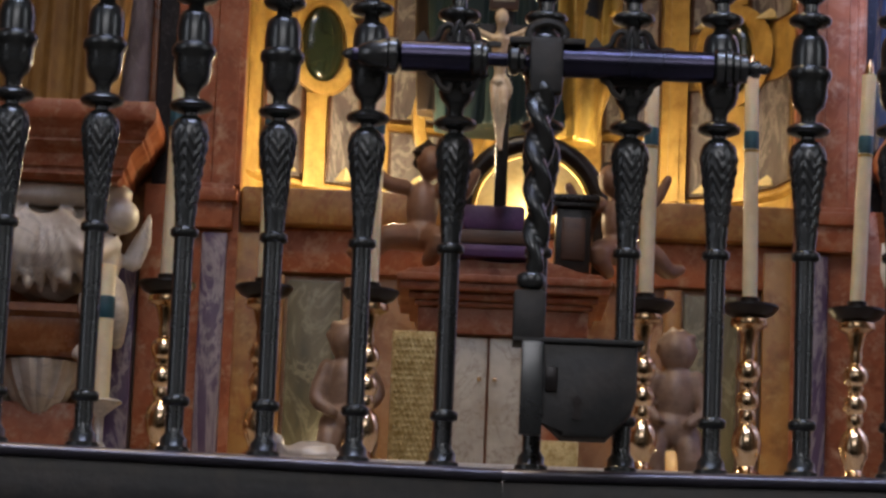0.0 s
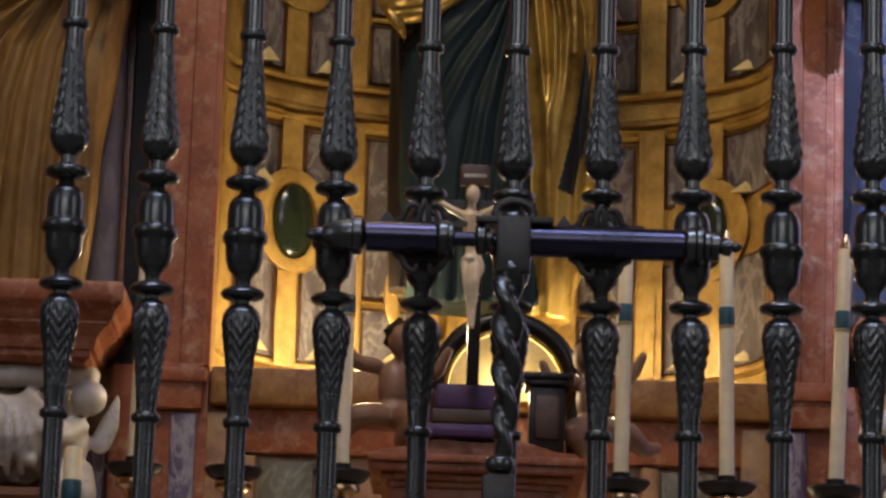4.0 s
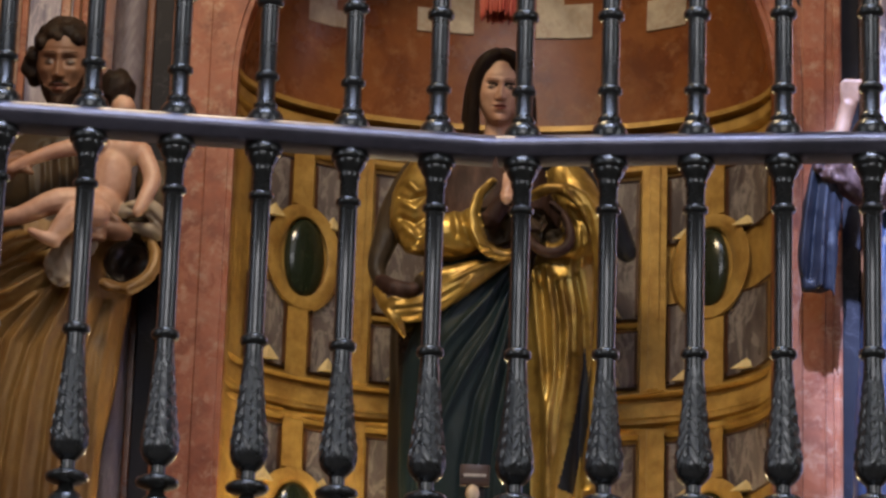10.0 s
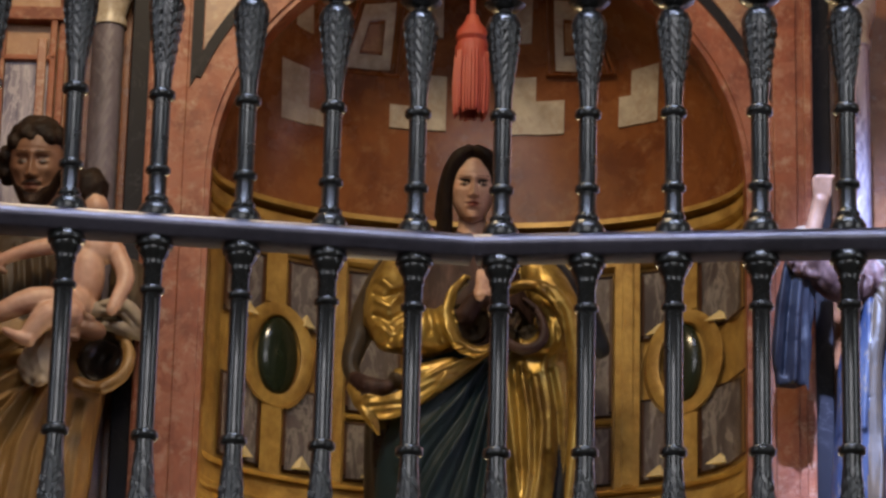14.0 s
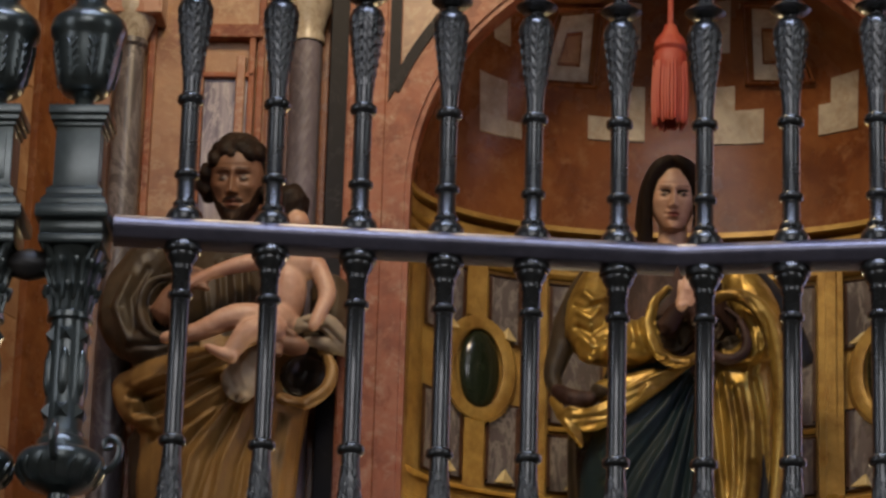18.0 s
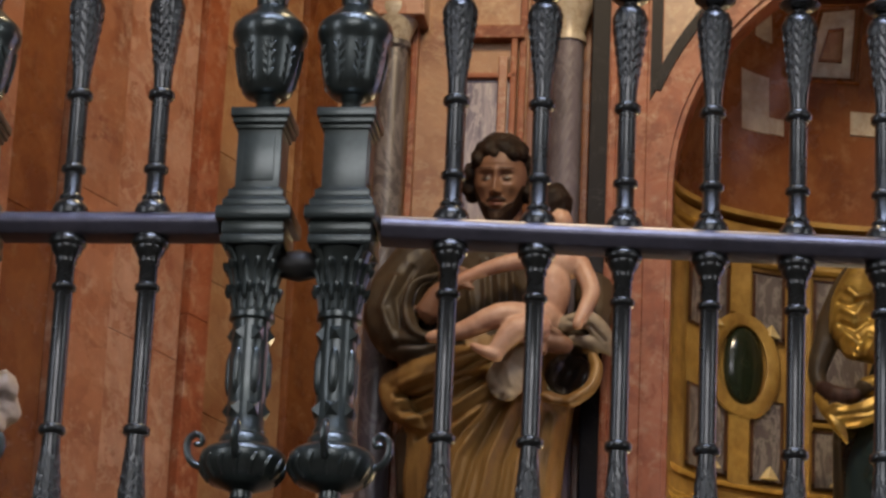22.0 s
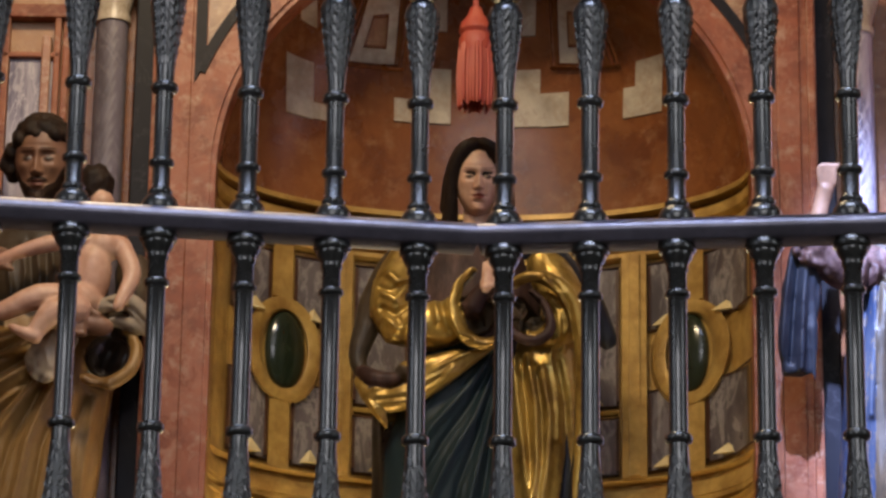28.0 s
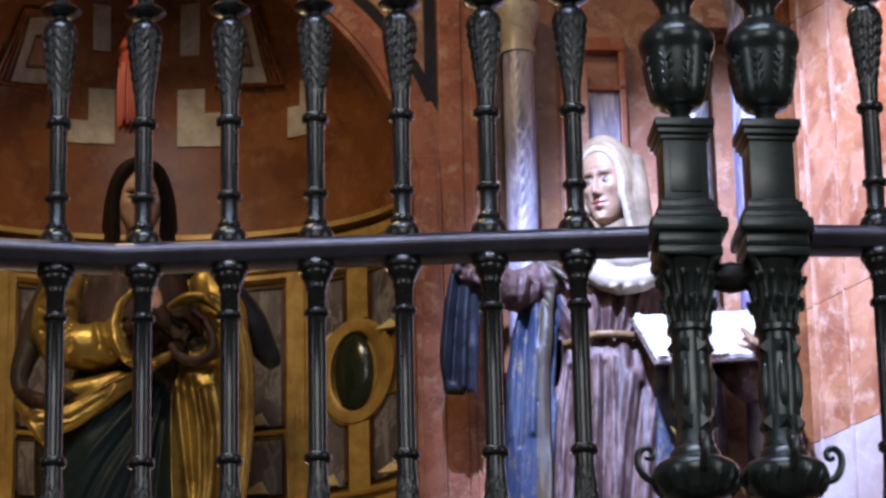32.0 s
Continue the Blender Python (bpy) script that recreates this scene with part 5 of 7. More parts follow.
def father(bm):
    GOLD, SKIN, HR, DARK, PALE, CLOTH, SHADE = range(7)
    y = 2.93
    robe(bm, [(3.44, -1.15, y, 0.17, 0.12), (3.8, -1.14, y, 0.19, 0.13), (4.1, -1.13, y, 0.215, 0.14), (4.38, -1.12, y, 0.235, 0.14), (4.46, -1.11, y, 0.18, 0.12)], 0.03, 8, 0.7, GOLD, swirl=0.4)
    # tunic and right sleeve
    robe(bm, [(4.36, -1.11, y, 0.19, 0.12), (4.55, -1.11, y, 0.19, 0.12), (4.66, -1.10, y, 0.18, 0.11), (4.75, -1.10, y, 0.10, 0.08), (4.80, -1.10, y, 0.05, 0.05)], 0.02, 12, 0.2, DARK, swirl=0.2)
    tube(bm, [(-1.284, 2.92, 4.744), (-1.369, 2.9, 4.629), (-1.389, 2.86, 4.51), (-1.326, 2.82, 4.426), (-1.217, 2.8, 4.437)], [0.066, 0.074, 0.080, 0.066, 0.045], 18, DARK)
    tube(bm, [(-1.261, 2.775, 4.604), (-1.314, 2.76, 4.574), (-1.334, 2.755, 4.508), (-1.311, 2.755, 4.445), (-1.25, 2.765, 4.422)], [0.014, 0.017, 0.018, 0.018, 0.014], 12, DARK)
    tube(bm, [(-1.281, 2.77, 4.498), (-1.255, 2.755, 4.541), (-1.217, 2.745, 4.565)], [0.034, 0.029, 0.024], 12, SKIN)
    for k in range(3):
        tube(bm, [(-1.224, 2.735, 4.575), (-1.183, 2.73, 4.586), (-1.161, 2.725, 4.569)] if k == 0 else [(-1.223, 2.735, 4.555), (-1.181, 2.725, 4.559), (-1.156, 2.72, 4.548)] if k == 1 else [(-1.231, 2.745, 4.594), (-1.196, 2.74, 4.609), (-1.169, 2.735, 4.598)], [0.012, 0.0105, 0.008], 8, SKIN)
    # neck, curled hair
    tube(bm, [(-1.095, 2.93, 4.774), (-1.104, 2.915, 4.867)], [0.052, 0.050], 14, SKIN)
    rnd = random.Random(4)
    hx, hy, hz = -1.109, 2.872, 4.908
    first = len(bm.verts)
    ball(bm, (hx, hy + 0.018, hz + 0.015), (0.080, 0.080, 0.105), HR)
    for k in range(190):
        a, b = rnd.uniform(-2.7, 2.7), rnd.uniform(-0.35, 1.5)
        px_, py_, pz_ = math.sin(a) * math.cos(b), -math.cos(a) * math.cos(b), math.sin(b)
        if py_ < -0.30 and pz_ < 0.50 + 0.08 * math.cos(5 * a):
            continue
        ball(bm, (hx + 0.086 * px_, hy + 0.004 + 0.086 * py_, hz + 0.118 * pz_), rnd.uniform(0.013, 0.023), HR, seg=10)
    for p, r in ((-0.082, 0.022), (-0.092, -0.004), (-0.098, -0.022), (-0.086, -0.034), (-0.078, -0.012), (0.082, 0.03), (0.088, 0.0), (0.086, -0.03), (0.080, -0.052)):
        ball(bm, (hx + p, hy - 0.004, hz + 0.012 + r), 0.021, HR, lumps=0.3, seg=12)
    nodded(bm, first, (hx, hy, hz), 14)
    # the child on his arm
    ball(bm, (-0.953, 2.765, 4.548), (0.056, 0.045, 0.100), PALE, (0, 6, 0))
    ball(bm, (-0.926, 2.775, 4.636), (0.060, 0.042, 0.046), PALE)
    ball(bm, (-0.972, 2.755, 4.476), (0.056, 0.050, 0.052), PALE)
    ball(bm, (-0.958, 2.8, 4.818), (0.054, 0.055, 0.056), HR, lumps=0.3)
    ball(bm, (-0.933, 2.785, 4.759), (0.034, 0.038, 0.036), PALE)
    tube(bm, [(-0.927, 2.78, 4.649), (-0.939, 2.79, 4.733)], [0.040, 0.028], 10, PALE)
    tube(bm, [(-0.876, 2.775, 4.64), (-0.841, 2.75, 4.552), (-0.86, 2.72, 4.479), (-0.872, 2.71, 4.444)], [0.027, 0.025, 0.018, 0.015], 12, PALE)
    tube(bm, [(-0.978, 2.75, 4.646), (-1.074, 2.735, 4.624), (-1.156, 2.725, 4.591), (-1.214, 2.72, 4.557)], [0.027, 0.023, 0.017, 0.012], 12, PALE)
    tube(bm, [(-0.987, 2.73, 4.468), (-1.078, 2.69, 4.463), (-1.171, 2.69, 4.421), (-1.262, 2.7, 4.404)], [0.042, 0.035, 0.026, 0.016], 12, PALE)
    tube(bm, [(-0.974, 2.71, 4.434), (-1.037, 2.67, 4.416), (-1.081, 2.665, 4.354)], [0.042, 0.034, 0.023], 12, PALE)
    tube(bm, [(-1.074, 2.66, 4.343), (-1.107, 2.655, 4.352), (-1.144, 2.655, 4.369)], [0.020, 0.016, 0.009], 10, PALE)
    # cloths, his left hand and sleeve, the mantle gathered at the waist
    ball(bm, (-1.053, 2.735, 4.308), (0.054, 0.020, 0.070), CLOTH, (0, 22, 0), 0.12, 24, 8)
    ball(bm, (-1.01, 2.73, 4.362), (0.040, 0.022, 0.040), CLOTH, (0, 22, 0), 0.12, 20, 8)
    tube(bm, [(-0.918, 2.755, 4.458), (-0.853, 2.75, 4.473), (-0.804, 2.755, 4.431), (-0.785, 2.765, 4.381)], [0.020, 0.026, 0.024, 0.008], 12, CLOTH)
    tube(bm, [(-0.894, 2.76, 4.42), (-0.834, 2.76, 4.413), (-0.794, 2.765, 4.39)], [0.014, 0.018, 0.010], 10, CLOTH)
    ball(bm, (-0.928, 2.725, 4.398), (0.048, 0.03, 0.028), SKIN, (0, 10, 0))
    for k in range(4):
        tube(bm, [(-0.956, 2.7, 4.398), (-0.994, 2.7, 4.407)] if k == 0 else [(-0.96, 2.7, 4.383), (-0.999, 2.7, 4.389)] if k == 1 else [(-0.955, 2.7, 4.367), (-0.993, 2.7, 4.37)] if k == 2 else [(-0.92, 2.705, 4.418), (-0.947, 2.7, 4.436)], [0.0115, 0.008], 8, SKIN)
    tube(bm, [(-0.85, 2.78, 4.404), (-0.823, 2.765, 4.349), (-0.836, 2.75, 4.282), (-0.887, 2.745, 4.248), (-0.955, 2.745, 4.259)], [0.015, 0.019, 0.020, 0.020, 0.016], 12, GOLD)
    ball(bm, (-0.9, 2.83, 4.348), (0.062, 0.045, 0.058), DARK)
    tube(bm, [(-0.85, y, 4.62), (-0.845, y - 0.05, 4.52), (-0.87, y - 0.1, 4.44)], [0.055, 0.055, 0.045], 12, DARK)
    tube(bm, [(-1.392, 2.88, 4.324), (-1.298, 2.82, 4.334), (-1.182, 2.79, 4.363), (-1.06, 2.78, 4.369)], [0.032, 0.050, 0.046, 0.03], 16, GOLD)
    tube(bm, [(-1.384, 2.87, 4.313), (-1.35, 2.85, 4.241), (-1.289, 2.84, 4.198)], [0.036, 0.036, 0.012], 14, GOLD)
    tube(bm, [(-1.325, 2.92, 4.186), (-1.311, 2.93, 4.032)], [0.05, 0.05], 10, DARK)


FATHER_FOLDS = [
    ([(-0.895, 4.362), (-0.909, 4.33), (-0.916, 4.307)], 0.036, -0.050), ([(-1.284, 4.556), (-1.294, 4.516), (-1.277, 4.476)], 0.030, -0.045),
    ([(-1.362, 4.295), (-1.242, 4.333), (-1.123, 4.383)], 0.010, 0.012), ([(-1.36, 4.261), (-1.24, 4.281), (-1.121, 4.343), (-1.077, 4.375)], 0.010, 0.014), ([(-1.335, 4.211), (-1.207, 4.239), (-1.112, 4.299), (-1.076, 4.344)], 0.011, 0.016),
    ([(-1.361, 4.279), (-1.241, 4.307), (-1.13, 4.362)], 0.006, -0.012), ([(-1.344, 4.236), (-1.216, 4.263), (-1.12, 4.324)], 0.006, -0.012), ([(-1.302, 4.171), (-1.191, 4.208), (-1.1, 4.272)], 0.008, -0.018),
    ([(-1.094, 4.249), (-1.186, 4.107), (-1.223, 3.952)], 0.011, 0.016), ([(-1.042, 4.25), (-1.102, 4.093), (-1.126, 3.954)], 0.012, 0.016), ([(-0.984, 4.243), (-1.027, 4.094), (-1.041, 3.955)], 0.012, 0.014), ([(-0.933, 4.233), (-0.953, 4.096), (-0.962, 3.957)], 0.012, 0.014), ([(-0.89, 4.233), (-0.9, 4.097), (-0.902, 3.958)], 0.010, 0.010), ([(-1.118, 4.264), (-1.248, 4.137), (-1.276, 3.951)], 0.010, 0.012),
    ([(-1.069, 4.249), (-1.143, 4.1), (-1.178, 3.953)], 0.008, -0.014), ([(-1.011, 4.243), (-1.062, 4.094), (-1.081, 3.954)], 0.008, -0.014), ([(-0.958, 4.236), (-0.99, 4.095), (-1.002, 3.956)], 0.008, -0.012), ([(-1.105, 4.257), (-1.217, 4.122), (-1.25, 3.951)], 0.008, -0.014),
    # pleats of the tunic and the wide sleeve
    ([(-1.144, 4.662), (-1.131, 4.566), (-1.135, 4.47)], 0.007, 0.009), ([(-1.105, 4.646), (-1.092, 4.566), (-1.092, 4.502)], 0.007, 0.009), ([(-1.063, 4.631), (-1.052, 4.567), (-1.052, 4.503)], 0.007, 0.009), ([(-1.179, 4.597), (-1.166, 4.517), (-1.172, 4.453)], 0.007, 0.008),
    ([(-1.124, 4.662), (-1.11, 4.502)], 0.005, -0.007), ([(-1.08, 4.647), (-1.069, 4.502)], 0.005, -0.007), ([(-1.379, 4.611), (-1.408, 4.514), (-1.369, 4.419)], 0.012, 0.012), ([(-1.335, 4.644), (-1.37, 4.547), (-1.352, 4.451)], 0.009, -0.010), ([(-1.368, 4.403), (-1.292, 4.404), (-1.217, 4.429)], 0.008, -0.008),
    ([(-1.092, 4.375), (-1.096, 4.328), (-1.073, 4.281)], 0.005, -0.005), ([(-1.039, 4.376), (-1.06, 4.328), (-1.043, 4.281)], 0.005, 0.006), ([(-0.899, 4.465), (-0.838, 4.45), (-0.799, 4.411)], 0.005, -0.008),
]
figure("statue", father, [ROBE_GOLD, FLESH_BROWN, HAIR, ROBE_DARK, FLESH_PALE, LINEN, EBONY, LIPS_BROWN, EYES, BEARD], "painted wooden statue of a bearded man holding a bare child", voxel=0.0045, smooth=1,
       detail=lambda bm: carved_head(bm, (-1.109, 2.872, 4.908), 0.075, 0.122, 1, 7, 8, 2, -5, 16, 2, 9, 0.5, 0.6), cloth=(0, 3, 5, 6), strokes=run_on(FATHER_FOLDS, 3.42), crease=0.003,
       # black dyes put the shade inside both sleeve openings into the paint
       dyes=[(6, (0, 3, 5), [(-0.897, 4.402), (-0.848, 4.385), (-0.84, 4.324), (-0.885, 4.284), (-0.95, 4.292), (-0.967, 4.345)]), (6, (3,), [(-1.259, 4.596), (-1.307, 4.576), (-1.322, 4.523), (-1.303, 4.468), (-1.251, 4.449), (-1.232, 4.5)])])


def nun(bm):
    HABIT, SKIN, VEIL, BLUE, WHITE_, DARK, PAGE, GREY_ = range(8)
    SLATE = 10
    y = 2.93
    body = [(3.44, 1.33, y, 0.24, 0.13), (3.8, 1.34, y, 0.23, 0.14), (4.2, 1.35, y, 0.19, 0.13), (4.47, 1.36, y, 0.145, 0.115), (4.60, 1.36, y, 0.165, 0.12), (4.72, 1.365, y, 0.17, 0.11), (4.82, 1.37, y, 0.07, 0.07)]
    robe(bm, body, 0.06, 9, 0.5, HABIT, swirl=0.3)
    folds(bm, body[:4], 9, 0.018, HABIT, 4, 0.8)
    folds(bm, body[3:6], 7, 0.013, HABIT, 6, 0.7)
    tube(bm, [(1.22, y - 0.06, 4.475), (1.30, y - 0.125, 4.483), (1.40, y - 0.13, 4.478), (1.47, y - 0.10, 4.47)], [0.011, 0.012, 0.012, 0.011], 8, GREY_)
    # wimple and veil round a head turned to her right
    tube(bm, [(1.368, 2.93, 4.747), (1.361, 2.91, 4.847)], [0.055, 0.046], 14, SKIN)
    spin = Matrix.Rotation(radians(-36), 3, "Z") @ Matrix.Rotation(radians(7), 3, "X")
    at = lambda u, f, v: Vector((1.351, 2.872, 4.932)) + spin @ Vector((0.068 * u, -0.068 * f, 0.116 * v))
    ball(bm, at(0.05, -0.32, 0.12), (0.088, 0.080, 0.116), VEIL, (0, 8, 0), seg=26)
    for su, fw, sv, r, m_ in ((0.93, 0.50, 0.80, 0.009, WHITE_), (1.08, 0.34, 0.97, 0.013, VEIL), (1.18, 0.02, 1.06, 0.019, VEIL)):
        pts = [at(su * math.sin(q), fw + 0.22 * max(0.0, math.cos(q)), sv * math.cos(q)) for q in np.linspace(-1.9, 1.9, 19)]
        tube(bm, [at(-su * 1.02, fw - 0.15, -1.15), *pts, at(su * 1.06, fw - 0.15, -1.0), at(su * 1.2, fw - 0.3, -1.55)], [r * 1.4, *[r] * 19, r * 1.3, r * 1.8], 10, m_)
    tube(bm, [at(1.30, -0.2, 0.5), at(1.42, -0.1, -0.2), at(1.45, -0.1, -0.9), at(1.6, -0.2, -1.6)], [0.022, 0.024, 0.026, 0.034], 10, VEIL)
    robe(bm, [(4.66, 1.36, y - 0.02, 0.15, 0.11), (4.74, 1.36, y - 0.03, 0.11, 0.09), (4.81, 1.36, y - 0.02, 0.065, 0.06), (4.88, 1.36, y - 0.01, 0.048, 0.05)], 0.03, 7, 0.3, VEIL, 40)
    tube(bm, [(1.268, 2.84, 4.739), (1.286, 2.8, 4.668), (1.358, 2.775, 4.62), (1.445, 2.79, 4.642), (1.507, 2.83, 4.689)], [0.022, 0.032, 0.036, 0.032, 0.024], 14, WHITE_)
    tube(bm, [(1.291, 2.82, 4.724), (1.347, 2.79, 4.686), (1.433, 2.8, 4.697), (1.495, 2.84, 4.741)], [0.022, 0.028, 0.028, 0.022], 12, WHITE_)
    tube(bm, [(1.149, 2.86, 4.709), (1.198, 2.83, 4.67), (1.234, 2.82, 4.635)], [0.010, 0.010, 0.008], 8, DARK)
    # raised right arm with the hanging cape
    tube(bm, [(1.24, y, 4.72), (1.14, y - 0.05, 4.64), (1.05, y - 0.10, 4.62), (0.985, y - 0.14, 4.68)], [0.065, 0.06, 0.055, 0.05], 12, HABIT)
    loop(bm, (0.975, y - 0.15, 4.71), 0.045, 0.030, 0.016, WHITE_, -20)
    loop(bm, (0.972, y - 0.15, 4.66), 0.052, 0.035, 0.014, HABIT, -20)
    tube(bm, [(0.975, y - 0.15, 4.70), (0.995, y - 0.16, 4.79), (1.005, y - 0.17, 4.83)], [0.024, 0.022, 0.024], 10, SKIN)
    for k in range(4):
        tube(bm, [(0.99 + 0.012 * k, y - 0.18, 4.835), (0.985 + 0.014 * k, y - 0.195, 4.875), (1.0 + 0.012 * k, y - 0.20, 4.885)], [0.009, 0.008, 0.007], 7, SKIN)
    cape = [(4.33, 0.925, y - 0.09, 0.040, 0.030), (4.42, 0.925, y - 0.09, 0.050, 0.036), (4.55, 0.938, y - 0.095, 0.050, 0.038), (4.66, 0.955, y - 0.10, 0.042, 0.036), (4.73, 0.968, y - 0.11, 0.026, 0.028)]
    robe(bm, cape, 0.16, 5, 0.4, SLATE, 40, 0.3)
    folds(bm, cape, 4, 0.013, SLATE, 5)
    tube(bm, [(0.955, y - 0.12, 4.58), (0.968, y - 0.12, 4.45), (0.972, y - 0.11, 4.31)], [0.010, 0.016, 0.006], 8, SLATE, 0.6)
    # blue mantle behind the arm and at her left
    left = [(3.44, 1.10, y + 0.02, 0.08, 0.08), (3.9, 1.11, y, 0.075, 0.08), (4.35, 1.125, y - 0.01, 0.065, 0.08), (4.68, 1.17, y, 0.06, 0.07)]
    robe(bm, left, 0.12, 5, 1.1, BLUE, 40, 0.3)
    folds(bm, left, 4, 0.018, BLUE, 2)
    tube(bm, [(1.19, y - 0.07, 4.70), (1.165, y - 0.09, 4.5), (1.15, y - 0.08, 4.3), (1.145, y - 0.08, 3.6)], [0.02, 0.02, 0.022, 0.025], 9, DARK)
    right = [(3.44, 1.50, y, 0.12, 0.10), (3.9, 1.50, y - 0.01, 0.11, 0.11), (4.3, 1.52, y - 0.02, 0.10, 0.11), (4.55, 1.52, y, 0.09, 0.10), (4.70, 1.50, y, 0.06, 0.08)]
    robe(bm, right, 0.12, 6, 2.0, BLUE, 40, 0.3)
    folds(bm, right[:3], 5, 0.022, BLUE, 8)
    # open book on her left arm
    m = Matrix.Translation((1.585, y - 0.19, 4.465)) @ Euler((radians(50), radians(-6), radians(10))).to_matrix().to_4x4()
    box(bm, -0.185, 0.185, -0.115, 0.115, -0.022, -0.010, 0.004, m, DARK)
    for s in (-1, 1):
        pages = bmesh.ops.create_grid(bm, x_segments=8, y_segments=2, size=0.5)
        for v in pages["verts"]:
            u = v.co.x + 0.5
            v.co = m @ Vector((s * (0.004 + 0.172 * u), v.co.y * 0.215, 0.016 * math.sin(math.pi * u) + 0.004))
        for f in {f for v in pages["verts"] for f in v.link_faces}:
            f.material_index = PAGE
        box(bm, min(0.004 * s, 0.172 * s), max(0.004 * s, 0.172 * s), -0.106, 0.106, -0.010, 0.003, 0.002, m, PAGE)
    tube(bm, [(1.52, y - 0.02, 4.66), (1.64, y - 0.04, 4.50), (1.72, y - 0.08, 4.38), (1.68, y - 0.16, 4.36)], [0.06, 0.07, 0.07, 0.055], 12, HABIT)
    ball(bm, (1.70, y - 0.22, 4.43), (0.045, 0.03, 0.026), SKIN, (0, -20, 0))
    for k in range(4):
        tube(bm, [(1.70 + 0.01 * k, y - 0.24, 4.435 - 0.010 * k), (1.665 + 0.008 * k, y - 0.262, 4.458 - 0.012 * k)], [0.010, 0.008], 7, SKIN)


NUN_FOLDS = [
    ([(1.295, 4.604), (1.302, 4.532), (1.287, 4.468)], 0.007, 0.012), ([(1.338, 4.597), (1.335, 4.532), (1.33, 4.469)], 0.007, 0.012), ([(1.38, 4.597), (1.372, 4.533), (1.356, 4.469)], 0.008, 0.012), ([(1.422, 4.605), (1.404, 4.533), (1.376, 4.469)], 0.007, 0.010),
    ([(1.316, 4.596), (1.315, 4.469)], 0.005, -0.010), ([(1.359, 4.597), (1.348, 4.469)], 0.005, -0.010), ([(1.186, 4.627), (1.222, 4.563), (1.257, 4.484)], 0.010, 0.014), ([(1.162, 4.595), (1.198, 4.531), (1.234, 4.468)], 0.007, -0.012), ([(1.217, 4.644), (1.245, 4.58), (1.27, 4.5)], 0.008, 0.010),
    ([(1.209, 4.42), (1.181, 4.247), (1.159, 4.015)], 0.012, 0.016), ([(1.255, 4.421), (1.234, 4.247), (1.214, 4.015)], 0.010, 0.014), ([(1.301, 4.421), (1.287, 4.248), (1.271, 4.015)], 0.010, 0.014), ([(1.339, 4.421), (1.332, 4.248), (1.324, 4.015)], 0.010, 0.014),
    ([(1.232, 4.405), (1.208, 4.247), (1.189, 4.015)], 0.007, -0.012), ([(1.277, 4.405), (1.261, 4.248), (1.244, 4.015)], 0.007, -0.012), ([(1.32, 4.405), (1.31, 4.248), (1.298, 4.015)], 0.007, -0.012),
    ([(1.39, 4.374), (1.361, 4.217), (1.339, 4.015)], 0.012, 0.016), ([(1.457, 4.327), (1.428, 4.186), (1.406, 4.016)], 0.014, 0.018), ([(1.419, 4.343), (1.395, 4.186), (1.373, 4.015)], 0.009, -0.016),
    ([(1.11, 4.643), (1.082, 4.467), (1.06, 4.215)], 0.009, 0.014), ([(1.147, 4.627), (1.135, 4.467), (1.12, 4.216)], 0.009, 0.012), ([(1.128, 4.627), (1.107, 4.435), (1.089, 4.184)], 0.006, -0.012),
    ([(0.912, 4.641), (0.894, 4.513), (0.883, 4.371)], 0.008, 0.012), ([(0.954, 4.641), (0.942, 4.513), (0.935, 4.324)], 0.008, 0.012), ([(0.933, 4.641), (0.918, 4.497), (0.908, 4.355)], 0.006, -0.012),
    ([(1.294, 4.664), (1.362, 4.635), (1.447, 4.652)], 0.006, -0.006),
]
figure("statue", nun, [BROCADE_HABIT, FLESH_NUN, VEIL_CLOTH, BLUE_MANTLE, LINEN, ROBE_DARK, WHITE, ROBE_GOLD, LIPS, EYES, SLATE_CLOTH], "painted wooden statue of a veiled nun holding an open book", voxel=0.0045, smooth=1,
       detail=lambda bm: carved_head(bm, (1.351, 2.872, 4.932), 0.068, 0.116, 1, 8, 9, 5, -36, 9, 0, None, 0.3, 0.8), cloth=(0, 3, 4, 5, 10), strokes=run_on(NUN_FOLDS, 3.42), crease=0.003)


# ---- niche panels, ovals and coffers ----
PX = 0.112                                # middle line of the panelling


def frame_bars(root, x0, x1, z0, z1, w, d0, d1, m, name="panel_moulding"):
    for a, b, c, d in ((x0, x1, z1 - w, z1), (x0, x1, z0, z0 + w), (x0, x0 + w, z0 + w, z1 - w), (x1 - w, x1, z0 + w, z1 - w)):
        part(name, curved(a, b, c, d, d0, d1), m, root)


def oval_ring(cx, cz, rx, rz, w, d0, d1):
    """A raised oval frame that lies on the niche's curve."""
    bm = bmesh.new()
    rows = []
    n = 40
    for i in range(n):
        a = 2 * math.pi * i / n
        row = []
        for q, d in ((0.0, d0), (0.12, d1), (0.55, d1 + 0.006), (0.88, d1), (1.0, d0)):
            x, z = cx + (rx + w * q) * math.cos(a), cz + (rz + w * q) * math.sin(a)
            row.append(bm.verts.new((x, on_niche(x) - d, z)))
        rows.append(row)
    for i in range(n):
        for j in range(4):
            bm.faces.new((rows[i][j], rows[(i + 1) % n][j], rows[(i + 1) % n][j + 1], rows[i][j + 1]))
    return bm


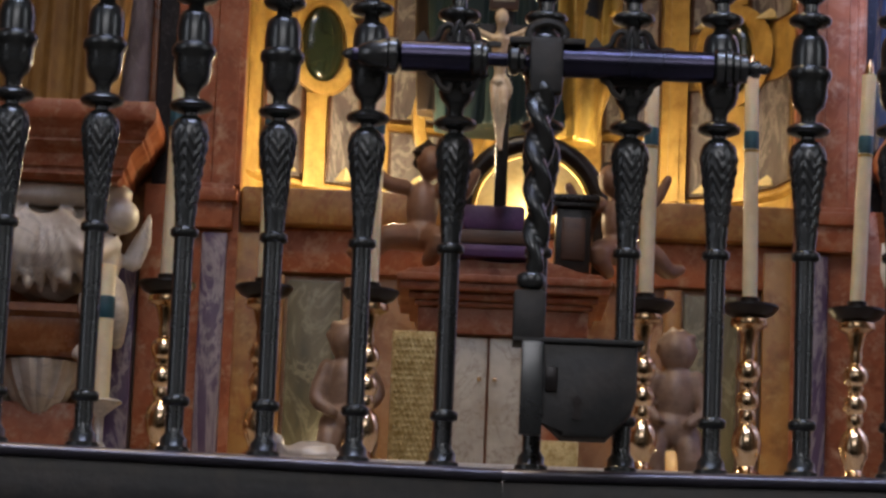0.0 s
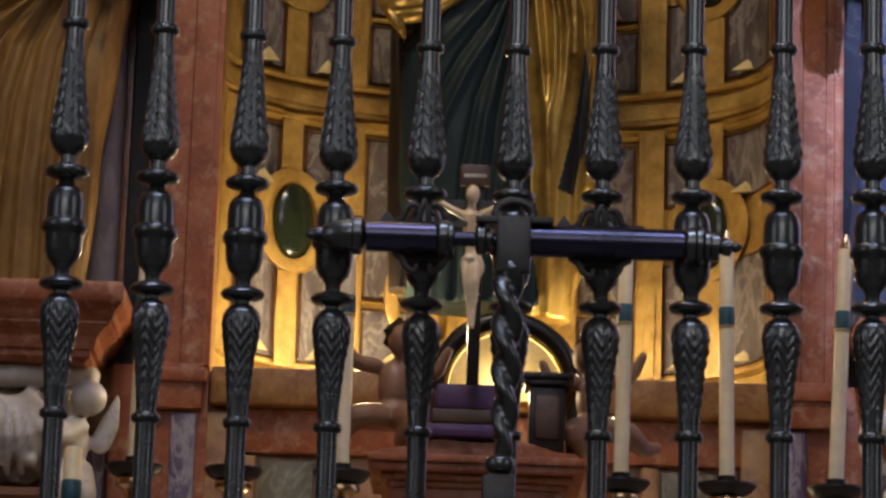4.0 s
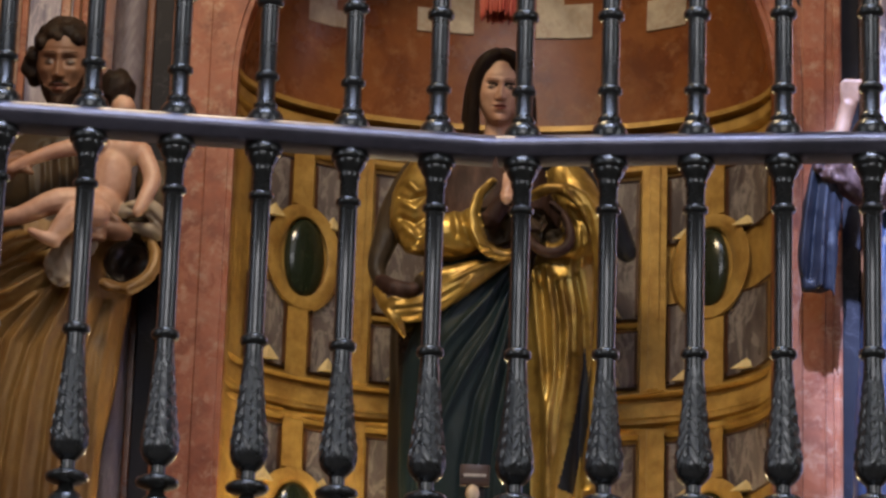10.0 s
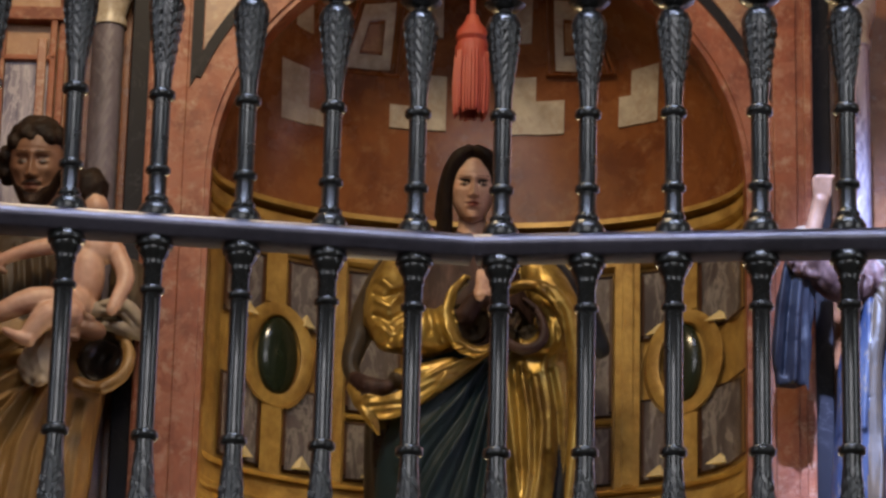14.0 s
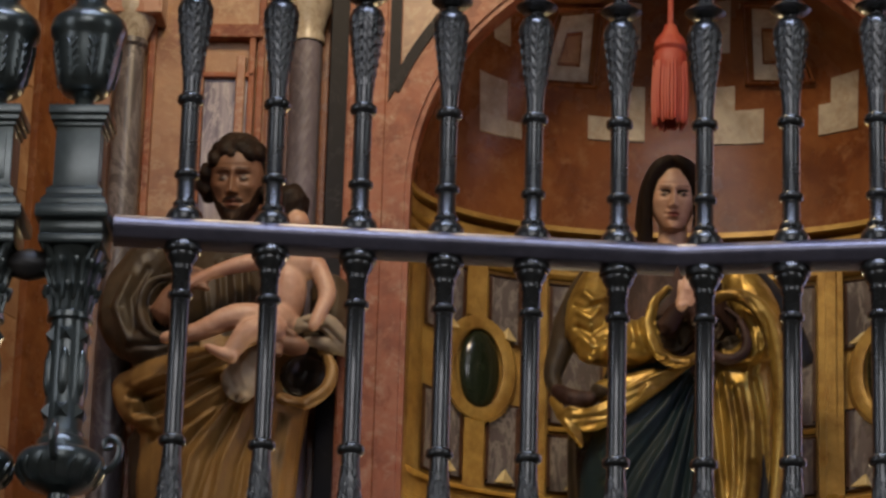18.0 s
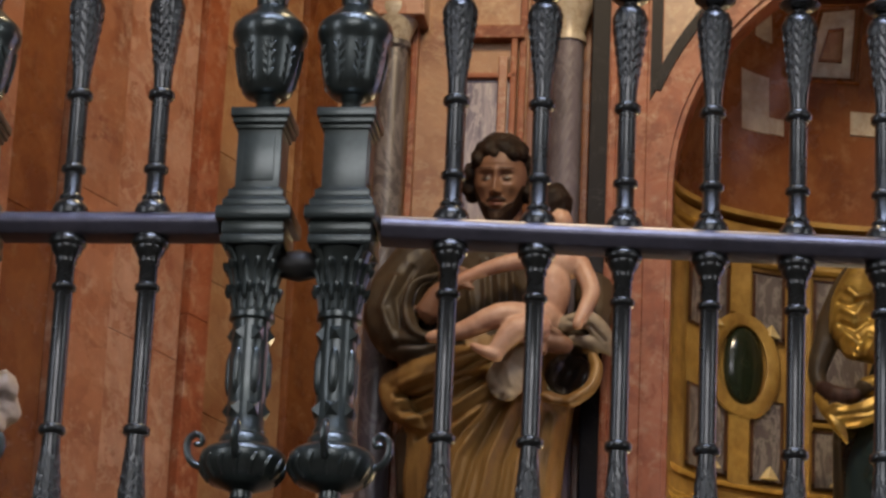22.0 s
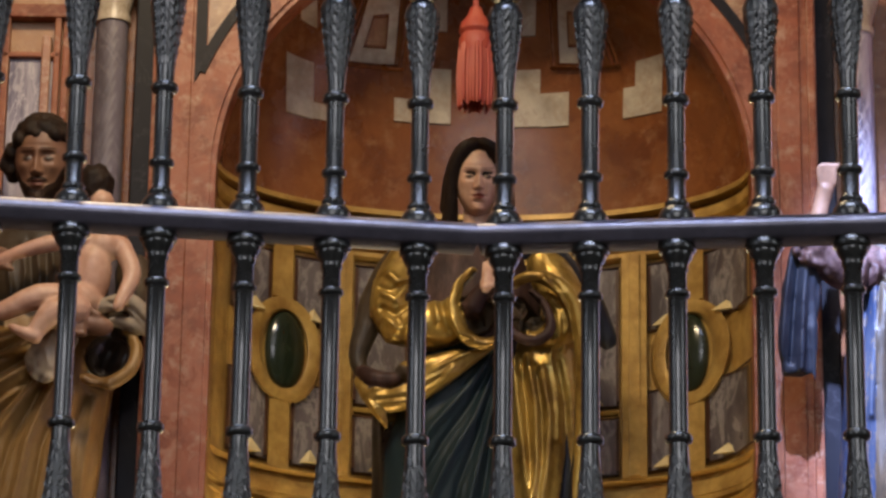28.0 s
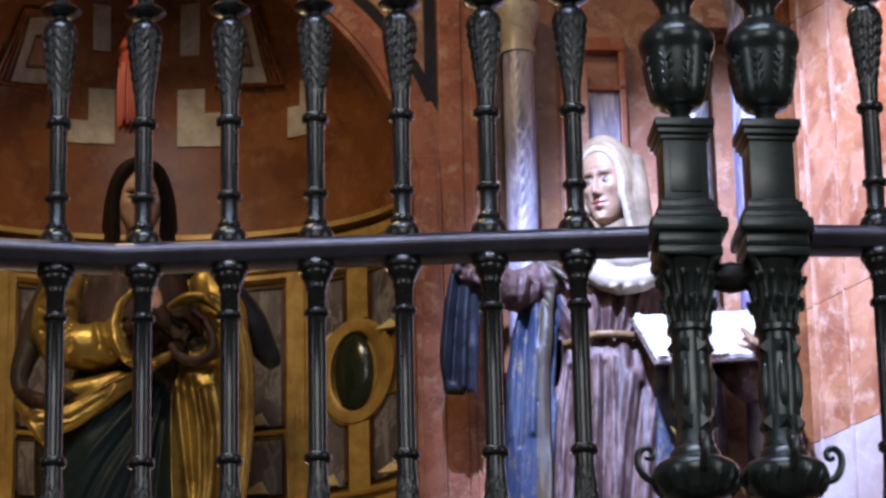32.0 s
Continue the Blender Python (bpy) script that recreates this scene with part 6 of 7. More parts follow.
def cabochon(cx, cz, rx, rz):
    bm = bmesh.new()
    ball(bm, (0, 0, 0), (rx, 0.03, rz), seg=32)
    k = (on_niche(cx + 0.02) - on_niche(cx - 0.02)) / 0.04
    bmesh.ops.transform(bm, matrix=pose(cx, on_niche(cx) - 0.012, cz, 0, 0, math.degrees(math.atan(k))), verts=bm.verts)
    return bm


def panel(x0, x1, z0, z1, m):
    """A marble inset with a brown border, and a gilt sill wedge coloured pale as its glint."""
    root = part("inset_panel", curved(x0, x1, z0, z1, -0.01, 0.008, max(4, int((x1 - x0) / 0.008))), m, niche)
    frame_bars(root, x0 - 0.002, x1 + 0.002, z0 - 0.002, z1 + 0.002, 0.009, 0.0, 0.016, WOOD)
    xm, w = (x0 + x1) / 2, min(0.045, (x1 - x0) * 0.40)
    y = on_niche(xm)
    bm = bmesh.new()
    v = [bm.verts.new(p) for p in ((xm - w, y - 0.006, z0 + 0.010), (xm + w, y - 0.006, z0 + 0.010), (xm + w * 0.3, y - 0.010, z0 + 0.050), (xm + w * 0.2, y - 0.040, z0 + 0.008))]
    for f in ((0, 3, 2), (3, 1, 2), (0, 1, 3), (0, 2, 1)):
        bm.faces.new([v[i] for i in f])
    part("gilt_sill", bm, GILT_LIT, root, "", False)
    return root


for s in (1, -1):
    X = lambda x: x if s > 0 else 2 * PX - x
    for zb, zt, zo, rz in ((4.175, 4.862, 4.532, 0.112), (3.36, 4.085, 3.778, 0.105)):
        for a, b, d in ((-0.640, -0.612, 0.030), (-0.492, -0.438, 0.026), (-0.338, -0.270, 0.040), (-0.318, -0.290, 0.052), (-0.105, -0.045, 0.036)):
            x0, x1 = sorted((X(a), X(b)))
            if a == -0.492:
                for c, e in ((zb, zo - rz - 0.03), (zo + rz + 0.03, zt)):
                    part("gilt_stile", curved(x0, x1, c, e, -0.01, d), GILT_PAINT, niche)
            else:
                part("gilt_stile", curved(x0, x1, zb, zt, -0.01, d), GILT_PAINT, niche)
        for c, e in ((zb - 0.004, zb + 0.022), (zt - 0.03, zt + 0.004)):
            x0, x1 = sorted((X(-0.64), X(0.02)))
            part("gilt_rail", curved(x0, x1, c, e, -0.01, 0.032), GILT_PAINT, niche)
        part("oval_frame", oval_ring(X(-0.456), zo, 0.061, rz, 0.045, -0.006, 0.032), GILT_PAINT, niche)
        part("oval_cabochon", cabochon(X(-0.456), zo, 0.064, rz + 0.003), CABOCHON, niche, "dark green polished oval stone")
        for a, b in ((-0.604, -0.498), (-0.432, -0.345)):
            x0, x1 = sorted((X(a), X(b)))
            panel(x0, x1, zb + 0.03, zo - rz * 0.78, UMBER)
            panel(x0, x1, zo + rz * 0.78, zt - 0.04, UMBER)
        x0, x1 = sorted((X(-0.262), X(-0.112)))
        panel(x0, x1, zb + 0.03, zb + 0.20, UMBER)
        panel(x0, x1, zb + 0.23, zt - 0.04, UMBER)
        part("gilt_rail", curved(x0, x1, zb + 0.204, zb + 0.226, -0.01, 0.03), GILT_PAINT, niche)
    part("oval_frame", oval_ring(X(-0.075), 3.60, 0.085, 0.125, 0.045, -0.006, 0.034), GILT_PAINT, niche)
    for a, b in ((-0.604, -0.498), (-0.432, -0.345), (-0.262, -0.112)):
        x0, x1 = sorted((X(a), X(b)))
        part("gilt_cornice_block", curved(x0 - 0.006, x1 + 0.006, 4.070, 4.088, 0.0, 0.044), GILT, niche)


def dome_y(x, z):
    ph = math.asin(min(0.999, max(0.0, (z - 4.96) / (RN + 0.03))))
    c = math.cos(ph)
    u = max(-1.0, min(1.0, (x - CX) / (RN * c)))
    return YF + 0.06 + 0.44 * math.sqrt(1 - u * u) * c ** 0.6


def dome_quad(q, d0, d1, n=5):
    """A slab on the half dome between four corners (x, z)."""
    bm = bmesh.new()
    at = lambda i, j: tuple((1 - i) * ((1 - j) * q[0][k] + j * q[3][k]) + i * ((1 - j) * q[1][k] + j * q[2][k]) for k in (0, 1))
    pts = [[at(i / n, j / n) for i in range(n + 1)] for j in range(n + 1)]
    fr = [[bm.verts.new((x, dome_y(x, z) - d1, z)) for x, z in row] for row in pts]
    bk = [[bm.verts.new((x, dome_y(x, z) - d0, z)) for x, z in row] for row in pts]
    for j in range(n):
        for i in range(n):
            bm.faces.new((fr[j][i], fr[j][i + 1], fr[j + 1][i + 1], fr[j + 1][i]))
    edge = [(0, i) for i in range(n)] + [(j, n) for j in range(n)] + [(n, n - i) for i in range(n)] + [(n - j, 0) for j in range(n)]
    for (j, i), (q_, p) in zip(edge, edge[1:] + edge[:1]):
        bm.faces.new((fr[j][i], bk[j][i], bk[q_][p], fr[q_][p]))
    return bm


def coffer(low_l, low_r, up_r, up_l):
    """A tapering coffer: red mouldings round a cream border with a slot of ochre marble in it."""
    c = [low_l, low_r, up_r, up_l]
    mx, mz = sum(p[0] for p in c) / 4, sum(p[1] for p in c) / 4
    grow = lambda k: [(mx + (x - mx) * k, mz + (z - mz) * (0.25 * k + 0.75 if k > 1 else k)) for x, z in c]
    steps = [(1.62, 1.50, RED_DARK, 0.024), (1.42, 1.34, RED, 0.014), (1.20, 1.12, RED_DARK, 0.018), (1.0, 0.52, PALE_INLAY, 0.010), (0.50, 0.44, RED_DARK, 0.016)]
    for k0, k1, m, d in steps:
        o, i = grow(k0), grow(k1)
        for a in range(4):
            b = (a + 1) % 4
            part("coffer_border", dome_quad([o[a], o[b], i[b], i[a]], -0.01, d), m, niche)
    part("coffer_ground", dome_quad(grow(0.44), -0.01, 0.004), ORANGE, niche)


coffer((-0.295, 5.412), (-0.165, 5.425), (-0.150, 5.600), (-0.240, 5.575))
coffer((0.318, 5.440), (0.440, 5.424), (0.388, 5.600), (0.306, 5.618))
for rects in (((-0.470, -0.394, 5.235, 5.385), (-0.396, -0.352, 5.238, 5.282)), ((-0.074, 0.002, 5.270, 5.426), (-0.162, -0.072, 5.268, 5.334)), ((0.183, 0.262, 5.264, 5.427), (0.260, 0.345, 5.262, 5.358)),
              ((0.533, 0.607, 5.266, 5.413), (0.500, 0.535, 5.265, 5.348)), ((-0.062, -0.012, 5.53, 5.64), (0.19, 0.245, 5.52, 5.645), (-0.43, -0.385, 5.47, 5.53))):
    for a, b, c, e in rects:
        part("pale_inlay", dome_quad([(a, c), (b, c), (b, e), (a, e)], -0.01, 0.007), PALE_INLAY, niche, "pale marble inlay")

# ---- hanging tassel of the sanctuary lamp ----
tassel = empty("lamp_tassel", (0.062, 2.75, 0), 0, "red silk tassel hanging on a cord from the vault", "tassel")
part("tassel_knot", lathe([(5.20, 0.043), (5.235, 0.046), (5.25, 0.040), (5.262, 0.046), (5.285, 0.040), (5.31, 0.022), (5.33, 0.016)], 24), RED_CLOTH, tassel)
for i in range(30):
    a = 2 * math.pi * i / 30
    r = 0.040 + 0.004 * math.sin(5 * i)
    part("fringe_strand", tube(bmesh.new(), [(r * math.cos(a), r * math.sin(a), 5.215), ((r + 0.004) * math.cos(a), (r + 0.004) * math.sin(a), 5.13), ((r + 0.002) * math.cos(a), (r + 0.002) * math.sin(a), 5.045 + 0.006 * math.sin(9 * i))], [0.0055, 0.006, 0.005], 5), RED_CLOTH, tassel)
part("cord", lathe([(5.32, 0.008), (7.6, 0.008)], 8), RED_CLOTH, tassel)

# ---- side bays ----
pale = tagged(part("pale_column", lathe([(3.3, 0.055), (3.36, 0.055), (3.38, 0.042), (5.5, 0.039), (5.52, 0.05), (5.6, 0.055)], 24, (1.765, 2.98, 0)), LILAC), "pale violet marble half column at the chapel corner", "column", "marble columns")


def moulding(rows, back):
    """A block whose half width w and depth d change with height."""
    bm = bmesh.new()
    rr = [[bm.verts.new(p) for p in ((-w, -d, z), (w, -d, z), (w, back, z), (-w, back, z))] for z, w, d in rows]
    for a, b in zip(rr, rr[1:]):
        for i in range(4):
            bm.faces.new((a[i], a[(i + 1) % 4], b[(i + 1) % 4], b[i]))
    bm.faces.new(rr[0])
    bm.faces.new(rr[-1])
    return bm


for s in (1, -1):
    X = lambda x: x if s > 0 else 2 * CX - x
    sp2 = lambda a, b: sorted((X(a), X(b)))
    bay = empty("side_bay", (0, 0, 0), 0, "side bay of the altarpiece in red and ochre marble", "altarpiece", "", "structure")
    for a, b, z0, z1, y0, m in ((-1.75, -0.83, 3.30, 7.0, 3.11, ORANGE if s > 0 else RED_WALL), (-1.70, -1.50, 3.35, 6.8, 3.09, ORANGE if s > 0 else RED_WALL), (-0.886, -0.829, 3.30, 6.8, 3.045, BLACK), (-1.405, -1.385, 3.35, 6.8, 3.08, RED),
                                (-1.262, -1.243, 4.0, 5.46, 3.075, RED), (-1.118, -1.10, 4.0, 5.46, 3.075, RED), (-1.095, -1.075, 3.4, 6.8, 3.085, RED), (-1.262, -1.10, 5.30, 5.315, 3.075, RED), (-1.262, -1.08, 5.42, 5.46, 3.07, RED),
                                (-1.07, -0.89, 3.35, 6.8, 3.10, RED_DARK), (-1.555, -1.36, 5.46, 5.56, 2.99, PINK)):
        part("marble_slab", bx(*sp2(a, b), y0, 3.2, z0, z1, 0.004), m, bay, "", False)
    part("pale_panel", bx(*sp2(-1.242, -1.119), 3.092, 3.2, 4.2, 5.30, 0.003), LILAC, bay, "pale streaked marble panel", False)
    part("small_panel", bx(*sp2(-1.15, -1.125), 3.06, 3.10, 5.10, 5.36, 0.004), PINK, bay, "", False)
    col = tagged(part("marble_column", lathe([(3.46, 0.062), (3.50, 0.062), (3.52, 0.05), (3.54, 0.056), (3.56, 0.046), (4.4, 0.047), (5.37, 0.040), (5.38, 0.048), (5.395, 0.048)], 28, (X(-1.45), 3.055, 0)), GREY),
                 "dark grey veined marble column beside the statue", "column", "marble columns")
    part("capital", lathe([(5.395, 0.042), (5.42, 0.05), (5.46, 0.066), (5.48, 0.07), (5.50, 0.07)], 24, (X(-1.45), 3.055, 0)), CREAM, col, "cream marble capital")
    tw = lathe(fine([(3.44, 0.047), (5.385, 0.043)], 0.008), 48, (0, 0, 0), wave=lambda z, a: 1 + 0.028 * math.cos(z * 150 + 26 * abs((a * 3 / (2 * math.pi)) % 1.0 - 0.5)))
    bmesh.ops.translate(tw, vec=(X(-0.951), 3.035, 0), verts=tw.verts)
    # right shaft takes paler lilac: the blue beam on it is in the colour
    col = tagged(part("carved_column", tw, MAUVE if s > 0 else LILAC), "pale violet marble column with a chevron-carved shaft", "column", "carved columns")
    part("capital", lathe([(5.385, 0.05), (5.40, 0.05), (5.42, 0.044), (5.47, 0.058), (5.50, 0.066), (5.53, 0.066)], 24, (X(-0.951), 3.035, 0)), CREAM, col, "cream marble capital")
    part("base", lathe([(3.36, 0.062), (3.40, 0.062), (3.42, 0.05), (3.44, 0.056), (3.46, 0.046)], 24, (X(-0.951), 3.035, 0)), CREAM, col)
    # bracket under the statue: moulded shelf and a white carved corbel
    shelf = empty("statue_bracket", (X(-1.14), 2.86, 0), 0, "red marble bracket shelf under a statue", "bracket", "statue brackets")
    for nm, rows in (("shelf_neck", [(3.25, 0.19, 0.10), (3.265, 0.205, 0.112), (3.28, 0.205, 0.112), (3.285, 0.215, 0.12), (3.315, 0.222, 0.125)]),
                     ("shelf_ovolo", [(3.315, 0.222, 0.125), (3.335, 0.24, 0.14), (3.345, 0.255, 0.152), (3.352, 0.255, 0.152), (3.356, 0.262, 0.158), (3.375, 0.268, 0.165)]),
                     ("shelf_slab", [(3.375, 0.268, 0.165), (3.395, 0.285, 0.178), (3.402, 0.29, 0.182), (3.438, 0.29, 0.182), (3.45, 0.282, 0.175)])):
        part(nm, moulding(rows, 0.25), RED, shelf)
    part("base_block", moulding([(2.80, 0.14, 0.02), (2.82, 0.15, 0.03), (2.90, 0.15, 0.03), (2.915, 0.165, 0.045), (2.935, 0.165, 0.045)], 0.25), RED_DARK, shelf)
    part("fluted_drop", lathe(fine([(2.66, 0.03), (2.70, 0.07), (2.76, 0.10), (2.795, 0.11)], 0.01), 40, (0, 0.09, 0), wave=lambda z, a: 1 + 0.06 * math.cos(14 * a)), WHITE, shelf, "white marble fluted drop")
    def corbel(bm, X=X, s=s):
        x, y = X(-1.14), 2.86
        rnd = random.Random(21)
        ball(bm, (x, y + 0.05, 3.12), (0.17, 0.09, 0.165), 0, lumps=0.25)
        tube(bm, [(x - 0.2, y + 0.0, 3.235), (x, y - 0.05, 3.225), (x + 0.2, y, 3.235)], [0.03, 0.036, 0.03], 12, 0)
        for k in range(11):                 # swags and leaves
            a = -1.15 + 0.23 * k
            c, q = math.sin(a), math.cos(a)
            tube(bm, [(x + 0.05 * c, y - 0.06, 3.19 - 0.03 * q), (x + 0.13 * c, y - 0.075, 3.15 - 0.09 * q), (x + 0.165 * c, y - 0.02, 3.13 - 0.16 * q)], [0.012, rnd.uniform(0.015, 0.024), 0.010], 8, 0)
        for k in range(14):
            ball(bm, (x + rnd.uniform(-0.14, 0.14), y - 0.05, rnd.uniform(2.98, 3.20)), (rnd.uniform(0.012, 0.026), 0.022, rnd.uniform(0.012, 0.026)), 0, seg=10)
        for e in (-1, 1):
            cx = x + 0.155 * e
            ball(bm, (cx + 0.045 * e, y - 0.02, 3.175), 0.047, 0)
            ball(bm, (cx, y, 3.06), (0.05, 0.05, 0.075), 0)
            tube(bm, [(cx + 0.03 * e, y - 0.02, 3.10), (cx - 0.03 * e, y - 0.08, 3.06), (cx - 0.09 * e, y - 0.07, 3.12)], [0.024, 0.021, 0.016], 9, 0)
            tube(bm, [(cx, y - 0.01, 3.0), (cx - 0.02 * e, y - 0.06, 2.93), (cx + 0.0 * e, y - 0.04, 2.86), (cx - 0.045 * e, y - 0.07, 2.80)], [0.036, 0.034, 0.027, 0.018], 9, 0)
            tube(bm, [(cx + 0.03 * e, y, 2.99), (cx + 0.05 * e, y - 0.05, 2.92), (cx + 0.05 * e, y - 0.02, 2.84)], [0.034, 0.032, 0.02], 9, 0)
            tube(bm, [(cx + 0.075 * e, y + 0.02, 3.06), (cx + 0.10 * e, y + 0.02, 3.12), (cx + 0.115 * e, y + 0.02, 3.19)], [0.03, 0.026, 0.006], 9, 0, 0.5)
    figure("carved_corbel", corbel, [WHITE], "white marble corbel carved with cherubs and leaves", "corbel", 0.006, 2)


# ---- the altar and what stands on it ----
def slab(root, name, x0, x1, y0, y1, z0, z1, m, label="", bevel=0.005):
    return part(name, bx(x0, x1, y0, y1, z0, z1, bevel), m, root, label)


pred = empty("altar_base_wall", (0, 0, 0), 0, "lower wall of the altarpiece with marble panels", "altarpiece", "", "structure")
slab(pred, "base_wall", -1.72, 1.92, 3.06, 3.30, 0.6, 3.30, ORANGE)
slab(pred, "ledge", -0.64, 0.83, 2.985, 3.10, 3.20, 3.30, YELLOW, "yellow marble ledge", 0.012)
slab(pred, "red_band", -0.64, 0.83, 3.03, 3.10, 3.08, 3.20, RED)
for s in (1, -1):
    X = lambda x: x if s > 0 else 2 * CX - x
    for a, b, z0, z1, y0, m in ((-0.506, -0.362, 2.45, 3.06, 3.035, GREEN), (-0.738, -0.672, 2.45, 3.17, 2.98, PURPLE), (-0.972, -0.908, 2.45, 3.07, 2.98, PURPLE), (-0.56, -0.515, 2.45, 3.07, 3.02, YELLOW), (-0.355, -0.31, 2.45, 3.07, 3.02, YELLOW),
                                (-0.665, -0.57, 2.45, 3.18, 3.012, YELLOW), (-0.90, -0.745, 2.45, 3.30, 3.01, RED), (-1.40, -0.985, 2.45, 2.69, 2.92, RED), (-1.32, -1.20, 2.69, 2.80, 2.98, GREEN), (-0.83, -0.66, 3.18, 3.30, 2.968, RED), (-0.84, -0.65, 3.25, 3.285, 2.955, RED)):
        x0, x1 = sorted((X(a), X(b)))
        slab(pred, "marble_panel", x0, x1, y0, 3.08, z0, z1, m)
table = empty("altar", (0, 0, 0), 0, "stone altar table with a moulded top", "altar")
slab(table, "altar_body", -1.05, 1.2, 2.2, 2.94, 0.6, 2.40, CREAM)
slab(table, "altar_top", -1.12, 1.28, 2.1, 2.95, 2.40, 2.48, WHITE, "", 0.012)


def candlestick(x, y, z, tall):
    root = empty("candlestick", (x, y, z), 0, "polished turned brass candlestick with a dark drip pan on the altar", "candlestick", "altar candlesticks")
    part("base", lathe([(0.0, 0.055), (0.012, 0.055), (0.018, 0.045), (0.03, 0.025), (0.045, 0.018)], 28), BRASS, root)
    part("stem", lathe([(0.03, 0.018), (0.050, 0.024), (0.075, 0.035), (0.10, 0.0375), (0.125, 0.032), (0.145, 0.016), (0.152, 0.020), (0.165, 0.022), (0.176, 0.018), (0.186, 0.026), (0.20, 0.030), (0.216, 0.026), (0.228, 0.014),
                                     (0.236, 0.020), (0.246, 0.020), (0.255, 0.028), (0.272, 0.032), (0.290, 0.026), (0.302, 0.013), (0.318, 0.016), (0.332, 0.013), (0.348, 0.018), (0.368, 0.022), (0.380, 0.030)], 28), BRASS, root)
    part("cup", lathe([(0.372, 0.020), (0.385, 0.044), (0.395, 0.046), (0.402, 0.043)], 28), BRASS, root)
    part("drip_pan", lathe([(0.400, 0.030), (0.414, 0.058), (0.430, 0.071), (0.436, 0.070), (0.430, 0.060), (0.424, 0.022)], 32), EBONY, root, "black drip pan")
    part("socket", lathe([(0.424, 0.022), (0.455, 0.024), (0.456, 0.019)], 20), EBONY, root, "black candle socket")
    c = empty("candle", (x, y, z + 0.44), 0, "tall ivory wax altar candle with a blue and gold ornament", "candle", "altar candles")
    part("wax", lathe([(0.0, 0.0185), (tall * 0.5, 0.0180), (tall - 0.004, 0.0172), (tall, 0.0150)], 20), WAX, c)
    part("follower", lathe([(tall - 0.002, 0.012), (tall + 0.02, 0.010), (tall + 0.032, 0.004), (tall + 0.04, 0.002)], 12), BRASS, c, "small brass tip")
    band = part("ornament", lathe([(tall - 0.20, 0.0183), (tall - 0.195, 0.0195), (tall - 0.160, 0.0192), (tall - 0.155, 0.0176)], 20), TEAL, c, "blue enamel ornament with a gold edge")
    part("gold_edge", lathe(ring(tall - 0.205, 0.0196, 0.006, 0.018), 16), GILT, band)
    return c


for x, lean in ((-0.768, 0.6), (-0.530, 0.2), (-0.270, 0.0), (0.402, 0.3), (0.657, -0.8), (0.919, 2.0)):
    c = candlestick(x, 2.3, 2.48, 0.585)
    c.matrix_basis = c.matrix_basis @ pose(0, 0, 0, 0, lean, 0)
c = empty("paschal_candle", (-0.916, 2.3, 2.48), 0, "short thick ivory candle with a blue ornament on a dish", "candle")
part("dish", lathe([(0.0, 0.03), (0.01, 0.03), (0.04, 0.012), (0.10, 0.012), (0.125, 0.04), (0.135, 0.055), (0.14, 0.05), (0.135, 0.03)], 24), WHITE, c, "pale stone dish")
part("wax", lathe([(0.135, 0.0225), (0.47, 0.0225), (0.474, 0.020)], 22), WAX, c)
part("ornament", lathe([(0.34, 0.0226), (0.345, 0.0245), (0.39, 0.0245), (0.395, 0.0226)], 22), TEAL, c, "blue enamel ornament")
for x in (1.03,):
    c = empty("thin_candle", (x, 2.3, 2.48), 0, "thin ivory candle in a small black holder", "candle")
    part("holder", lathe([(0, 0.035), (0.012, 0.035), (0.02, 0.014), (0.05, 0.014), (0.06, 0.02), (0.075, 0.02)], 16), EBONY, c)
    part("wax", lathe([(0.07, 0.0085), (0.40, 0.008)], 12), WAX, c)

# tabernacle
tab = empty("tabernacle", (0, 0, 0), 0, "red marble tabernacle with cream marble doors", "tabernacle")
slab(tab, "body", -0.13, 0.26, 2.62, 2.95, 2.48, 2.87, RED)
for a, b in ((-0.066, 0.024), (0.030, 0.120)):
    d = slab(tab, "door", a, b, 2.598, 2.63, 2.48, 2.856, CREAM, "cream veined marble door")
    part("knob", ball(bmesh.new(), ((0.006 if a < 0 else 0.045), 2.592, 2.75), 0.006, seg=10), BRASS, d)
slab(tab, "base_panel", 0.13, 0.26, 2.58, 2.62, 2.48, 2.60, BROCADE, "gold relief panel")
for x0, x1, y0, z0, z1 in ((-0.155, 0.276, 2.585, 2.862, 2.93), (-0.165, 0.286, 2.575, 2.93, 2.945), (-0.18, 0.30, 2.56, 2.945, 2.965), (-0.205, 0.325, 2.53, 2.965, 2.985), (-0.212, 0.332, 2.52, 2.985, 3.005)):
    slab(tab, "cornice", x0, x1, y0, 2.95, z0, z1, RED, "", 0.006)
ped = [(-0.20, 3.005), (0.32, 3.005), (0.30, 3.02), (0.24, 3.022), (0.20, 3.04), (0.15, 3.052), (0.10, 3.042), (0.06, 3.036), (0.02, 3.042), (-0.03, 3.052), (-0.08, 3.04), (-0.12, 3.022), (-0.18, 3.02)]
part("pediment", prism(ped, 2.545, 2.93, bevel=0.004), RED, tab, "curved red marble pediment")
slab(tab, "inner_step", -0.10, 0.22, 2.66, 2.95, 3.03, 3.06, WOOD)
t2 = empty("brocade_panel", (0, 0, 0), 0, "gold embossed panel leaning beside the tabernacle", "panel")
slab(t2, "sheet", -0.216, -0.106, 2.56, 2.575, 2.48, 2.862, BROCADE)
bm = bmesh.new()
for i in range(8):
    for j in range(24):
        ball(bm, (-0.205 + 0.0125 * i + 0.006 * (j % 2), 2.559, 2.50 + 0.0148 * j), (0.0045, 0.004, 0.0055), seg=8)
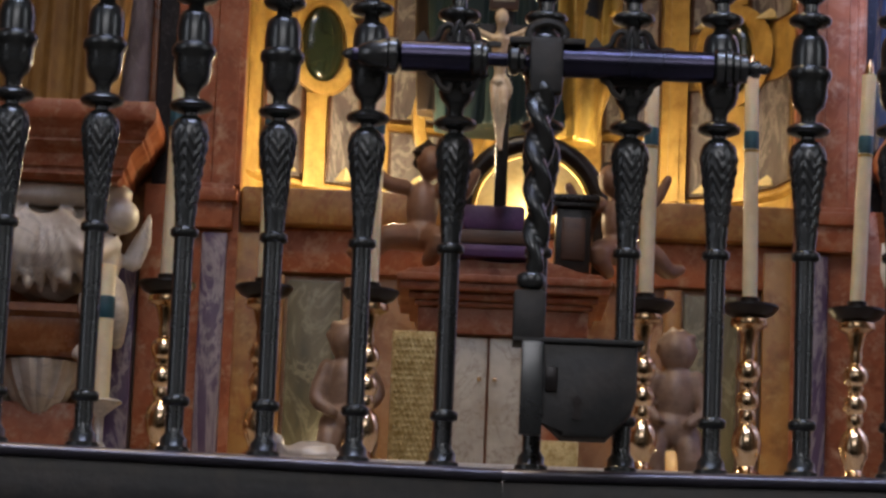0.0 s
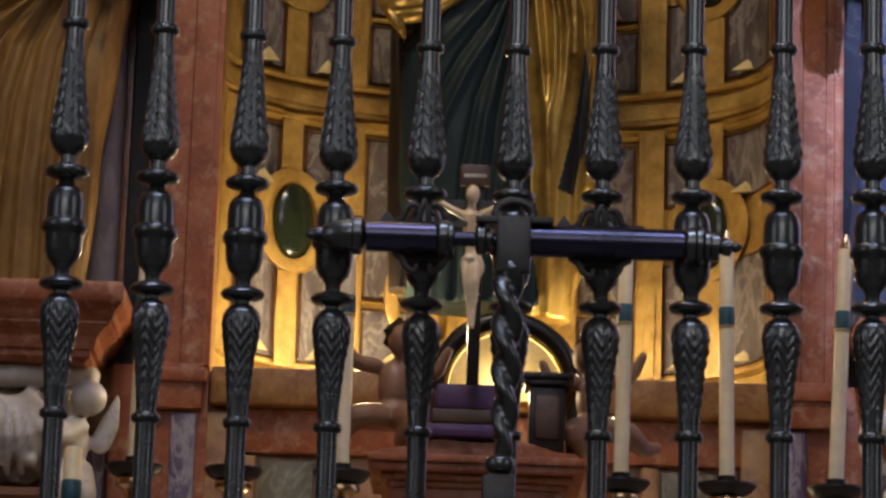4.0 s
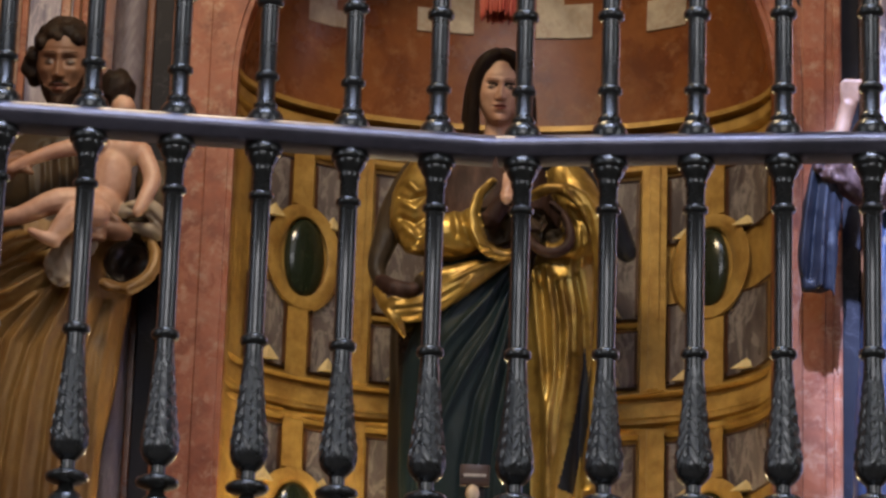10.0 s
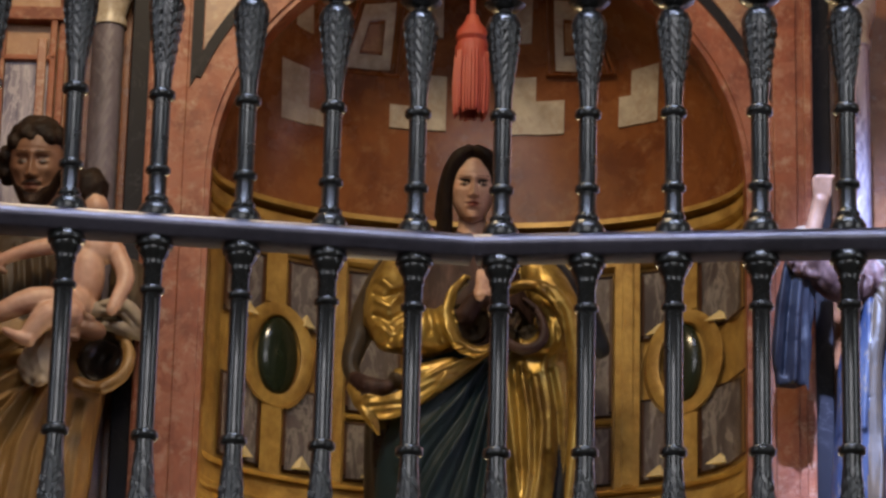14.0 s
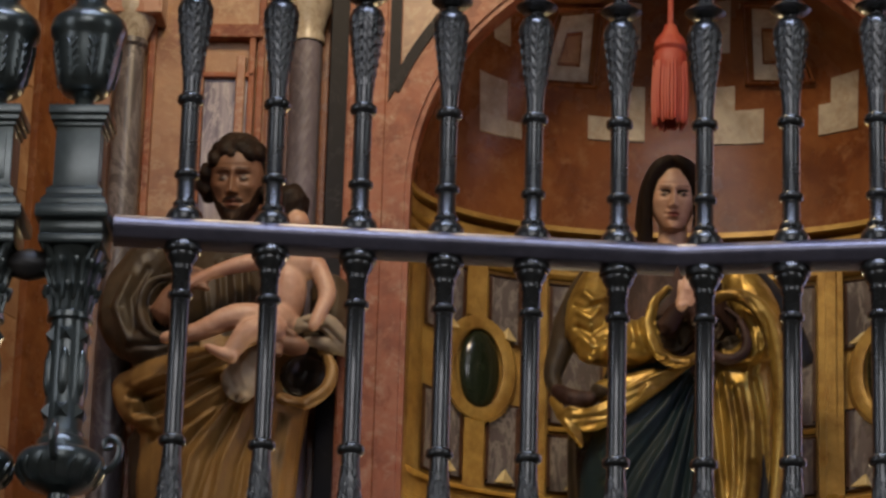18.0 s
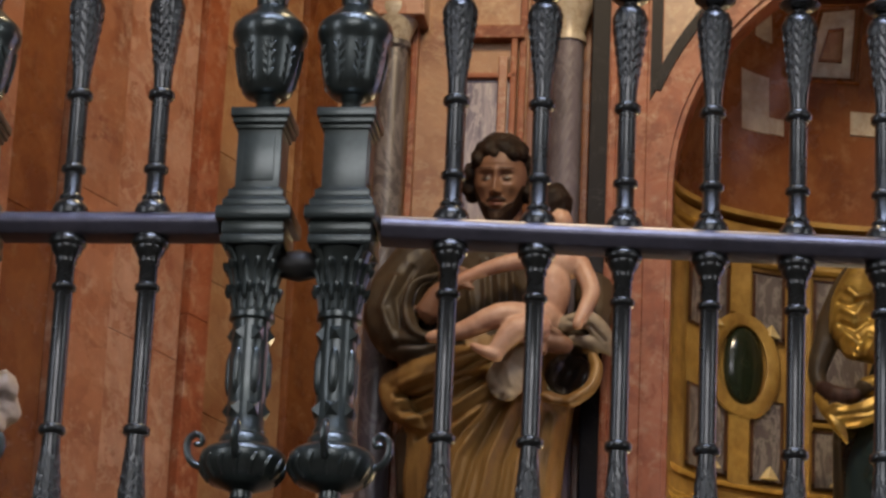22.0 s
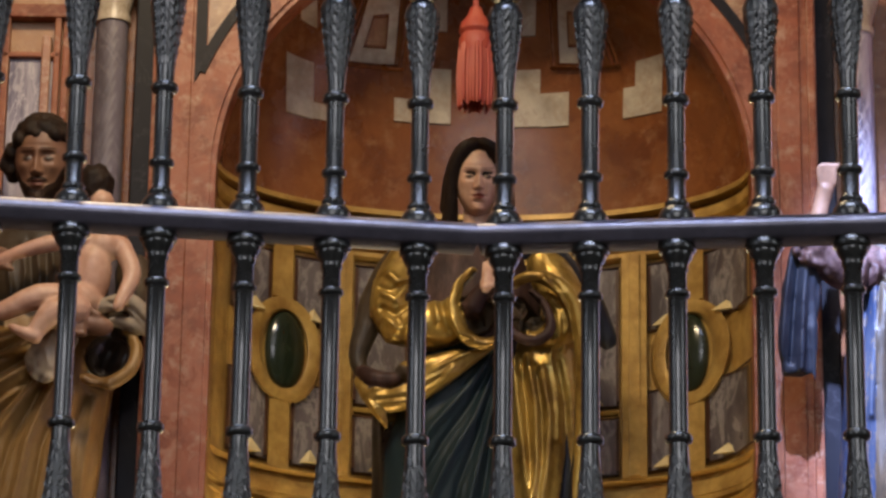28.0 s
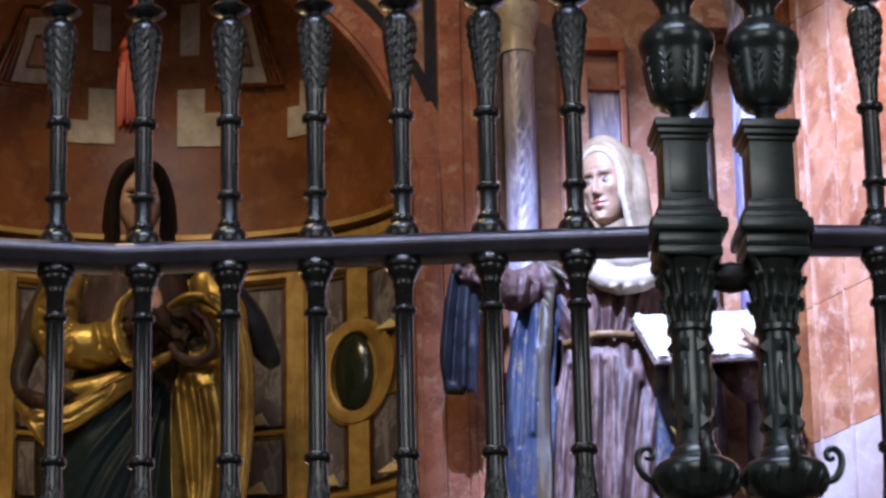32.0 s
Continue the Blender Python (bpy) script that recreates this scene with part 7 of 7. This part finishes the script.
tagged(part("embossing", bm, BROCADE, t2), "", "", "", "stuff")

# cushions, black arch and side stands behind the crucifix
for z0, z1, w, m, nm in ((3.05, 3.085, 0.10, PURPLE_CLOTH, "velvet"), (3.085, 3.12, 0.085, WOOD, "wood"), (3.12, 3.185, 0.078, PURPLE_CLOTH, "velvet")):
    tagged(part("cushion" if m is PURPLE_CLOTH else "crucifix_plinth", bx(0.028 - w, 0.028 + w, 2.52, 2.66, z0, z1, 0.014 if m is PURPLE_CLOTH else 0.004), m),
           "purple velvet cushion under the crucifix" if m is PURPLE_CLOTH else "dark wooden plinth between velvet cushions", "cushion" if m is PURPLE_CLOTH else "plinth", "cushions" if m is PURPLE_CLOTH else "")
for x in (0.23,):
    st = empty("side_stand", (x, 2.62, 3.03), 0, "black wooden stand with a moulded top", "stand")
    slab(st, "post", -0.045, 0.045, -0.04, 0.06, 0.0, 0.165, EBONY)
    slab(st, "panel", -0.030, 0.030, -0.046, -0.038, 0.03, 0.14, WOOD)
    slab(st, "top", -0.058, 0.058, -0.055, 0.07, 0.165, 0.18, EBONY)
    slab(st, "top", -0.066, 0.066, -0.062, 0.075, 0.18, 0.198, EBONY)
arch = empty("black_arch", (0.128, 2.80, 3.13), 0, "black wooden arch round an added glow plate behind the crucifix", "arch")
bm = bmesh.new()
tube(bm, [(0.180 * math.cos(a), 0, 0.09 + 0.185 * math.sin(a)) for a in np.linspace(0, math.pi, 25)], [0.024] * 25, 12)
part("arch_rim", bm, EBONY, arch)
bm = bmesh.new()
tube(bm, [(0.152 * math.cos(a), -0.006, 0.09 + 0.155 * math.sin(a)) for a in np.linspace(0, math.pi, 25)], [0.006] * 25, 8)
part("arch_bead", bm, GILT, arch, "thin gilt bead")
# plate added as a reflector, so the bulb's glow fills the arch
part("glow_plate", prism([(0.178 * math.cos(a), 0.09 + 0.183 * math.sin(a)) for a in np.linspace(0, math.pi, 25)], 0.130, 0.140), GILT_LIT, arch, "pale gilt plate added to catch the glow")
for e in (-1, 1):
    part("arch_post", bx(0.180 * e - 0.022, 0.180 * e + 0.022, -0.02, 0.02, -0.10, 0.10, 0.004), EBONY, arch)

# crucifix
cru = empty("crucifix", (0.04, 2.44, 3.18), 0, "black wooden crucifix with a plain ivory figure", "crucifix")
part("upright", bx(-0.016, 0.016, 0.012, 0.034, -0.01, 0.545, 0.003), EBONY, cru)
part("crossbar", bx(-0.145, 0.145, 0.010, 0.032, 0.425, 0.455, 0.003), EBONY, cru)
plq = part("plaque", bx(-0.045, 0.028, 0.0, 0.012, 0.49, 0.545, 0.003), WOOD, cru, "small dark plaque")
part("plaque_bar", bx(-0.036, 0.020, -0.003, 0.002, 0.512, 0.520, 0.001), CREAM, plq)


def corpus(bm):
    x, y = 0.024, 2.43
    tube(bm, [(x, y, 3.472), (x + 0.003, y - 0.006, 3.505), (x, y - 0.008, 3.545), (x, y - 0.008, 3.588)], [0.016, 0.014, 0.018, 0.023], 14)
    tube(bm, [(x, y - 0.010, 3.59), (x + 0.002, y - 0.016, 3.62)], [0.012, 0.010], 10)
    ball(bm, (x + 0.003, y - 0.022, 3.640), (0.017, 0.019, 0.024))
    ball(bm, (x + 0.002, y - 0.012, 3.648), (0.020, 0.019, 0.022), 1, lumps=0.3)
    for e in (-1, 1):
        tube(bm, [(x + 0.022 * e, y - 0.006, 3.592), (x + 0.050 * e, y - 0.004, 3.606), (x + 0.080 * e, y, 3.624), (x + 0.102 * e, y, 3.632)], [0.011, 0.009, 0.007, 0.006], 10)
    tube(bm, [(x - 0.010, y - 0.006, 3.47), (x - 0.007, y - 0.020, 3.42), (x + 0.002, y - 0.006, 3.36), (x + 0.006, y - 0.012, 3.315)], [0.012, 0.010, 0.0075, 0.006], 10)
    tube(bm, [(x + 0.012, y - 0.006, 3.47), (x + 0.016, y - 0.024, 3.42), (x + 0.012, y - 0.008, 3.36), (x + 0.010, y - 0.016, 3.305)], [0.012, 0.010, 0.0075, 0.006], 10)
    ball(bm, (x, y - 0.006, 3.478), (0.020, 0.017, 0.014), 0, lumps=0.3)
    tube(bm, [(x + 0.020, y - 0.010, 3.488), (x + 0.030, y - 0.008, 3.460), (x + 0.026, y - 0.006, 3.435)], [0.007, 0.008, 0.004], 8)


figure("ivory_figure", corpus, [IVORY, HAIR], "plain ivory figure fixed to the black cross", "figure", 0.003, 1)


def putto(bm, c, s=1.0, side=1, m=0):
    """A plump kneeling child figure; side says to which hand it leans and reaches."""
    x, y, z = c
    P = lambda a, b, d: (x + a * s * side, y + b * s, z + d * s)
    ball(bm, P(0, 0, 0.13), (0.042 * s, 0.038 * s, 0.072 * s), m)
    ball(bm, P(0.0, 0, 0.06), (0.046 * s, 0.042 * s, 0.046 * s), m)
    ball(bm, P(0.018, -0.01, 0.245), (0.036 * s, 0.038 * s, 0.044 * s), m)
    ball(bm, P(0.012, 0.008, 0.262), (0.041 * s, 0.041 * s, 0.042 * s), 1, lumps=0.5, freq=16)
    tube(bm, [P(-0.045, -0.01, 0.18), P(-0.10, -0.03, 0.19), P(-0.135, -0.04, 0.25)], [0.022 * s, 0.019 * s, 0.013 * s], 9, m)
    tube(bm, [P(0.045, -0.01, 0.18), P(0.10, -0.03, 0.16), P(0.135, -0.04, 0.22)], [0.022 * s, 0.019 * s, 0.013 * s], 9, m)
    tube(bm, [P(-0.02, -0.01, 0.05), P(-0.09, -0.05, 0.04), P(-0.14, -0.02, 0.0), P(-0.18, 0, 0.01)], [0.038 * s, 0.033 * s, 0.025 * s, 0.014 * s], 9, m)
    tube(bm, [P(0.02, -0.01, 0.05), P(0.05, -0.07, 0.03), P(0.02, -0.04, -0.015)], [0.038 * s, 0.033 * s, 0.02 * s], 9, m)
    tube(bm, [P(0.05, 0.03, 0.17), P(0.09, 0.05, 0.10), P(0.10, 0.05, 0.0)], [0.02 * s, 0.03 * s, 0.008 * s], 8, 2, 0.4)


for c, s, side in (((-0.155, 2.63, 3.06), 1.0, 1), ((0.345, 2.70, 3.06), 0.95, -1)):
    figure("cherub", lambda bm: putto(bm, c, s, side), [FLESH_BROWN, HAIR, WOOD], "painted wooden cherub kneeling with a raised arm", "figure", 0.0055, 2)


def standing(bm, c, s=1.0, side=1):
    x, y, z = c
    P = lambda a, b, d: (x + a * s * side, y + b * s, z + d * s)
    ball(bm, P(0, 0, 0.36), (0.050 * s, 0.05 * s, 0.055 * s), 0)
    ball(bm, P(0, 0.012, 0.378), (0.054 * s, 0.052 * s, 0.048 * s), 0, lumps=0.4)
    ball(bm, P(0, 0, 0.24), (0.058 * s, 0.05 * s, 0.085 * s), 0)
    ball(bm, P(-0.01, 0, 0.15), (0.066 * s, 0.055 * s, 0.055 * s), 0)
    tube(bm, [P(0.05, -0.01, 0.29), P(0.075, -0.03, 0.20), P(0.03, -0.06, 0.16)], [0.025 * s, 0.023 * s, 0.015 * s], 9, 0)
    tube(bm, [P(-0.05, -0.01, 0.29), P(-0.085, -0.02, 0.22), P(-0.05, -0.06, 0.17)], [0.025 * s, 0.023 * s, 0.015 * s], 9, 0)
    tube(bm, [P(0.03, 0, 0.14), P(0.04, -0.04, 0.06), P(0.03, 0, -0.03)], [0.04 * s, 0.034 * s, 0.022 * s], 9, 0)
    tube(bm, [P(-0.04, 0, 0.14), P(-0.06, -0.05, 0.08), P(-0.04, -0.03, -0.03)], [0.04 * s, 0.034 * s, 0.022 * s], 9, 0)


figure("cherub", lambda bm: standing(bm, (0.505, 2.62, 2.50), 0.95, 1), [CHERUB_WOOD], "brown wooden cherub standing beside the candlesticks", "figure", 0.0055, 2)
figure("cherub", lambda bm: standing(bm, (-0.33, 2.66, 2.50), 0.95, -1), [CHERUB_WOOD], "brown wooden cherub standing behind the candlesticks", "figure", 0.0055, 2)


def beast(bm):
    x, y, z = -0.43, 2.5, 2.48
    ball(bm, (x + 0.02, y, z + 0.045), (0.085, 0.04, 0.038), 0, lumps=0.3)
    ball(bm, (x - 0.075, y - 0.02, z + 0.07), (0.035, 0.032, 0.03), 0, lumps=0.3)
    for e in (-1, 1):
        tube(bm, [(x - 0.05, y - 0.02 + 0.02 * e, z + 0.03), (x - 0.10, y - 0.03 + 0.02 * e, z + 0.012)], [0.018, 0.013], 8)
        ball(bm, (x - 0.075, y - 0.02 + 0.022 * e, z + 0.10), (0.010, 0.008, 0.014))
    tube(bm, [(x + 0.10, y, z + 0.03), (x + 0.13, y, z + 0.055), (x + 0.11, y, z + 0.09)], [0.01, 0.009, 0.008], 7)


figure("carved_lion", beast, [WHITE], "small worn marble lion lying on the altar", "figure", 0.005, 2)


def volute(bm):
    ball(bm, (-2.155, 1.72, 3.905), (0.05, 0.05, 0.055), 0, lumps=0.3)
    ball(bm, (-2.14, 1.69, 3.95), (0.035, 0.035, 0.04), 0, lumps=0.3)
    ball(bm, (-2.17, 1.69, 3.86), (0.04, 0.04, 0.04), 0, lumps=0.3)


figure("carved_boss", volute, [WHITE], "white marble boss carved on the side wall", "carving", 0.006, 2)


# ---- bolt, hasp and lock on the gate ----
def across(bm, x, y, z):
    """Lays a turned piece along x."""
    bmesh.ops.transform(bm, matrix=pose(x, y, z, 0, 90, 0), verts=bm.verts)
    return bm


BZ, BY = 2.974, 0.045
bolt = empty("sliding_bolt", (0, BY, BZ), 0, "large polished iron sliding bolt with collars across the gate", "bolt")
part("bar", across(lathe([(-0.27, 0.013), (0.44, 0.013)], 20), 0, 0, 0), IRON_BLUE, bolt)
for a, b in ((-0.185, -0.055), (0.105, 0.385)):
    part("barrel", across(lathe([(a, 0.014), (a + 0.003, 0.0285), (b - 0.003, 0.0285), (b, 0.014)], 28), 0, 0, 0), IRON_BLUE, bolt)
for x, r, h in ((-0.198, 0.035, 0.018), (-0.21, 0.031, 0.012), (-0.045, 0.034, 0.018), (-0.032, 0.030, 0.010), (0.022, 0.028, 0.016), (0.036, 0.023, 0.010), (0.395, 0.035, 0.018), (0.410, 0.036, 0.012), (0.424, 0.030, 0.012)):
    part("collar", across(lathe(ring(0, r, h, 0.013), 24), x, 0, 0), IRON, bolt)
part("finial", across(lathe([(-0.075, 0.002), (-0.068, 0.009), (-0.058, 0.012), (-0.05, 0.008), (-0.042, 0.018), (-0.02, 0.027), (0.0, 0.030), (0.012, 0.022)], 20), -0.215, 0, 0), IRON, bolt)
part("finial", across(lathe([(-0.01, 0.016), (0.0, 0.026), (0.012, 0.026), (0.016, 0.012), (0.024, 0.016), (0.034, 0.016), (0.038, 0.008), (0.046, 0.010), (0.056, 0.003)], 20), 0.432, 0, 0), IRON, bolt)


def bracket(x, w=0.052):
    """A pierced iron keeper with scrolled edges over the bolt."""
    bm = bmesh.new()
    for e in (-1, 1):
        tube(bm, [(w * e, 0.010, 0.028), (w * 0.72 * e, 0.006, 0.037), (w * 0.62 * e, 0.004, 0.052), (w * 0.38 * e, 0.003, 0.062), (w * 0.2 * e, 0.003, 0.054), (w * 0.32 * e, 0.003, 0.044)], [0.006, 0.006, 0.006, 0.006, 0.005, 0.004], 7)
        tube(bm, [(w * 0.16 * e, 0.004, 0.030), (w * 0.12 * e, 0.002, 0.052), (0, 0.002, 0.068)], [0.006, 0.006, 0.005], 7)
        tube(bm, [(w * e, 0.010, -0.028), (w * 0.75 * e, 0.008, -0.036), (w * 0.6 * e, 0.006, -0.052), (w * 0.3 * e, 0.006, -0.060), (w * 0.22 * e, 0.006, -0.048)], [0.006, 0.006, 0.006, 0.005, 0.004], 7)
    box(bm, -w * 0.9, w * 0.9, 0.016, 0.030, -0.036, 0.036, 0.004)
    ob = part("keeper", bm, IRON_DULL, bolt, "pierced black iron keeper")
    ob.matrix_basis = pose(x, 0, 0)
    for a, b in ((-1.5, -1.02), (1.02, 1.5)):
        lug = part("keeper_lug", prism([(w * a, 0.026), (w * b, 0.026), (w * b, 0.034), (w * (a + b) / 2, 0.050 if abs(a) > 1.4 else 0.036), (w * a, 0.034)], 0.006, 0.018), IRON_DULL, ob)
    return ob


for x in (-0.08, 0.235):
    bracket(x)
hasp = part("hasp_block", bx(0.050, 0.110, -0.040, -0.010, -0.066, 0.032, 0.006), IRON_DULL, bolt, "black iron hasp block over the bolt")
part("hasp_strap", bx(0.012, 0.150, -0.030, -0.006, 0.026, 0.038, 0.003), IRON_DULL, hasp)
part("hasp_ring", loop(bmesh.new(), (0.080, -0.022, 0.044), 0.033, 0.022, 0.009, 0, 0, 0, 360), IRON_DULL, hasp, "black iron ring")
arm = lathe(fine([(-0.40, 0.013), (-0.385, 0.017), (-0.30, 0.021), (-0.12, 0.024), (-0.06, 0.022), (-0.045, 0.014)], 0.005), 40, (0, 0, 0), wave=lambda z, a: 0.95 + 0.30 * math.cos(2 * a + z * 78) * min(1.0, (z + 0.41) * 14))
bmesh.ops.translate(arm, vec=(0.072, -0.022, 0), verts=arm.verts)
part("twisted_arm", arm, IRON, bolt, "twisted iron arm hanging from the bolt")
part("arm_collar", lathe(ring(0, 0.026, 0.02, 0.016), 20, (0.066, -0.022, -0.408)), IRON, bolt)
part("arm_tongue", bx(0.036, 0.094, -0.036, -0.006, -0.52, -0.425, 0.008), IRON_DULL, bolt, "flat iron tongue over the lock")

lock = empty("gate_lock", (0.165, 0.055, 2.372), 0, "heavy black iron lock box on the gate", "lock")
case = [(-0.090, 0.085), (0.096, 0.085), (0.096, -0.010), (0.086, -0.040), (0.044, -0.084), (-0.036, -0.084), (-0.072, -0.052), (-0.090, -0.046)]
case = part("case", prism(case, -0.038, 0.03, bevel=0.008), IRON_DULL, lock)
part("cap_plate", bx(-0.128, 0.106, -0.046, 0.034, 0.082, 0.092, 0.003), IRON_DULL, lock, "worn grey iron top plate")
part("staple_plate", bx(-0.112, -0.072, -0.060, -0.036, -0.085, 0.083, 0.004), IRON, lock)
part("keyhole", prism([(-0.008, -0.022), (0.008, -0.022), (0.005, 0.002), (0.010, 0.010), (0.0, 0.020), (-0.010, 0.010), (-0.005, 0.002)], -0.041, -0.034), EBONY, case, "black keyhole").matrix_basis = pose(-0.010, 0, -0.03)
part("slot", bx(-0.068, -0.046, -0.044, -0.036, -0.005, 0.040, 0.003), EBONY, case, "black slot")
